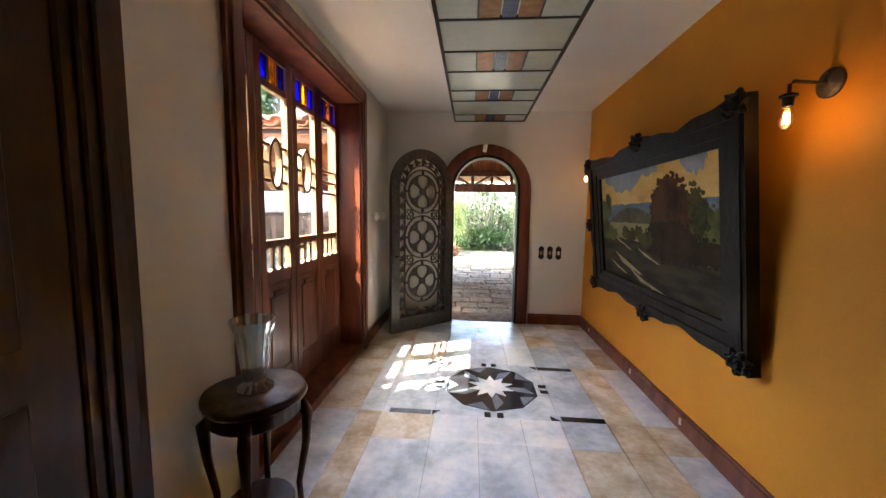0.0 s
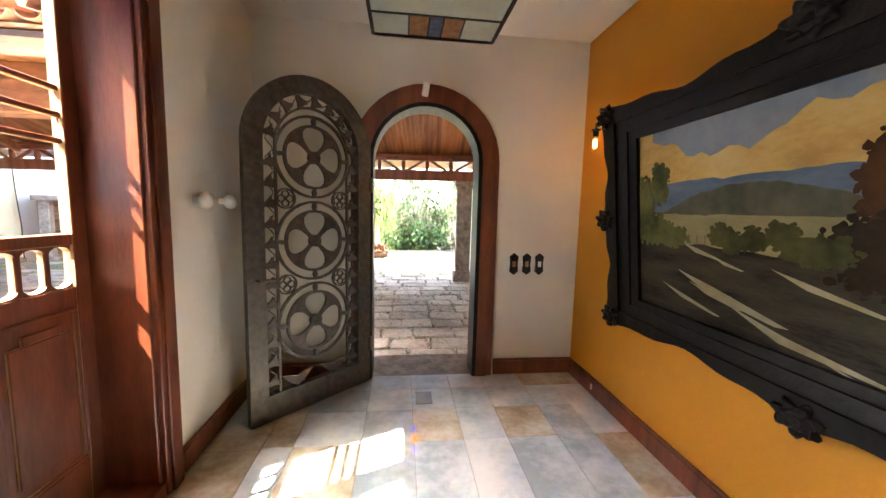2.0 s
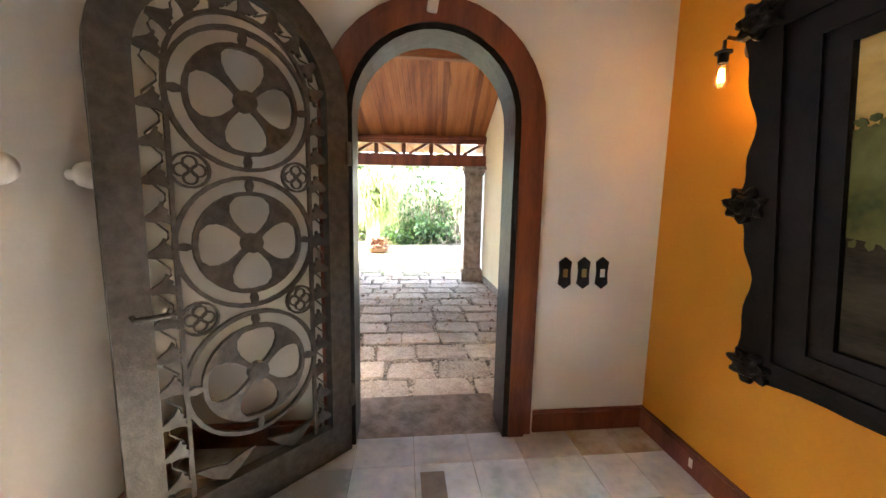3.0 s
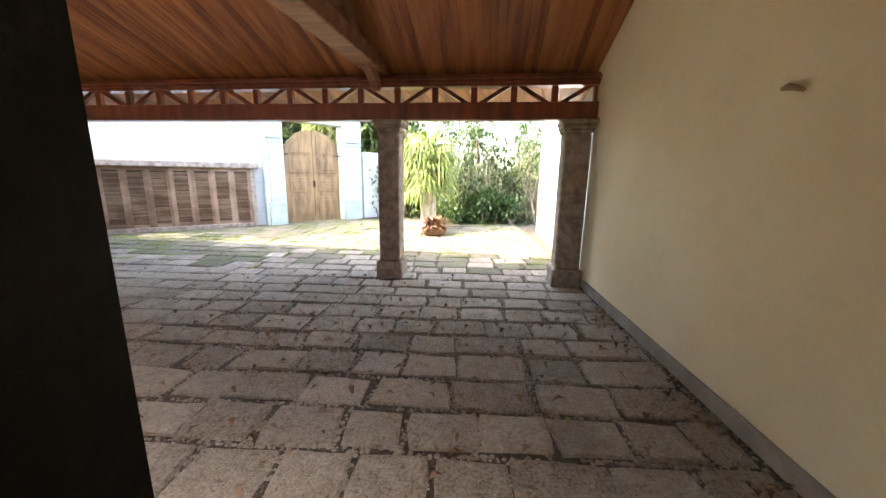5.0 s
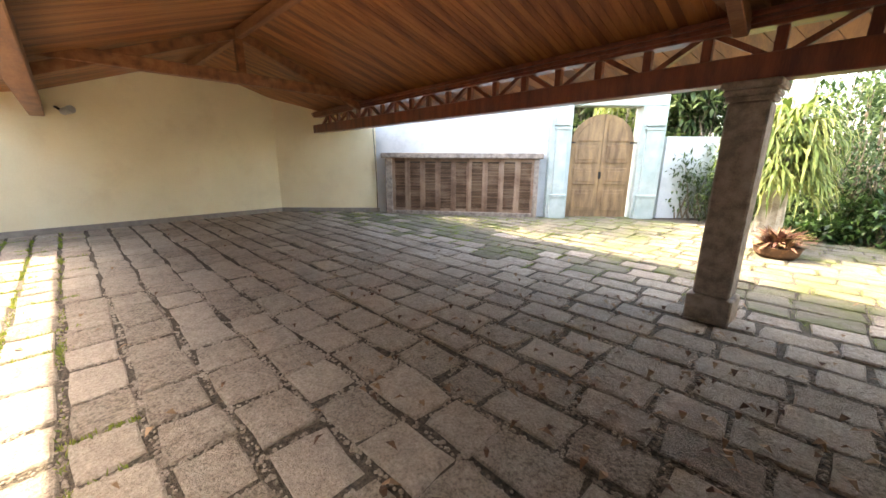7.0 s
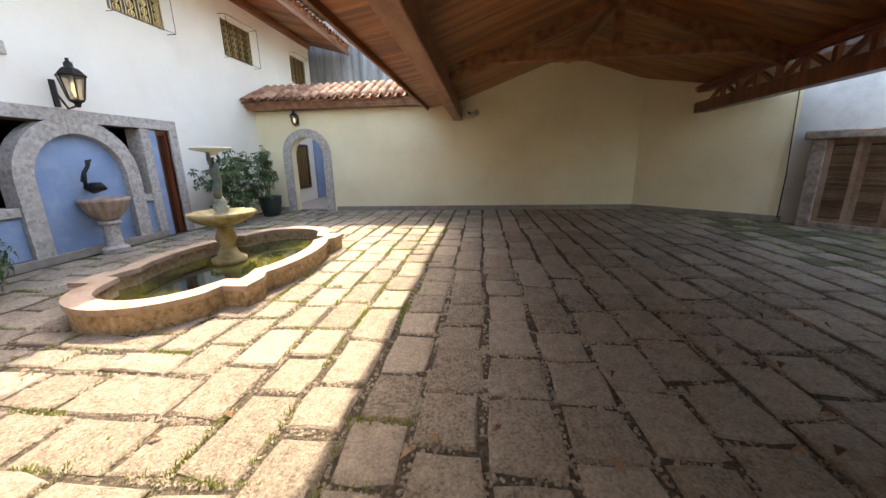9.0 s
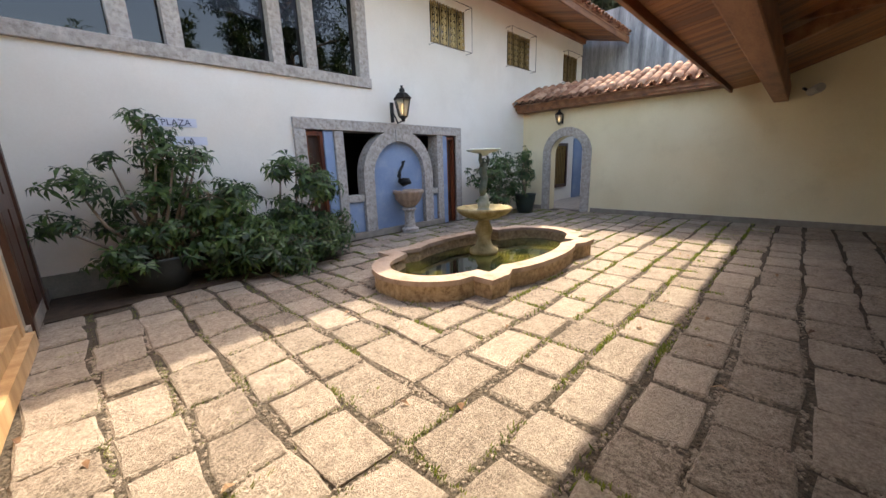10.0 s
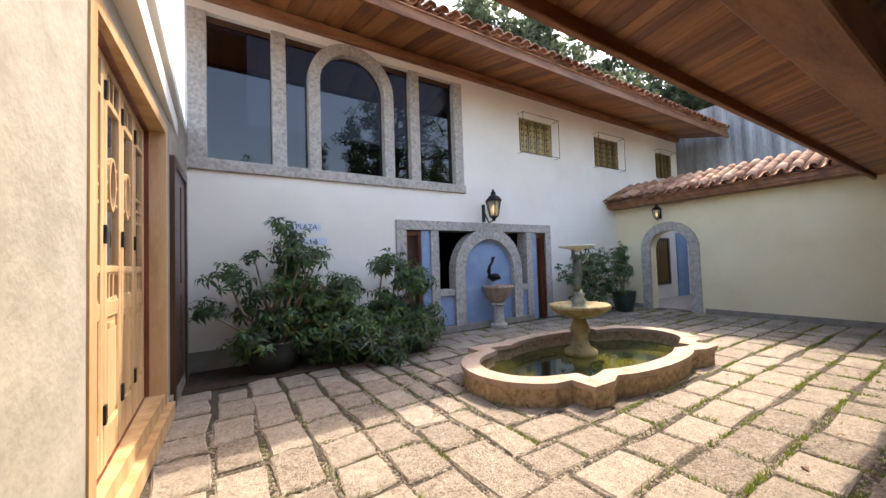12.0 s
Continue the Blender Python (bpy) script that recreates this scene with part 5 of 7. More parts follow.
        for k in range(n):
            a, r = rnd.uniform(0, 6.283), rnd.uniform(0.6, 1.06)
            cu, cv, e = u + ru * r * math.cos(a), v + rv * r * math.sin(a), dab * rnd.uniform(0.35, 1)
            slab(bm, [P(cu + 0.55 * e * math.cos(b + a) * rnd.uniform(0.6, 1.1), cv + e * math.sin(b + a) * rnd.uniform(0.6, 1.1)) for b in (0, 1.0, 2.1, 3.2, 4.2, 5.2)], 0.03, 0.0301 + d + 0.000002 * k, M)
        part("painted_tree", bm, mat, t)
    dark = paint("paint_dark_tree", [(0.012, 0.009, 0.005), (0.035, 0.02, 0.009), (0.05, 0.03, 0.012)], 5)
    rust = paint("paint_rust_tree", [(0.03, 0.014, 0.006), (0.075, 0.03, 0.011), (0.10, 0.045, 0.016)], 5)
    green = paint("paint_green_tree", [(0.025, 0.025, 0.008), (0.07, 0.065, 0.02), (0.11, 0.11, 0.03)], 5)
    pale = paint("paint_sun_tree", [(0.05, 0.06, 0.02), (0.12, 0.125, 0.04), (0.17, 0.17, 0.06)], 6)
    foliage(0.93, 0.5, 0.13, 0.2, pale, 0.0042, 150)
    foliage(0.84, 0.58, 0.09, 0.24, green, 0.0046, 150)
    foliage(0.70, 0.62, 0.14, 0.3, rust, 0.005, 260)
    foliage(0.70, 0.42, 0.2, 0.17, dark, 0.0056, 150)
    foliage(0.9, 0.38, 0.16, 0.09, dark, 0.0056, 90)
    foliage(0.5, 0.42, 0.07, 0.06, green, 0.006, 60)
    for u, v, a, b in ((0.02, 0.6, 0.05, 0.16), (0.09, 0.72, 0.035, 0.12), (0.05, 0.46, 0.09, 0.1), (0.14, 0.43, 0.06, 0.06)):
        foliage(u, v, a, b, pale, 0.005, 70, 0.018)
    for u, v in ((0.3, 0.45), (0.38, 0.44), (0.44, 0.47), (0.33, 0.42)):
        foliage(u, v, 0.035, 0.055, green, 0.0065, 40, 0.015)
    # carved frame: scooped mouldings between the canvas and a swelling outline
    far, near, top, foot = 0.35, 0.22, 0.24, 0.23
    N = 36
    rings = [[], [], [], [], []]
    sides = ((0, -1, foot), (1, 0, far), (0, 1, top), (-1, 0, near))
    cor = [(y0, z0), (y1, z0), (y1, z1), (y0, z1)]
    for e in range(4):
        (ay, az), (by, bz) = cor[e], cor[(e + 1) % 4]
        ny, nz, wide = sides[e]
        before, after = sides[e - 1], sides[(e + 1) % 4]
        for i in range(N):
            q = i / N
            swell = (0.03 * math.cos(q * 4 * math.pi) + 0.012 * math.cos(q * 12 * math.pi) - 0.02) if e != 3 else 0.0
            run0, run1 = max(0, 1 - q * 2) ** 2, max(0, q * 2 - 1) ** 2
            for ring_, k in zip(rings, (0.0, 0.22, 0.55, 0.85, 1.0)):
                along = -run0 * before[2] * k + run1 * after[2] * k
                off = wide * k + (swell if k > 0.8 else 0)
                if e in (0, 2):
                    ring_.append((ay + (by - ay) * q + ny * off + (along if by > ay else -along), az + nz * off))
                else:
                    ring_.append((ay + ny * off, az + (bz - az) * q + nz * off + (along if bz > az else -along)))
    for r in rings:
        r.append(r[0])
    for nm, a, b, d in (("slip", 0, 1, 0.055), ("scoop", 1, 2, 0.065), ("inner_rail", 2, 3, 0.078), ("carved_rail", 3, 4, 0.07)):
        bm = B(); band(bm, rings[a], rings[b], 0.0, d, M)
        part(nm, bm, FRAMEBLACK, t)
    spots = [(y0 - near * 0.75, z0 - foot * 0.8), (y1 + far * 0.8, z0 - foot * 0.8), (y1 + far * 0.8, z1 + top * 0.8), (y0 - near * 0.75, z1 + top * 0.8), ((y0 + y1) / 2, z0 - foot * 0.95), ((y0 + y1) / 2, z1 + top * 0.9), (y1 + far * 0.92, (z0 + z1) / 2)]
    for cy, cz in spots:
        bm = B()
        bmesh.ops.create_icosphere(bm, subdivisions=4, radius=1.0)
        for v in bm.verts:
            a, r = math.atan2(v.co.z, v.co.y), math.hypot(v.co.y, v.co.z)
            k = 1 + 0.22 * math.cos(a * 7 + r * 5) * r + 0.22 * noise.noise(v.co * 3.0 + Vector((cy, cz, 0)))
            v.co = M @ Vector((cy + 0.085 * v.co.y * k, 0.08 + 0.026 * v.co.x * k * (1 + 0.5 * math.cos(r * 14)), cz + 0.065 * v.co.z * k))
        part("carved_ornament", bm, FRAMEBLACK, t, smooth=True)


painting()


def sconce(y, label):
    z = 2.19
    t = thing("wall_sconce", (HX1, y, z), label, "lamp", "hall sconces")
    bm = B(); lathe(bm, [(0.065, 0), (0.065, 0.012), (0.05, 0.02), (0.02, 0.03)], pose(HX1, y, z, 0, -90, 0), 20)
    part("wall_plate", bm, IRON, t)
    c = Vector((HX1 - 0.2, y - 0.03, 0))
    bm = B(); tube(bm, [(HX1 - 0.02, y, z), (c.x + 0.015, c.y, z), (c.x, c.y, z - 0.015), (c.x, c.y, z - 0.06)], 0.008, 8)
    part("arm", bm, IRON, t)
    m = Matrix.Translation(c)
    bm = B(); lathe(bm, [(0.02, z - 0.11), (0.022, z - 0.07), (0.034, z - 0.068), (0.034, z - 0.06), (0.012, z - 0.05)], m, 14)
    part("socket", bm, BLACKIRON, t)
    bm = B(); lathe(bm, [(0.016, z - 0.11), (0.022, z - 0.13), (0.03, z - 0.165), (0.031, z - 0.185), (0.022, z - 0.205), (0.008, z - 0.215)], m, 16)
    b = part("bulb", bm, BULBGLASS, t, "clear teardrop bulb", smooth=True)
    b.visible_shadow = False
    for k in range(6):
        a = k * 1.047
        bm = B(); tube(bm, [c + Vector((0.012 * math.cos(a), 0.012 * math.sin(a), z - 0.185)), c + Vector((0.009 * math.cos(a), 0.009 * math.sin(a), z - 0.135))], 0.0018, 5)
        part("filament", bm, FILAMENT, t).visible_shadow = False
    lamp = new("sconce_light", bpy.data.lights.new("sconce_light", "POINT"))
    lamp.data.energy, lamp.data.color, lamp.data.shadow_soft_size = 0.005, (1.0, 0.56, 0.25), 0.03
    lamp.matrix_world = Matrix.Translation(c + Vector((0, 0, z - 0.165)))


BULBGLASS = glass("bulb_glass", (1.0, 0.9, 0.75), 0.02, 0.9)
FILAMENT = glowing("filament", (1.0, 0.5, 0.15), 1.6)
sconce(2.06, "dark iron wall lamp with glowing filament bulb")
sconce(4.92, "dark iron filament lamp beyond the painting's far end")
for y in (2.9, 3.75, 5.0):
    t = thing("cable_clip", (HX1 - 0.025, y, 0.08), "small white socket on the dark baseboard", "socket", "baseboard sockets")
    part("plate", boxes((HX1 - 0.032, HX1 - 0.025, y - 0.012, y + 0.012, 0.05, 0.1), bevel=0.002), WHITE, t)


def skylight():
    t = thing("ceiling_light_panel", (0.45, 3.5, 2.8), "leaded stained-glass ceiling light panel in dark frame", "ceiling light")
    x0, x1, z = 0.0, 0.9, 2.8
    ys = [0.9, 1.35, 1.8, 2.2, 2.65, 3.1, 3.49, 3.97, 4.3, 4.85, 5.15]
    pane = material("milky_glass", [(0.42, 0.47, 0.42), (0.52, 0.57, 0.52)], 0.2, scale=3, fine=20, bump=0.05)
    amber = material("ribbed_amber_glass", [(0.25, 0.12, 0.05), (0.36, 0.2, 0.1)], 0.25, scale=20, fine=60, bump=0.4)
    blue = material("ribbed_blue_glass", [(0.06, 0.08, 0.16), (0.12, 0.14, 0.24)], 0.25, scale=20, fine=60, bump=0.4)
    for y in ys:
        part("cross_bar", boxes((x0, x1, y - 0.008, y + 0.008, z - 0.005, z + 0.02)), BLACKIRON, t)
    for x in (x0, x1):
        part("side_bar", boxes((x - 0.012, x + 0.012, ys[0], ys[-1], z - 0.01, HZ)), BLACKIRON, t)
    part("end_bar", boxes((x0, x1, ys[-1], ys[-1] + 0.012, z - 0.01, HZ)), BLACKIRON, t)
    for i in range(len(ys) - 1):
        a, b = ys[i] + 0.008, ys[i + 1] - 0.008
        mid = i % 2 == 0 or i in (7,)
        if i % 2:
            cells = [(x0, 0.26, pane), (0.26, 0.40, amber), (0.40, 0.50, blue), (0.50, 0.64, amber), (0.64, x1, pane)]
        else:
            cells = [(x0, x1, pane)]
        for u, v, mt in cells:
            part("glass_pane", boxes((u + 0.004, v - 0.004, a, b, z + 0.002, z + 0.01)), mt, t)
            if mt is pane and i % 2:
                part("lead_bar", boxes((v - 0.006 if u == x0 else u - 0.006, v + 0.006 if u == x0 else u + 0.006, a, b, z - 0.004, z + 0.012)), BLACKIRON, t)


skylight()


# ---- hall floor: marble tiles and inlay ----
FLOOR = bpy.data.objects["floor"]


def hall_floor():
    rnd = random.Random(3)
    xs = [HX0, -0.62, -0.43, -0.01, 0.33, 0.66, 0.96, 1.31, 1.58, HX1]
    ysr = [HY0, -1.0, -0.4, 0.2, 0.8, 1.4, 2.0, 2.6, 2.93, 3.93, 4.5, 4.88, 5.2, HY1]
    for j in range(len(ysr) - 1):
        i = 0
        while i < len(xs) - 1:
            a, b = xs[i], xs[i + 1]
            if j == 8 and -0.02 < a < 0.95:
                a, b = -0.01, 0.96
                i = 5
            edge = a < -0.45 or a > 1.3
            tan = (edge and rnd.random() < 0.5) or (not edge and rnd.random() < 0.07 and j != 8)
            if (j, i) in ((6, 6), (10, 6), (9, 2)):
                tan = True
            g = 0.0015
            bm = B(); quadbox(bm, a + g, b - g, ysr[j] + g, ysr[j + 1] - g, -0.012, 0.0)
            part("floor_tile", bm, MARBLETAN if tan else MARBLE, FLOOR)
            i += 1
    inlay = lambda pts, mat, z, nm="inlay": part(nm, prism(pts, z), mat, FLOOR)
    def prism(pts, z):
        bm = B()
        lo = [bm.verts.new((x, y, 0.0005)) for x, y in pts]
        hi = [bm.verts.new((x, y, z)) for x, y in pts]
        bm.faces.new(lo[::-1]); bm.faces.new(hi)
        for k in range(len(pts)):
            q = (k + 1) % len(pts)
            bm.faces.new((lo[k], lo[q], hi[q], hi[k]))
        return bm
    rect = lambda a, b, c, d: [(a, c), (b, c), (b, d), (a, d)]
    for r in ((0.95, 1.29, 3.84, 3.90), (0.98, 1.31, 2.93, 2.99), (-0.38, -0.07, 3.87, 3.93), (-0.37, -0.04, 2.92, 2.98)):
        inlay(rect(*r), MARBLEBLACK if r[0] > 0 else MARBLEGREY, 0.004)
    for tri in ([(0.88, 3.90), (0.94, 3.90), (0.94, 3.84)], [(0.90, 2.99), (0.97, 2.93), (0.90, 2.93)], [(-0.06, 3.93), (0.0, 3.87), (-0.06, 3.87)], [(-0.03, 2.98), (0.03, 2.98), (-0.03, 2.92)]):
        inlay(tri, MARBLEBLACK, 0.004)
    inlay(rect(0.36, 0.49, 4.95, 5.14), MARBLEBROWN, 0.004)
    c = Vector((0.46, 3.43))
    n = 10
    pt = lambda r, k: (c.x + r * math.cos(2 * math.pi * (k + 0.5) / n), c.y + r * math.sin(2 * math.pi * (k + 0.5) / n))
    inlay([pt(0.42, k) for k in range(n)], MARBLEBLACK, 0.003, "medallion")
    for k in range(n):
        inlay([pt(0.13, k + 0.5), pt(0.24, k), pt(0.40, k + 0.08), pt(0.30, k + 0.5)], MARBLEGREY if k % 2 else MARBLEBLACK, 0.005)
        inlay([pt(0.29, k + 0.5), pt(0.40, k + 0.12), pt(0.40, k + 0.88)], MARBLEBLACK if k % 2 else MARBLEGREY, 0.0045)
    star = []
    for k in range(n):
        star += [pt(0.21, k), pt(0.12, k + 0.5)]
    inlay(star, MARBLE, 0.007, "star")
    for s in (-1, 1):
        for o in (-0.05, 0.05):
            inlay(rect(c.x + o - 0.025, c.x + o + 0.025, c.y + s * 0.47 - 0.035, c.y + s * 0.47 + 0.035), MARBLEBLACK, 0.004)
            inlay(rect(c.x + s * 0.47 - 0.035, c.x + s * 0.47 + 0.035, c.y + o - 0.025, c.y + o + 0.025), MARBLEBLACK, 0.004)


hall_floor()



# ---- foliage ----
def leaf_blade(bm, p, d, up, length, width, bend=0.3):
    s = d.cross(up)
    if s.length < 1e-4:
        s = d.cross(Vector((1, 0, 0)))
    s.normalize()
    n = s.cross(d).normalized()
    a = bm.verts.new(p)
    m = p + d * length * 0.5 + n * length * bend * 0.25
    b, c = bm.verts.new(m + s * width / 2), bm.verts.new(m - s * width / 2)
    e = bm.verts.new(p + d * length - n * length * bend * 0.3)
    bm.faces.new((a, b, c)); bm.faces.new((b, e, c))


def rand_dir(rnd, zmin=-1.0):
    while True:
        v = Vector((rnd.uniform(-1, 1), rnd.uniform(-1, 1), rnd.uniform(zmin, 1)))
        if 0.1 < v.length < 1:
            return v.normalized()


def whorl_shrub(name, centres, n, rnd, mat, label, root, leaf=(0.13, 0.04), per=8, category="shrub"):
    """Tiers of drooping, hand-shaped leaves on bare forking stems."""
    t = thing(name, root, label, category)
    bm, st = B(), B()
    for c, r in centres:
        c = Vector(c)
        base = Vector(root) + Vector((rnd.uniform(-0.16, 0.16), rnd.uniform(-0.1, 0.1), 0))
        mid = base.lerp(c, 0.55) + rand_dir(rnd) * 0.12
        tube(st, [base, mid, c], [0.028, 0.02, 0.009], 6)
        for k in range(int(n * r * r)):
            d = rand_dir(rnd)
            reach = r * (rnd.uniform(0.35, 1.1) + (rnd.random() < 0.15) * rnd.uniform(0.1, 0.45))
            p = c + Vector((d.x * 1.15, d.y * 0.8, d.z * 0.7)) * reach
            if k % 3 == 0:
                tube(st, [c.lerp(p, 0.05), c.lerp(p, 0.6) + Vector((0, 0, 0.03)), p], [0.007, 0.005, 0.003], 4)
            up = (d * 0.55 + Vector((rnd.uniform(-0.3, 0.3), 0.25 + rnd.uniform(-0.2, 0.3), 0.8))).normalized()
            a0, size = rnd.uniform(0, 6.28), rnd.uniform(0.6, 1.25)
            x = up.cross(Vector((0.3, 1, 0.1))).normalized()
            y = up.cross(x)
            for q in range(per):
                a = a0 + 5.4 * q / per + rnd.uniform(-0.15, 0.15)
                ld = (x * math.cos(a) + y * math.sin(a) + up * rnd.uniform(-0.75, 0.1)).normalized()
                leaf_blade(bm, p, ld, up, leaf[0] * size * rnd.uniform(0.75, 1.2), leaf[1] * size, rnd.uniform(0.2, 0.8))
    part("stems", st, BARK, t)["kind"] = "stuff"
    ob = part("leaves", bm, mat, t)
    ob["kind"] = "stuff"
    return t


rnd = random.Random(11)
def scatter(n, x0, x1, y0, y1, z0, z1, r0, r1, top):
    """Clump centres under an uneven outline."""
    out = []
    while len(out) < n:
        x, y, z = rnd.uniform(x0, x1), rnd.uniform(y0, y1), rnd.uniform(z0, z1)
        if z < top(x):
            out.append(((x, y, z), rnd.uniform(r0, r1)))
    return out


whorl_shrub("umbrella_shrub", scatter(17, -3.7, -1.75, 0.65, 1.2, 0.35, 1.7, 0.14, 0.34, lambda x: 1.15 + 0.55 * math.exp(-((x + 2.9) / 0.45) ** 2)) + [((-2.75, 0.7, 1.95), 0.2), ((-2.95, 0.7, 1.75), 0.2), ((-2.0, 0.9, 1.2), 0.26), ((-3.25, 0.75, 1.55), 0.17), ((-1.75, 0.9, 0.75), 0.24), ((-2.35, 0.75, 1.5), 0.14), ((-3.2, 1.1, 0.35), 0.36), ((-2.3, 1.15, 0.3), 0.32), ((-3.5, 1.05, 0.75), 0.34), ((-2.8, 1.1, 0.6), 0.3)], 330, rnd, LEAF, "tall umbrella shrub with bare stems in a dark pot", (-2.6, 0.85, 0.15), leaf=(0.17, 0.042))
whorl_shrub("bushy_shrub", scatter(27, -4.95, -3.35, 0.7, 1.4, -0.05, 1.5, 0.18, 0.42, lambda x: 1.2 + 0.35 * math.sin(x * 4)), 300, rnd, LEAF, "dense dark green shrub beside the granite niche", (-4.3, 0.85, G), leaf=(0.18, 0.046))
whorl_shrub("fern_clump", [((-3.8, 1.5, 0.25), 0.42), ((-4.35, 1.55, 0.25), 0.42), ((-4.8, 1.45, 0.35), 0.38), ((-4.1, 1.6, 0.0), 0.3)], 480, rnd, LEAF, "drooping green fern clump edging the paving", (-4.3, 1.25, G), leaf=(0.2, 0.03), per=6, category="fern")
whorl_shrub("corner_shrub", [((-9.7, 0.95, 0.9), 0.55), ((-10.3, 1.0, 1.2), 0.55), ((-9.9, 1.1, 0.4), 0.5), ((-10.7, 1.0, 0.7), 0.5)], 330, rnd, LEAF, "dark leafy shrub in the courtyard corner", (-10.1, 0.9, G))
whorl_shrub("potted_shrub", [((-11.4, 1.0, 1.0), 0.38), ((-11.2, 1.1, 1.45), 0.28), ((-11.6, 0.9, 1.25), 0.25)], 330, rnd, LEAF, "slender shrub in a dark green pot", (-11.4, 1.0, 0.3))


def pot(at, r, h, mat, label):
    t = thing("plant_pot", at, label, "pot")
    bm = B(); lathe(bm, [(r * 0.7, 0), (r * 0.95, h * 0.6), (r, h * 0.92), (r * 1.08, h), (r * 0.95, h), (r * 0.85, h * 0.85)], Matrix.Translation(at), 20)
    part("body", bm, mat, t, smooth=True)
    bm = B(); lathe(bm, [(r * 0.88, h * 0.84), (r * 0.5, h * 0.88)], Matrix.Translation(at), 16)
    part("potting_soil", bm, SOIL, t)


pot((-2.6, 0.85, G), 0.42, 0.45, material("dark_pot", [(0.02, 0.025, 0.022), (0.05, 0.055, 0.05)], 0.6), "wide dark planter pot against the house wall")
pot((-11.4, 1.0, G), 0.3, 0.55, material("green_pot", [(0.015, 0.03, 0.025), (0.03, 0.05, 0.04)], 0.5), "dark green glazed pot by the arched doorway")
structure("planting_bed", boxes((-4.95, EX - 0.02, FY, 1.35, G - 0.1, G + 0.012)), SOIL, "dark soil bed along the house wall", "bed")
structure("trim_house_foot", boxes((-4.88, EX - 0.02, FY, FY + 0.03, G, G + 0.3)), material("foot_stain", [(0.16, 0.15, 0.12), (0.3, 0.28, 0.22)], 0.9, bump=0.2), "dark stained foot of the house wall", "trim")


# ---- pool with tiered fountain ----
def pool():
    c = Vector((-6.35, 3.5))
    def outline(g):
        """Two round ends, bowed sides, and square ears between."""
        q = [(1.2 + (0.8 + g) * math.cos(radians(a)), (0.8 + g) * math.sin(radians(a))) for a in range(0, 66, 8)]
        q += [(1.33 + g, 0.76 + g * 0.5), (1.33 + g, 1.02 + g), (1.04 + g * 0.1, 1.02 + g)]
        q += [((0.98 + g * 0.4) * math.cos(radians(a)), 0.79 + g * 0.9 + 0.3 * math.sin(radians(a))) for a in range(30, 91, 10)]
        half = q + [(-x, y) for x, y in q[::-1][1:]]
        full = half + [(x, -y) for x, y in half[::-1][1:-1]]
        return [(c.x + x, c.y + y) for x, y in full]
    t = thing("fountain_pool", (c.x, c.y, G), "low quatrefoil stone pool with pinkish rim", "pool")
    def wall(o, i, z0, z1):
        bm = B()
        n = len(o)
        rows = [[bm.verts.new((x, y, z)) for x, y in p] for p, z in ((o, z0), (o, z1), (i, z1), (i, z0))]
        for a in range(4):
            for k in range(n):
                q = (k + 1) % n
                bm.faces.new((rows[a][k], rows[a][q], rows[(a + 1) % 4][q], rows[(a + 1) % 4][k]))
        return bm
    part("pool_wall", wall(outline(0.0), outline(-0.17), G - 0.05, -0.01), POOLSTONE, t)
    part("rim", wall(outline(0.03), outline(-0.2), -0.01, 0.05), POOLRIM, t, "pinkish stone coping")
    bm = B(); bm.faces.new([bm.verts.new((x, y, G - 0.01)) for x, y in outline(-0.15)])
    part("basin_floor", bm, MOSSY, t)
    w = bpy.data.materials.new("pool_water")
    w.use_nodes = True
    b = w.node_tree.nodes["Principled BSDF"]
    b.inputs["Base Color"].default_value = (0.035, 0.04, 0.012, 1)
    b.inputs["Roughness"].default_value = 0.04
    nz = w.node_tree.nodes.new("ShaderNodeTexNoise"); nz.inputs["Scale"].default_value = 9
    bp = w.node_tree.nodes.new("ShaderNodeBump"); bp.inputs["Strength"].default_value = 0.08
    w.node_tree.links.new(nz.outputs[0], bp.inputs["Height"]); w.node_tree.links.new(bp.outputs[0], b.inputs["Normal"])
    r2 = w.node_tree.nodes.new("ShaderNodeValToRGB")
    nz2 = w.node_tree.nodes.new("ShaderNodeTexNoise"); nz2.inputs["Scale"].default_value = 1.3
    r2.color_ramp.elements[0].color, r2.color_ramp.elements[1].color = (0.012, 0.017, 0.008, 1), (0.085, 0.08, 0.015, 1)
    r2.color_ramp.elements[0].position, r2.color_ramp.elements[1].position = 0.45, 0.6
    tc = w.node_tree.nodes.new("ShaderNodeTexCoord")
    w.node_tree.links.new(tc.outputs["Object"], nz2.inputs[0]); w.node_tree.links.new(nz2.outputs[0], r2.inputs[0])
    w.node_tree.links.new(r2.outputs[0], b.inputs["Base Color"])
    bm = B(); bm.faces.new([bm.verts.new((x, y, -0.165)) for x, y in outline(-0.165)])
    part("water", bm, w, t, "still greenish water")
    f = Vector((-6.62, 3.16, 0))
    m = Matrix.Translation(f)
    t = thing("tiered_fountain", (f.x, f.y, G), "mossy stone fountain bowl with bronze figure and upper dish", "fountain")
    bm = B(); lathe(bm, [(0.24, G + 0.02), (0.24, G + 0.1), (0.15, G + 0.15), (0.1, 0.08), (0.12, 0.14), (0.15, 0.2), (0.12, 0.3), (0.09, 0.36), (0.14, 0.42)], m, 24)
    part("stem", bm, MOSSY, t, smooth=True)
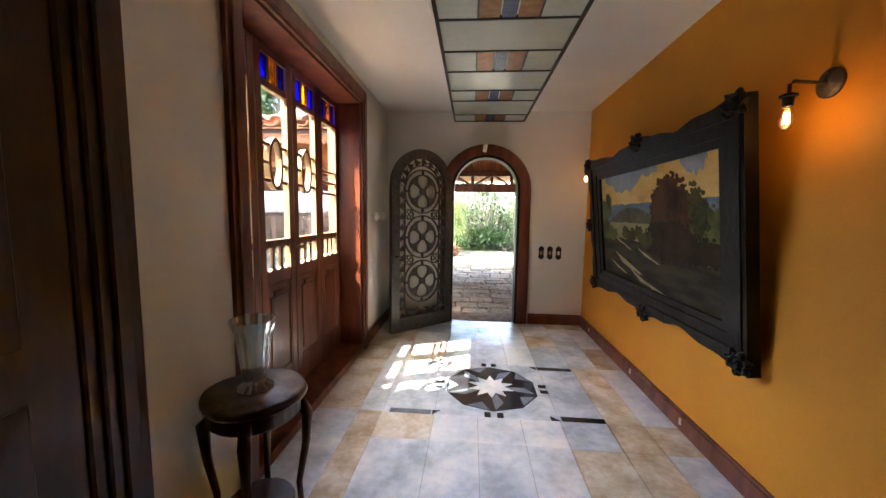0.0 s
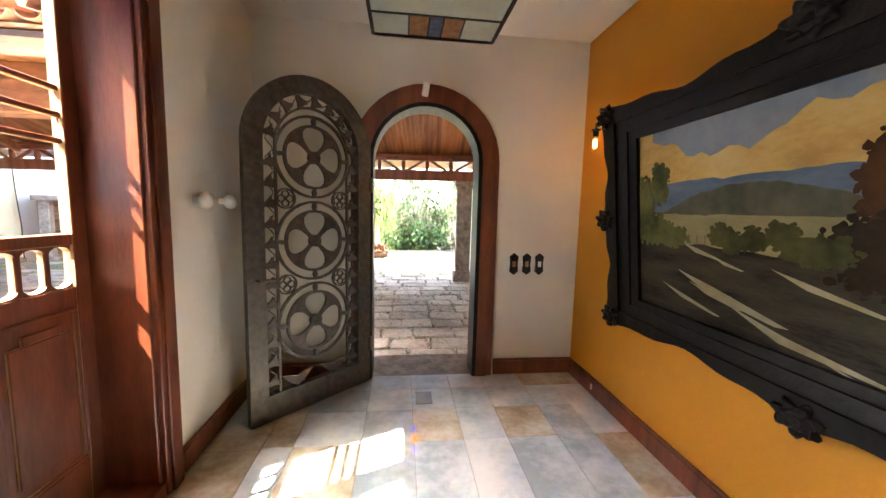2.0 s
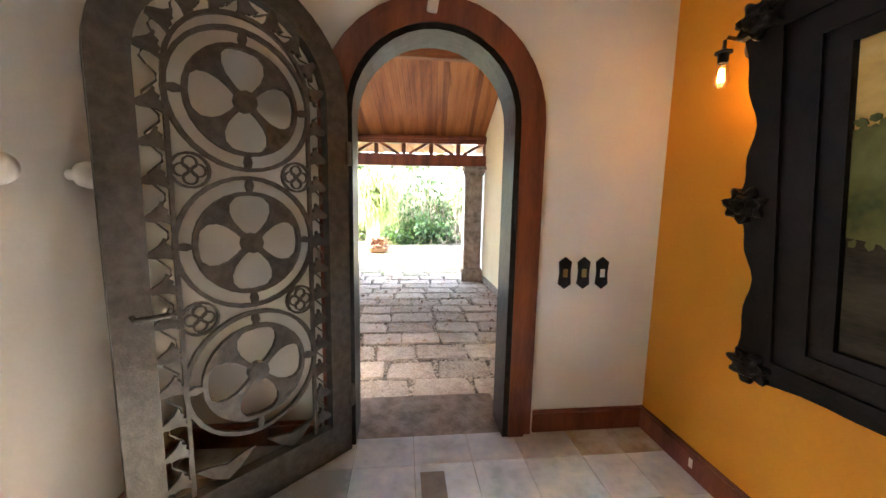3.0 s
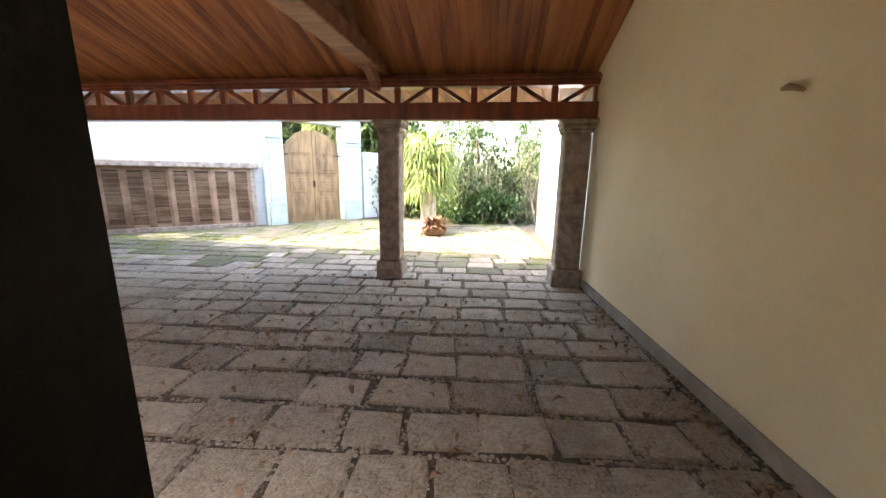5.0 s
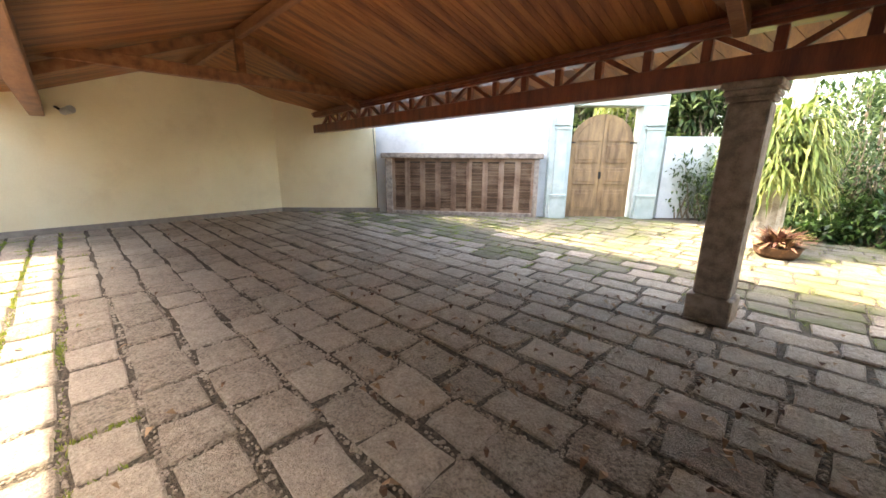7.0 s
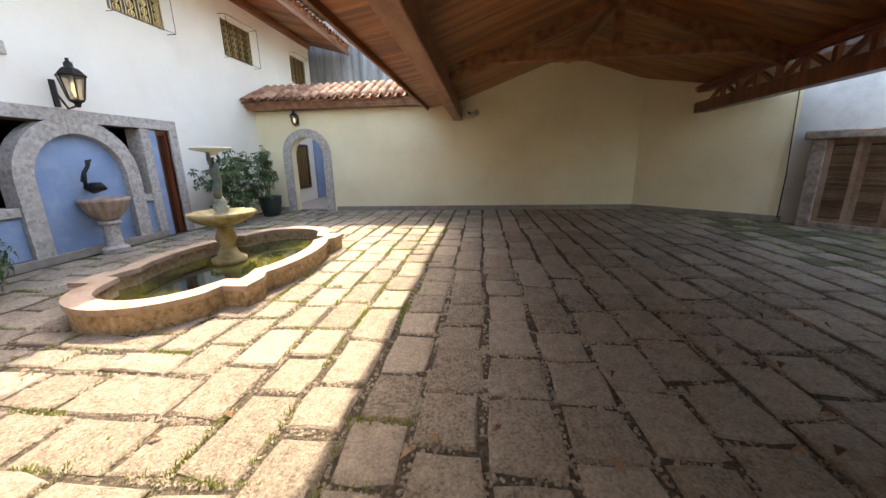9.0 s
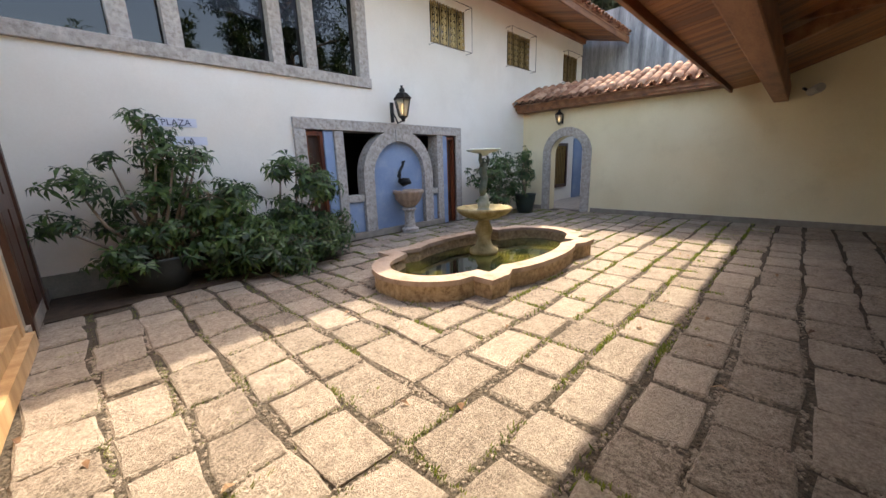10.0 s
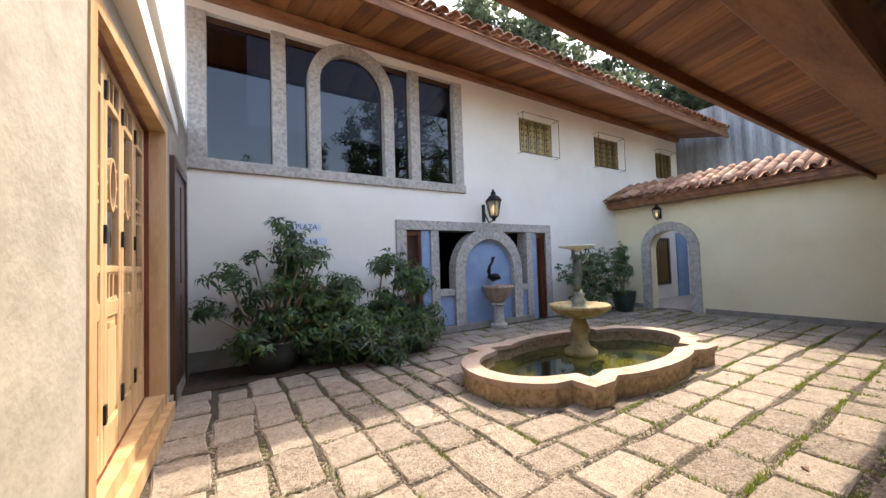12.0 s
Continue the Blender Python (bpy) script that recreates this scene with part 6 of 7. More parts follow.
    bm = B(); lathe(bm, [(0.12, 0.39), (0.26, 0.43), (0.38, 0.49), (0.42, 0.53), (0.44, 0.545), (0.45, 0.59), (0.42, 0.6), (0.38, 0.57), (0.24, 0.53), (0.08, 0.52)], m, 48, 12, 0.03)
    part("lower_bowl", bm, MOSSY, t, smooth=True)
    bm = B(); lathe(bm, [(0.12, 0.52), (0.12, 0.56), (0.085, 0.58), (0.1, 0.62), (0.105, 0.67), (0.075, 0.69), (0.09, 0.73), (0.06, 0.78), (0.05, 0.82)], m, 18)
    part("pedestal", bm, GREYGREEN, t, smooth=True)
    bm = B()
    tube(bm, [f + Vector(p) for p in ((0.02, 0, 0.8), (0.05, 0.02, 0.92), (-0.03, 0.0, 1.04), (0.03, 0.0, 1.16), (-0.01, 0, 1.28), (0.02, 0, 1.36))], [0.05, 0.062, 0.05, 0.066, 0.056, 0.04], 10)
    tube(bm, [f + Vector(p) for p in ((0.05, 0, 1.25), (0.11, 0.02, 1.33), (0.08, 0, 1.44))], [0.03, 0.03, 0.025], 7)
    tube(bm, [f + Vector(p) for p in ((-0.05, 0, 1.25), (-0.11, 0.02, 1.34), (-0.07, 0, 1.44))], [0.03, 0.03, 0.025], 7)
    part("figure", bm, VERDIGRIS, t, smooth=True)
    bm = B(); lathe(bm, [(0.06, 1.40), (0.09, 1.44), (0.25, 1.475), (0.275, 1.495), (0.265, 1.505), (0.08, 1.485)], m, 28)
    part("upper_dish", bm, PALEGREEN, t, smooth=True)


pool()


# ---- boundary court: louvred cupboard, gate, tree, hedge ----
def louvre_cupboard():
    s0, s1 = 1.08, 5.68
    d = -0.28
    t = thing("louvred_cupboard", LM @ Vector((s0, d, G)), "long weathered louvred cupboard under a mossy stone shelf", "cupboard")
    part("stone_shelf", boxes((s0 - 0.12, s1 + 0.1, d - 0.08, -0.0, 1.50, 1.66), m=LM, bevel=0.02), PILLAR, t)
    part("stone_post", boxes((s0 - 0.02, s0 + 0.2, d, 0.0, G, 1.5), m=LM, bevel=0.015), PILLAR, t)
    part("stone_post", boxes((s1 - 0.14, s1, d, 0.0, G, 1.5), m=LM, bevel=0.015), PILLAR, t)
    part("stone_kerb", boxes((s0 + 0.2, s1 - 0.14, d, 0.0, G, G + 0.12), m=LM, bevel=0.01), PILLAR, t)
    n = 9
    a0, w = s0 + 0.2, (s1 - 0.14 - s0 - 0.2) / n
    for i in range(n):
        a = a0 + i * w
        bm = boxes((a, a + 0.09, d + 0.03, d + 0.07, G + 0.12, 1.5), (a + w - 0.07, a + w, d + 0.03, d + 0.07, G + 0.12, 1.5), (a + 0.09, a + w - 0.07, d + 0.03, d + 0.07, G + 0.12, G + 0.2), (a + 0.09, a + w - 0.07, d + 0.03, d + 0.07, 1.4, 1.5), m=LM)
        p = part("louvre_door", bm, LOUVREWOOD, t)
        bm = B()
        for k in range(30):
            z = G + 0.21 + k * 0.046
            slab(bm, [(a + 0.09, -0.02), (a + w - 0.07, -0.02), (a + w - 0.07, 0.02), (a + 0.09, 0.02)], -0.004, 0.004, LM @ Matrix.Translation((0, d + 0.05, z)) @ pose(0, 0, 0, 28, 0, 0))
        part("slats", bm, LOUVREWOOD, p)
    # Near-black sheet paints the shade seen between the slats.
    part("shade_back", boxes((s0 + 0.2, s1 - 0.14, d + 0.1, d + 0.12, G + 0.12, 1.5), m=LM), ROOMSHADE, t)


louvre_cupboard()


def court_gate():
    t = thing("gate_portal", GM @ Vector((0.9, 0, G)), "pale green stone gate piers with lintel", "portal")
    for a, b in ((-0.62, -0.02), (1.92, 2.62)):
        part("pier", boxes((a, b, -0.12, 0.3, G, 2.95), m=GM, bevel=0.012), PALEGREEN, t)
        part("pier_panel", boxes((a + 0.14, b - 0.14, -0.18, -0.12, G + 0.1, 2.4), m=GM, bevel=0.01), PALEGREEN, t)
        part("pier_capital", boxes((a + 0.1, b - 0.1, -0.21, -0.12, 2.3, 2.36), (a + 0.08, b - 0.08, -0.23, -0.12, 2.42, 2.5), (a + 0.12, b - 0.12, -0.2, -0.12, 2.5, 2.62), m=GM, bevel=0.008), PALEGREEN, t)
        part("pier_foot", boxes((a + 0.08, b - 0.08, -0.2, -0.12, G, 0.42), (a + 0.07, b - 0.07, -0.22, -0.12, 0.42, 0.5), m=GM, bevel=0.008), PALEGREEN, t)
    part("lintel", boxes((-0.62, 2.62, -0.12, 0.3, 2.95, 3.25), m=GM, bevel=0.015), PALEGREEN, t)
    g = thing("wooden_gate", GM @ Vector((0.95, 0.1, G)), "closed weathered brown double gate with arched top", "gate")
    c, r = 0.95, 0.9
    for s in (-1, 1):
        bm = B()
        e = c + s * 0.006
        pts = [(e, G + 0.02)] + [(e, 2.75)] + [(c + s * r * math.sin(radians(q)), 1.95 + 0.8 * math.cos(radians(q))) for q in range(10, 91, 10)] + [(c + s * r, G + 0.02)]
        slab(bm, pts, 0.08, 0.13, GM)
        leaf = part("gate_leaf", bm, GATEWOOD, g)
        lo, hi = (c + s * 0.13, c + s * 0.78) if s > 0 else (c - 0.78, c - 0.13)
        for z0, z1 in ((0.0, 0.62), (0.78, 1.25), (1.4, 1.9)):
            part("gate_panel", boxes((lo, hi, 0.055, 0.08, z0, z1), (lo + 0.09, hi - 0.09, 0.04, 0.056, z0 + 0.09, z1 - 0.09), m=GM, bevel=0.008), GATEWOOD, leaf)
        bm = B()
        pts = [(c + s * 0.13, 2.02), (c + s * 0.13, 2.58)] + [(c + s * 0.74 * math.sin(radians(q)), 1.98 + 0.62 * math.cos(radians(q))) for q in range(20, 90, 10)] + [(c + s * 0.76, 2.02)]
        slab(bm, pts, 0.055, 0.08, GM)
        part("gate_panel", bm, GATEWOOD, leaf)
        part("hinge_strap", boxes((c + s * 0.9 - 0.11, c + s * 0.9 + 0.11, 0.05, 0.08, 1.95, 1.99), m=GM), BLACKIRON, leaf)
    part("gate_lock", boxes((c - 0.03, c + 0.03, 0.03, 0.08, 0.95, 1.15), m=GM), BLACKIRON, g)


court_gate()
bm = B()
tube(bm, [K1 + Vector((-0.05, -0.12, 2.6)), K1 + Vector((-0.02, -0.1, 1.6)), K1 + Vector((0.06, -0.12, 0.8)), K1 + Vector((0.05, -0.12, -0.1))], 0.012, 6)
part("cable_run", bm, BLACKIRON, thing("wall_cable", K1, "dark loose cable hanging down the wall corner", "cable"))


def tree_with_fern():
    p = Vector((-0.85, 16.1, 0))
    rnd = random.Random(21)
    t = thing("garden_tree", (p.x, p.y, G), "pale-trunked tree carrying a large staghorn fern", "tree")
    bm = B()
    tube(bm, [p + Vector((0, 0, G - 0.05)), p + Vector((0.02, 0, 0.1)), p + Vector((0.04, 0, 0.7)), p + Vector((0.0, 0, 1.6)), p + Vector((0.1, 0.1, 3.0)), p + Vector((0.0, 0.2, 4.6))], [0.3, 0.24, 0.2, 0.19, 0.17, 0.12], 12)
    for k in range(6):
        a = k * 1.05
        q = p + Vector((0.05, 0.1, 3.2 + 0.2 * k))
        tube(bm, [q, q + Vector((math.cos(a) * 0.7, math.sin(a) * 0.7, 0.7)), q + Vector((math.cos(a) * 1.5, math.sin(a) * 1.5, 1.2))], [0.08, 0.05, 0.02], 6)
    part("trunk", bm, material("pale_bark", [(0.28, 0.25, 0.20), (0.46, 0.43, 0.37), (0.58, 0.55, 0.5)], 0.9, scale=6, fine=40, bump=0.4), t)
    bm = B()
    for k in range(2600):
        d = rand_dir(rnd, -0.3)
        q = p + Vector((0, 0.2, 4.6)) + Vector((d.x * 2.0, d.y * 1.8, d.z * 1.2)) * rnd.uniform(0.3, 1)
        leaf_blade(bm, q, rand_dir(rnd), Vector((0, 0, 1)), rnd.uniform(0.12, 0.22), 0.08)
    part("crown", bm, LEAFFAR, t)["kind"] = "stuff"
    f = thing("staghorn_fern", (p.x, p.y, 1.3), "big yellow-green staghorn fern hanging on the trunk", "fern")
    bm = B()
    for k in range(640):
        a = rnd.uniform(0, 6.283)
        z = rnd.uniform(0.9, 2.3)
        d = Vector((math.cos(a), math.sin(a), rnd.uniform(-0.3, 0.7))).normalized()
        q = p + Vector((0, 0, z)) + d * rnd.uniform(0.1, 0.35)
        L = rnd.uniform(0.35, 0.75)
        e = q + d * L * 0.6 + Vector((0, 0, 0.05))
        w = rnd.uniform(0.05, 0.11)
        s = d.cross(Vector((0, 0, 1))).normalized() * w / 2
        v = [bm.verts.new(x) for x in (q + s * 0.6, q - s * 0.6, e - s * 1.6, e + s * 1.6)]
        bm.faces.new(v)
        for o in (-1, -0.3, 0.4, 1.1):
            tip = e + (d + s.normalized() * o * 0.7).normalized() * L * 0.5 - Vector((0, 0, rnd.uniform(0.25, 0.75) * L))
            leaf_blade(bm, e + s * o, (tip - e).normalized(), Vector((0, 0, 1)), (tip - e).length, w * 0.45)
    part("fronds", bm, LEAFLIGHT, f)["kind"] = "stuff"
    bm = B()
    for k in range(60):
        a = rnd.uniform(0, 6.283)
        d = Vector((math.cos(a), math.sin(a), rnd.uniform(0.0, 0.8))).normalized()
        leaf_blade(bm, p + Vector((0, 0, 1.9)) + d * 0.2, d, Vector((0, 0, 1)), rnd.uniform(0.25, 0.4), 0.2)
    part("shield_fronds", bm, DRYLEAF, f, "papery brown shield fronds")
    c = p + Vector((0.25, -0.85, 0))
    b = thing("potted_bromeliad", (c.x, c.y, G), "reddish bromeliad in a low basket planter", "plant")
    bm = B(); lathe(bm, [(0.24, G), (0.31, G + 0.06), (0.34, G + 0.17), (0.36, G + 0.2), (0.31, G + 0.2), (0.24, G + 0.15)], Matrix.Translation((c.x, c.y, 0)), 22)
    part("basket", bm, DRYLEAF, b)
    bm = B()
    for k in range(260):
        a = rnd.uniform(0, 6.283)
        d = Vector((math.cos(a), math.sin(a), rnd.uniform(0.1, 1.8))).normalized()
        leaf_blade(bm, Vector((c.x, c.y, G + 0.18)) + Vector((d.x, d.y, 0)) * rnd.uniform(0, 0.25), d, Vector((0, 0, 1)), rnd.uniform(0.25, 0.5), 0.055, 0.5)
    part("rosette_leaves", bm, REDLEAF, b)


tree_with_fern()


def court_tree():
    """A big spreading tree behind the boundary wall, whose crown shades the gate court."""
    rnd = random.Random(61)
    p = Vector((-11.7, 14.2, G))
    t = thing("shade_tree", p, "tall spreading tree behind the boundary wall", "tree")
    bm = B()
    tube(bm, [p, p + Vector((0.1, 0, 2.5)), p + Vector((-0.1, 0.1, 5)), p + Vector((0.1, 0, 7.5)), p + Vector((0.0, 0.1, 10.5))], [0.34, 0.27, 0.23, 0.18, 0.08], 10)
    part("trunk", bm, BARK, t)
    lv = B()
    for k in range(26):
        a = k * 2.4
        z = 4.6 + 6.2 * (k / 26)
        reach = rnd.uniform(2.2, 4.6) * (1.0 if k < 19 else 0.7)
        q = p + Vector((0, 0, z))
        e = q + Vector((math.cos(a) * reach, math.sin(a) * reach * 0.8, rnd.uniform(0.4, 1.8)))
        mid = q.lerp(e, 0.5) + Vector((rnd.uniform(-0.3, 0.3), rnd.uniform(-0.3, 0.3), 0.3))
        bm = B(); tube(bm, [q, mid, e], [0.09, 0.06, 0.02], 6)
        part("limb", bm, BARK, t)
        for g in range(13):
            f = rnd.uniform(0.35, 1.08)
            c = q.lerp(e, f) + rand_dir(rnd) * rnd.uniform(0.1, 0.9)
            r = rnd.uniform(0.25, 0.6)
            for n in range(52):
                d = rand_dir(rnd)
                leaf_blade(lv, c + Vector((d.x, d.y, d.z * 0.6)) * r * rnd.uniform(0.2, 1), (d + rand_dir(rnd)).normalized(), Vector((0, 0, 1)), rnd.uniform(0.13, 0.24), 0.085)
    part("crown", lv, LEAF, t)["kind"] = "stuff"


court_tree()


def hedge(name, boxes_, n, mat, label, seed, size=(0.12, 0.26)):
    """A loose bank of leaves: clumps at many depths with gaps, on thin branching stems."""
    rnd = random.Random(seed)
    for (x0, x1, y0, y1, z0, z1) in boxes_:
        t = thing(name, ((x0 + x1) / 2, (y0 + y1) / 2, z0), label, "shrubs")
        bm, st = B(), B()
        k = 0
        while k < n:
            cx, cy = rnd.uniform(x0, x1), rnd.uniform(y0, y1)
            top = z0 + (z1 - z0) * (0.55 + 0.45 * math.sin(cx * 1.7 + cy) * math.cos(cx * 0.6))
            cz = z0 + (top - z0) * rnd.random() ** 0.8
            r = rnd.uniform(0.2, 0.5)
            tube(st, [(cx, cy, z0), (cx + rnd.uniform(-0.3, 0.3), cy, (z0 + cz) / 2), (cx, cy, cz)], [0.025, 0.018, 0.006], 4)
            for q in range(40):
                d = rand_dir(rnd)
                leaf_blade(bm, Vector((cx, cy, cz)) + d * r * rnd.uniform(0.3, 1), (d + rand_dir(rnd) * 0.8).normalized(), Vector((0, 0, 1)), rnd.uniform(*size), size[0] * 0.5)
            k += 40
        part("stems", st, BARK, t)["kind"] = "stuff"
        part("leaves", bm, mat, t)["kind"] = "stuff"


hedge("garden_shrubs", [(-0.9, 2.3, 18.2, 20.5, G, 3.6), (-3.2, -0.9, 19.0, 21.0, G, 3.4), (2.3, 6.0, 17.6, 21.0, G, 5.5)], 9000, LEAFFAR, "tangled sunlit green garden shrubs", 31)
hedge("low_fern_bank", [(-0.4, 1.9, 17.6, 18.3, G, 0.9)], 3200, LEAF, "low bank of fern fronds under the shrubs", 33, (0.15, 0.3))
hedge("tall_trees", [(-8, 10, 23, 28, G, 9.5)], 16000, LEAFFAR, "tall dark trees beyond the garden", 35, (0.25, 0.5))
hedge("gate_greenery", [(-6.8, -3.4, 19.5, 21.0, 0.5, 4.6)], 3600, LEAFLIGHT, "broad-leaved greenery beyond the gate", 37, (0.2, 0.45))
hedge("hill_trees", [(-34, -14, -13, -8.0, 5.0, 21), (-26, -18, -7, 6, 4.0, 12)], 80000, HAZYLEAF, "wooded hillside above the retaining wall", 41, (0.4, 0.75))
hedge("street_trees", [(-12, -2, 21.5, 24, 2.0, 7.0), (-9.6, -7.2, 21.5, 24, G, 12.5), (-5.2, -3.4, 21.5, 24, G, 10.8), (-14.5, -10.5, 20.5, 23.5, G, 17), (-20.5, -17, 20.5, 23.5, G, 15.5), (-27, -23, 20.5, 23.5, G, 14)], 9000, LEAFFAR, "trees over the street wall", 43, (0.3, 0.5))
structure("ground_hill", boxes((-60, -17.5, -40, -5.9, G - 0.3, 3.2), (-17.6, 0, -40, -9.5, G - 0.3, 3.0)), SOIL, "earth slope of the hillside", "ground")

# beyond the small arch: a lit passage with a second grille window
structure("wall_passage", boxes((-17.0, -16.8, FY, 5.5, G, 2.9), (-16.8, FARX - 0.3, 2.9, 3.1, G, 2.9), (-17.0, -16.35, FY - 0.3, FY, G, 2.9)), WHITE, "white wall of the passage behind the arch", "wall")
structure("floor_passage", boxes((-16.8, FARX - 0.3, FY, 2.9, G - 0.016, G + 0.02)), GRANITE, "pale stone floor of the passage", "floor")
t = thing("window_passage", (-14.85, FY, 0.4), "narrow brown grilled window in the passage wall", "window")
for k in range(6):
    part("grille_bar", boxes((-15.2 + 0.13 * k, -15.15 + 0.13 * k, FY + 0.03, FY + 0.06, 0.42, 1.8), bevel=0.004), BRASS, t)
for x0, x1, z0, z1 in ((-15.38, -15.26, 0.3, 1.9), (-14.46, -14.34, 0.3, 1.9), (-15.26, -14.46, 0.3, 0.42), (-15.26, -14.46, 1.8, 1.9)):
    part("window_frame", boxes((x0, x1, FY, FY + 0.07, z0, z1), bevel=0.006), DARKWOOD, t)
# Opaque near-black sheet: shade behind the grille, painted as colour.
part("dark_pane", boxes((-15.26, -14.46, FY + 0.002, FY + 0.012, 0.42, 1.8)), ROOMSHADE, t)
t = thing("blue_door", (-16.2, FY, G), "blue painted passage door seen through the arch", "door")
part("leaf", boxes((-16.7, -15.95, FY, FY + 0.05, G + 0.02, 2.1), bevel=0.006), BLUEWALL, t)
t = thing("outer_dark_door", (EX - 0.02, 1.2, G), "dark brown panelled door in the shaded wall", "door")
for y0, y1, z0, z1 in ((0.72, 0.82, G, 2.6), (1.72, 1.82, G, 2.6), (0.82, 1.72, 2.5, 2.6)):
    part("frame", askew(B(), y0, y1, z0, z1, 0.05, 0.06), DARKWOOD, t)
part("leaf", askew(B(), 0.82, 1.72, G + 0.02, 2.5, 0.025, 0.03), DARKWOOD, t)
for y0, y1 in ((0.93, 1.22), (1.32, 1.61)):
    for z0, z1 in ((0.0, 1.0), (1.15, 2.35)):
        part("raised_panel", askew(B(), y0, y1, z0, z1, 0.037, 0.02), DARKWOOD, t)

t = thing("security_camera", (FARX + 0.1, 6.55, 2.45), "grey-white bullet security camera under the beam", "camera")
bm = B(); lathe(bm, [(0.06, 0), (0.075, 0.03), (0.075, 0.2), (0.085, 0.22), (0.08, 0.28)], pose(FARX + 0.12, 6.7, 2.42, 0, 80, 30), 14)
part("body", bm, material("camera_shell", [(0.35, 0.34, 0.32), (0.45, 0.44, 0.42)], 0.4), t)
bm = B(); tube(bm, [(FARX, 6.6, 2.52), (FARX + 0.12, 6.62, 2.5), (FARX + 0.16, 6.68, 2.44)], 0.025, 7)
part("bracket", bm, BLACKIRON, t)

t = thing("wall_hook", (CX, 7.8, 1.95), "small dark hook stuck on the cream wall", "hook")
bm = B(); tube(bm, [(CX, 7.9, 1.97), (CX - 0.05, 7.8, 1.96), (CX - 0.07, 7.68, 1.92)], [0.012, 0.02, 0.012], 7)
part("shank", bm, DRYLEAF, t)

# ---- paving ----
GROUND = bpy.data.objects["ground"]


def paved(x, y):
    if y < 5.75 and x > outer_x(y) - 0.08:
        return False
    if 5.7 < y < 11.0 and x > CX - 0.03:
        return False
    if y >= 11.0 and x > 2.0:
        return False
    if x < FARX - 0.1 and y < 11.2:
        return False
    if y < 0.35 or y > 18.2:
        return False
    if y < 1.35 and x > -4.95:
        return False
    d = (K1 - K0)
    if (x - K0.x) * d.y - (y - K0.y) * d.x < -0.1 and y > 11:
        return False
    d = (L1 - L0)
    if (x - L0.x) * d.y - (y - L0.y) * d.x < 0.0 and y > 11.5 and x < -5.8:
        return False
    if -5.8 <= x < -1.5 and y > 16.85 + (x + 5.4) * 0.95 + 0.3:
        return False
    return True


def stone(bm, quad, wide, rnd, o=(0.0, 0.0, 0.0)):
    """A hewn paving block on four plan corners. The course sides (first and third) keep a wide joint."""
    q = [Vector((x, y, 0)) for x, y in quad]
    mid = sum(q, Vector()) / 4
    cs = []
    gap = [wide + rnd.uniform(-0.008, 0.006), rnd.uniform(0.007, 0.016), wide + rnd.uniform(-0.008, 0.006), rnd.uniform(0.007, 0.016)]
    for k in range(4):
        a, b, c = q[k - 1], q[k], q[(k + 1) % 4]
        e, f = (b - a).normalized(), (c - b).normalized()
        p = b + Vector((-f.y, f.x, 0)) * gap[k] + Vector((-e.y, e.x, 0)) * gap[k - 1]
        cs.append(p + Vector((rnd.uniform(-0.026, 0.026), rnd.uniform(-0.02, 0.02), 0)))
    ring_ = []
    for k in range(4):
        a, b = cs[k], cs[(k + 1) % 4]
        inward = (mid - (a + b) / 2).normalized()
        ring_ += [a + (mid - a) * 0.035, a.lerp(b, rnd.uniform(0.3, 0.7)) + inward * rnd.uniform(-0.018, 0.018)]
    tx, ty, h = rnd.uniform(-0.012, 0.012), rnd.uniform(-0.012, 0.012), rnd.uniform(-0.006, 0.007)
    rows = []
    for inset, z in ((0.0, -0.045), (0.004, -0.012), (0.022, 0.0)):
        row = []
        for p in ring_:
            d = mid - p
            p = p + d.normalized() * inset
            up = 0 if z < -0.04 else h + tx * (p.x - mid.x) * 2 + ty * (p.y - mid.y) * 2 + rnd.uniform(-0.004, 0.003)
            row.append(bm.verts.new((p.x - o[0], p.y - o[1], G + z + up - o[2])))
        rows.append(row)
    for a, b in zip(rows, rows[1:]):
        for k in range(8):
            j = (k + 1) % 8
            bm.faces.new((a[k], a[j], b[j], b[k]))
    c = bm.verts.new((mid.x - o[0], mid.y - o[1], G + h + 0.004 - o[2]))
    for k in range(8):
        bm.faces.new((rows[2][k], rows[2][(k + 1) % 8], c))


def mitre_y(x):
    """Courses along the carport meet the courses along the hall on this slanting line."""
    return min(6.2, 6.2 + 0.82 * (x + 2.1))


def pebble(bm, p, s, rnd):
    """A low eight-sided pebble."""
    a0 = rnd.uniform(0, 6.28)
    low = [bm.verts.new(p + Vector((s * 1.2 * math.cos(a0 + k * 1.047), s * math.sin(a0 + k * 1.047), 0))) for k in range(6)]
    high = [bm.verts.new(p + Vector((s * 0.7 * math.cos(a0 + k * 1.047), s * 0.6 * math.sin(a0 + k * 1.047), s * 0.75))) for k in range(6)]
    for k in range(6):
        j = (k + 1) % 6
        bm.faces.new((low[k], low[j], high[j], high[k]))
    bm.faces.new(high)


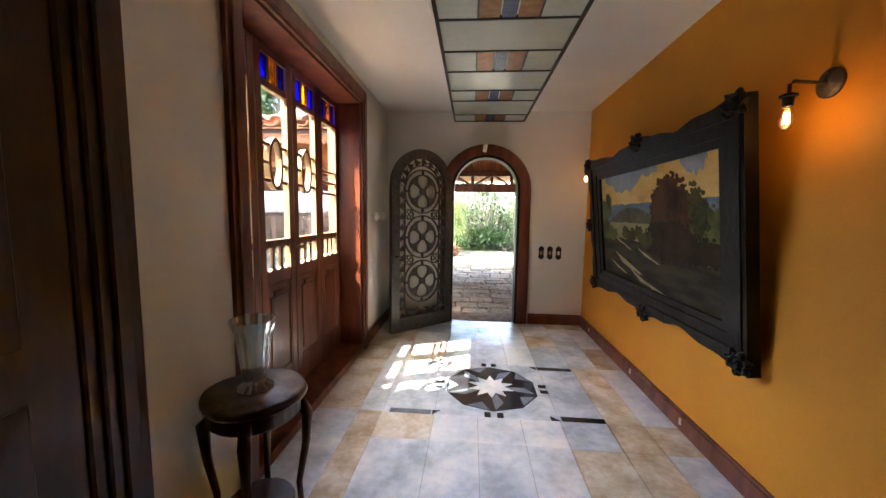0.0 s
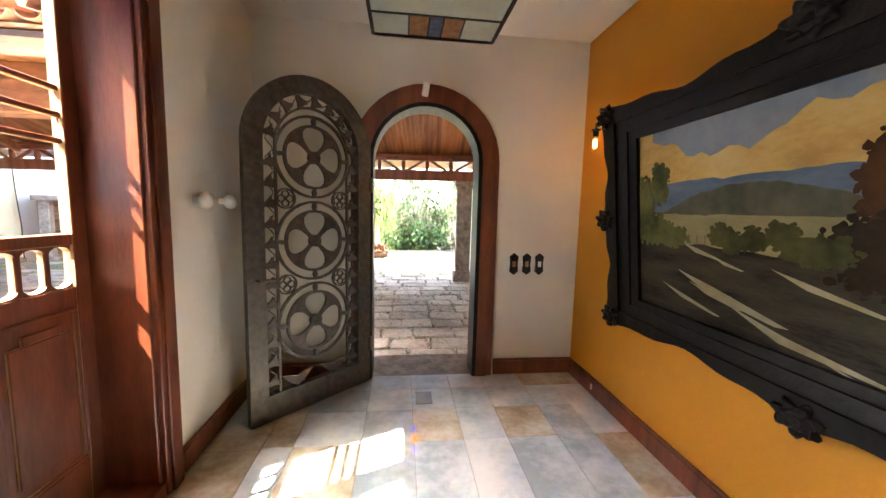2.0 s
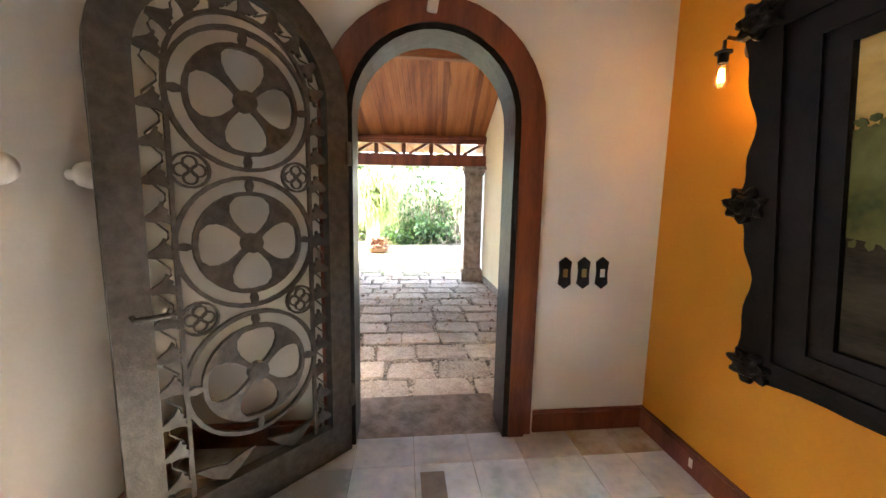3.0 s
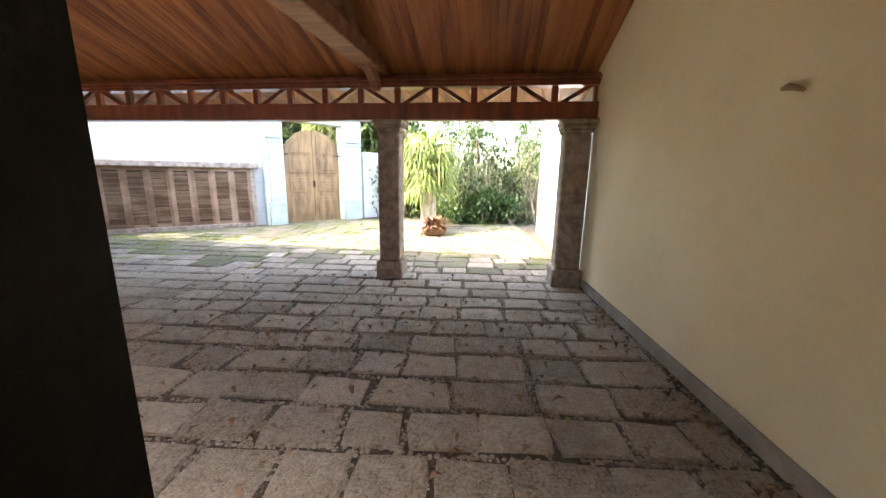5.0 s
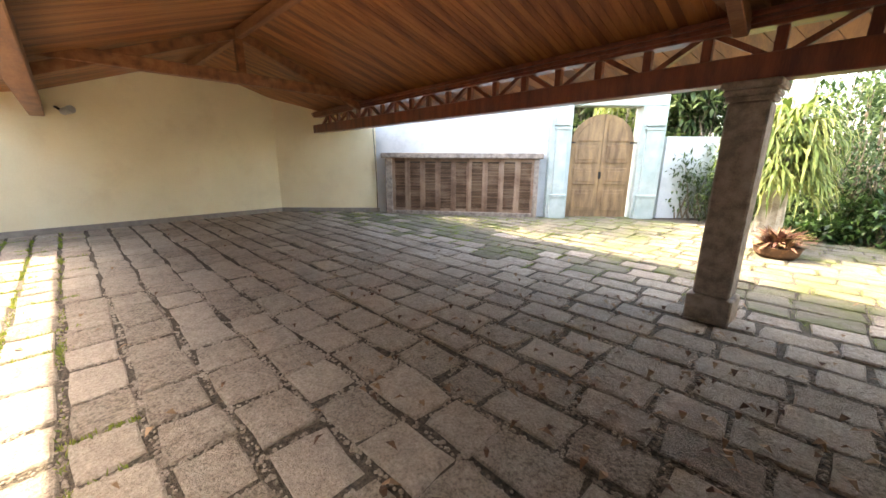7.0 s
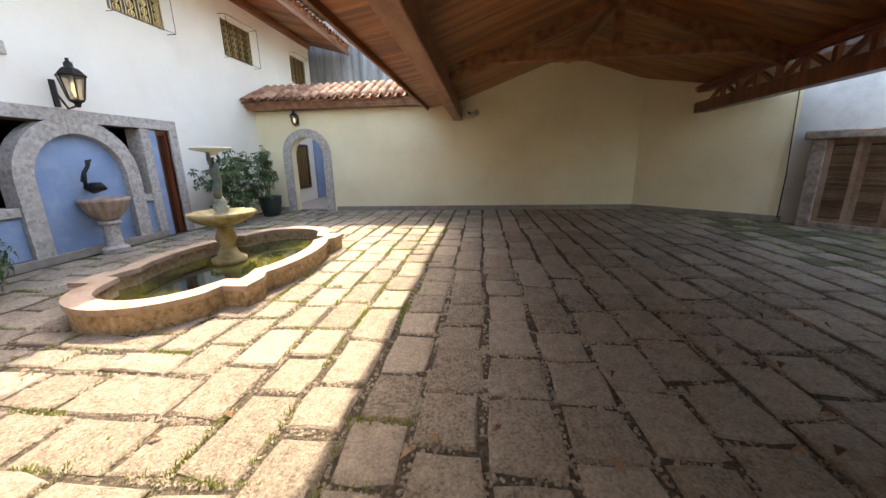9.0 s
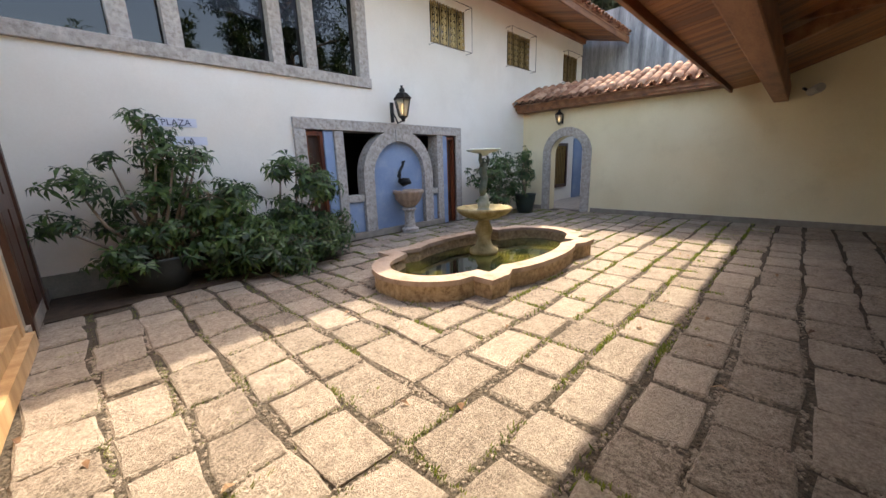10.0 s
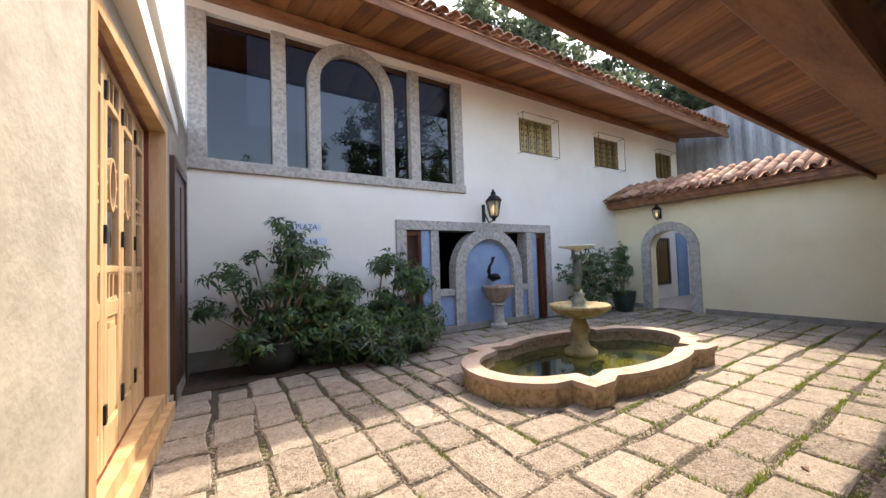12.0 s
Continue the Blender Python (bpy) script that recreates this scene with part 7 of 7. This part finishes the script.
def paving():
    rnd = random.Random(7)
    far, moss = B(), B()
    joints = []
    laid = []
    # courses along x
    xs = [-1.44, -1.85, -2.21, -2.58, -2.98, -3.38, -3.8, -4.1, -4.4]
    ys = [6.2]
    while ys[0] > 0.6:
        ys.insert(0, ys[0] - rnd.uniform(0.37, 0.43))
    while ys[-1] < 18.2:
        ys.append(ys[-1] + rnd.uniform(0.38, 0.425))
    for y0, y1 in zip(ys, ys[1:]):
        x = -13.0 + rnd.uniform(0, 0.5)
        cy = (y0 + y1) / 2
        while x < 2.3:
            x1 = x + rnd.uniform(0.42, 0.66)
            stop = CX - 0.03 if 5.7 < cy < 11.2 else (2.0 if cy > 11.2 else 99)
            if x1 > stop - 0.18:
                x1 = stop
            lo = hi = x1
            if y1 < 6.3:
                lim = next((b for b, a in zip(xs, xs[1:]) if cy > mitre_y((a + b) / 2)), xs[-1])
                if x >= lim - 0.06:
                    break
                if x1 > lim - 0.2:
                    lo = hi = x1 = lim
            if paved((x + min(lo, hi)) / 2, cy) and min(lo, hi) - x > 0.1:
                laid.append(([(x, y0), (lo, y0), (hi, y1), (x, y1)], True))
                joints.append((x1, y0, y1))
                joints.append((x, x1, y0, None))
            x = x1
            if x >= stop:
                break
    # courses along y, beside the hall
    for xb, xa in zip(xs, xs[1:]):
        y = 1.36 + rnd.uniform(-0.3, 0.0)
        while True:
            y1 = y + rnd.uniform(0.4, 0.62)
            top = next(v for v, w in zip(ys, ys[1:]) if (v + w) / 2 > mitre_y((xa + xb) / 2) or v > 6.19)
            a = b = y1
            last = y1 > top - 0.2
            if last:
                a = b = top
            if min(a, b) - y > 0.08 and paved((xa + xb) / 2, (y + min(a, b)) / 2):
                laid.append(([(xa, y), (xb, y), (xb, b), (xa, a)], False))
                joints.append((xa, y, min(a, b)))
                joints.append((xa, xb, y, None))
            if last:
                break
            y = y1
    def warp(p):
        """Hand-laid courses wander a little."""
        return (p[0] + 0.03 * noise.noise(Vector((p[0] * 0.9, p[1] * 0.9, 1.0))), p[1] + 0.03 * noise.noise(Vector((p[0] * 0.8, p[1] * 0.8, 9.0))))
    near = 0
    for quad, along in laid:
        quad = [warp(p) for p in quad]
        cx, cy = sum(p[0] for p in quad) / 4, sum(p[1] for p in quad) / 4
        q = quad if along else quad[1:] + quad[:1]
        if -4.8 < cx < 1.9 and 3.6 < cy < 9.4 and near < 300:
            bm = B(); stone(bm, q, 0.021, rnd, (cx, cy, G))
            bmesh.ops.recalc_face_normals(bm, faces=bm.faces)
            me = bpy.data.meshes.new("paving_stone")
            bm.to_mesh(me); bm.free()
            me.materials.append(COBBLE)
            ob = new("paving_stone", me)
            ob.location = (cx, cy, G)
            ob.parent = GROUND
            near += 1
        else:
            stone(moss if rnd.random() < (cy - 11.2) / 2.2 else far, q, 0.021, rnd)
    ob = part("paving_field", far, COBBLE, GROUND)
    ob["kind"] = "stuff"
    part("mossy_paving_field", moss, MOSSPAVE, GROUND, "yellow-green mossy paving of the sunlit garden end")["kind"] = "stuff"
    # grass in the sunlit joints, dead leaves and pebbles
    gr, pb, lf = B(), B(), B()
    for j in joints:
        if len(j) == 4:
            px, py = rnd.uniform(j[0], j[1]), j[2] + rnd.uniform(-0.012, 0.012)
        else:
            px, py = j[0] + rnd.uniform(-0.012, 0.012), rnd.uniform(j[1], j[2])
        sunny = (py < 6.4 and px < -1.6) or py > 11.5
        if sunny and rnd.random() < 0.85 and noise.noise(Vector((px * 0.9, py * 0.9, 3))) > -0.32:
            for k in range(rnd.choice((8, 18, 30, 50, 85))):
                q = Vector((px + rnd.uniform(-0.24, 0.24) * (len(j) == 4) + rnd.uniform(-0.02, 0.02), py + rnd.uniform(-0.2, 0.2) * (len(j) == 3) + rnd.uniform(-0.02, 0.02), G - 0.02))
                leaf_blade(gr, q, (Vector((rnd.uniform(-0.6, 0.6), rnd.uniform(-0.6, 0.6), 1))).normalized(), Vector((1, 0, 0)), rnd.uniform(0.02, 0.06), 0.008)
        for k in range(34 if -7 < px < 2 and 2.5 < py < 10.5 else 0):
            q = Vector((px + rnd.uniform(-0.28, 0.28) * (len(j) == 4) + rnd.uniform(-0.022, 0.022), py + rnd.uniform(-0.22, 0.22) * (len(j) == 3) + rnd.uniform(-0.02, 0.02), G - 0.018))
            s = rnd.uniform(0.007, 0.017)
            pebble(pb, q, s, rnd)
    for k in range(640):
        px, py = rnd.gauss(-1.0, 1.7), rnd.gauss(9.4, 1.1)
        if rnd.random() < 0.35:
            px, py = rnd.uniform(-12, 1.8), rnd.uniform(1.5, 16)
        if k > 590:
            px, py = CX - 0.1 - abs(rnd.gauss(0, 0.1)), rnd.uniform(6.5, 10)
        if not paved(px, py):
            continue
        a = rnd.uniform(0, 6.283)
        leaf_blade(lf, Vector((px, py, G + 0.012)), Vector((math.cos(a), math.sin(a), rnd.uniform(-0.05, 0.25))).normalized(), Vector((0, 0, 1)), rnd.uniform(0.06, 0.14), rnd.uniform(0.025, 0.055), 0.7)
    for nm, bm, mt, lb in (("joint_grass", gr, GRASS, "short grass tufts growing in the paving joints"), ("joint_pebbles", pb, COBBLE, "small pebbles in the paving joints"), ("leaf_litter", lf, DRYLEAF, "scattered dry brown leaves on the paving")):
        ob = mesh_object(nm, bm, mt)
        tagged(ob, lb, nm.split("_")[1], kind="stuff")


paving()
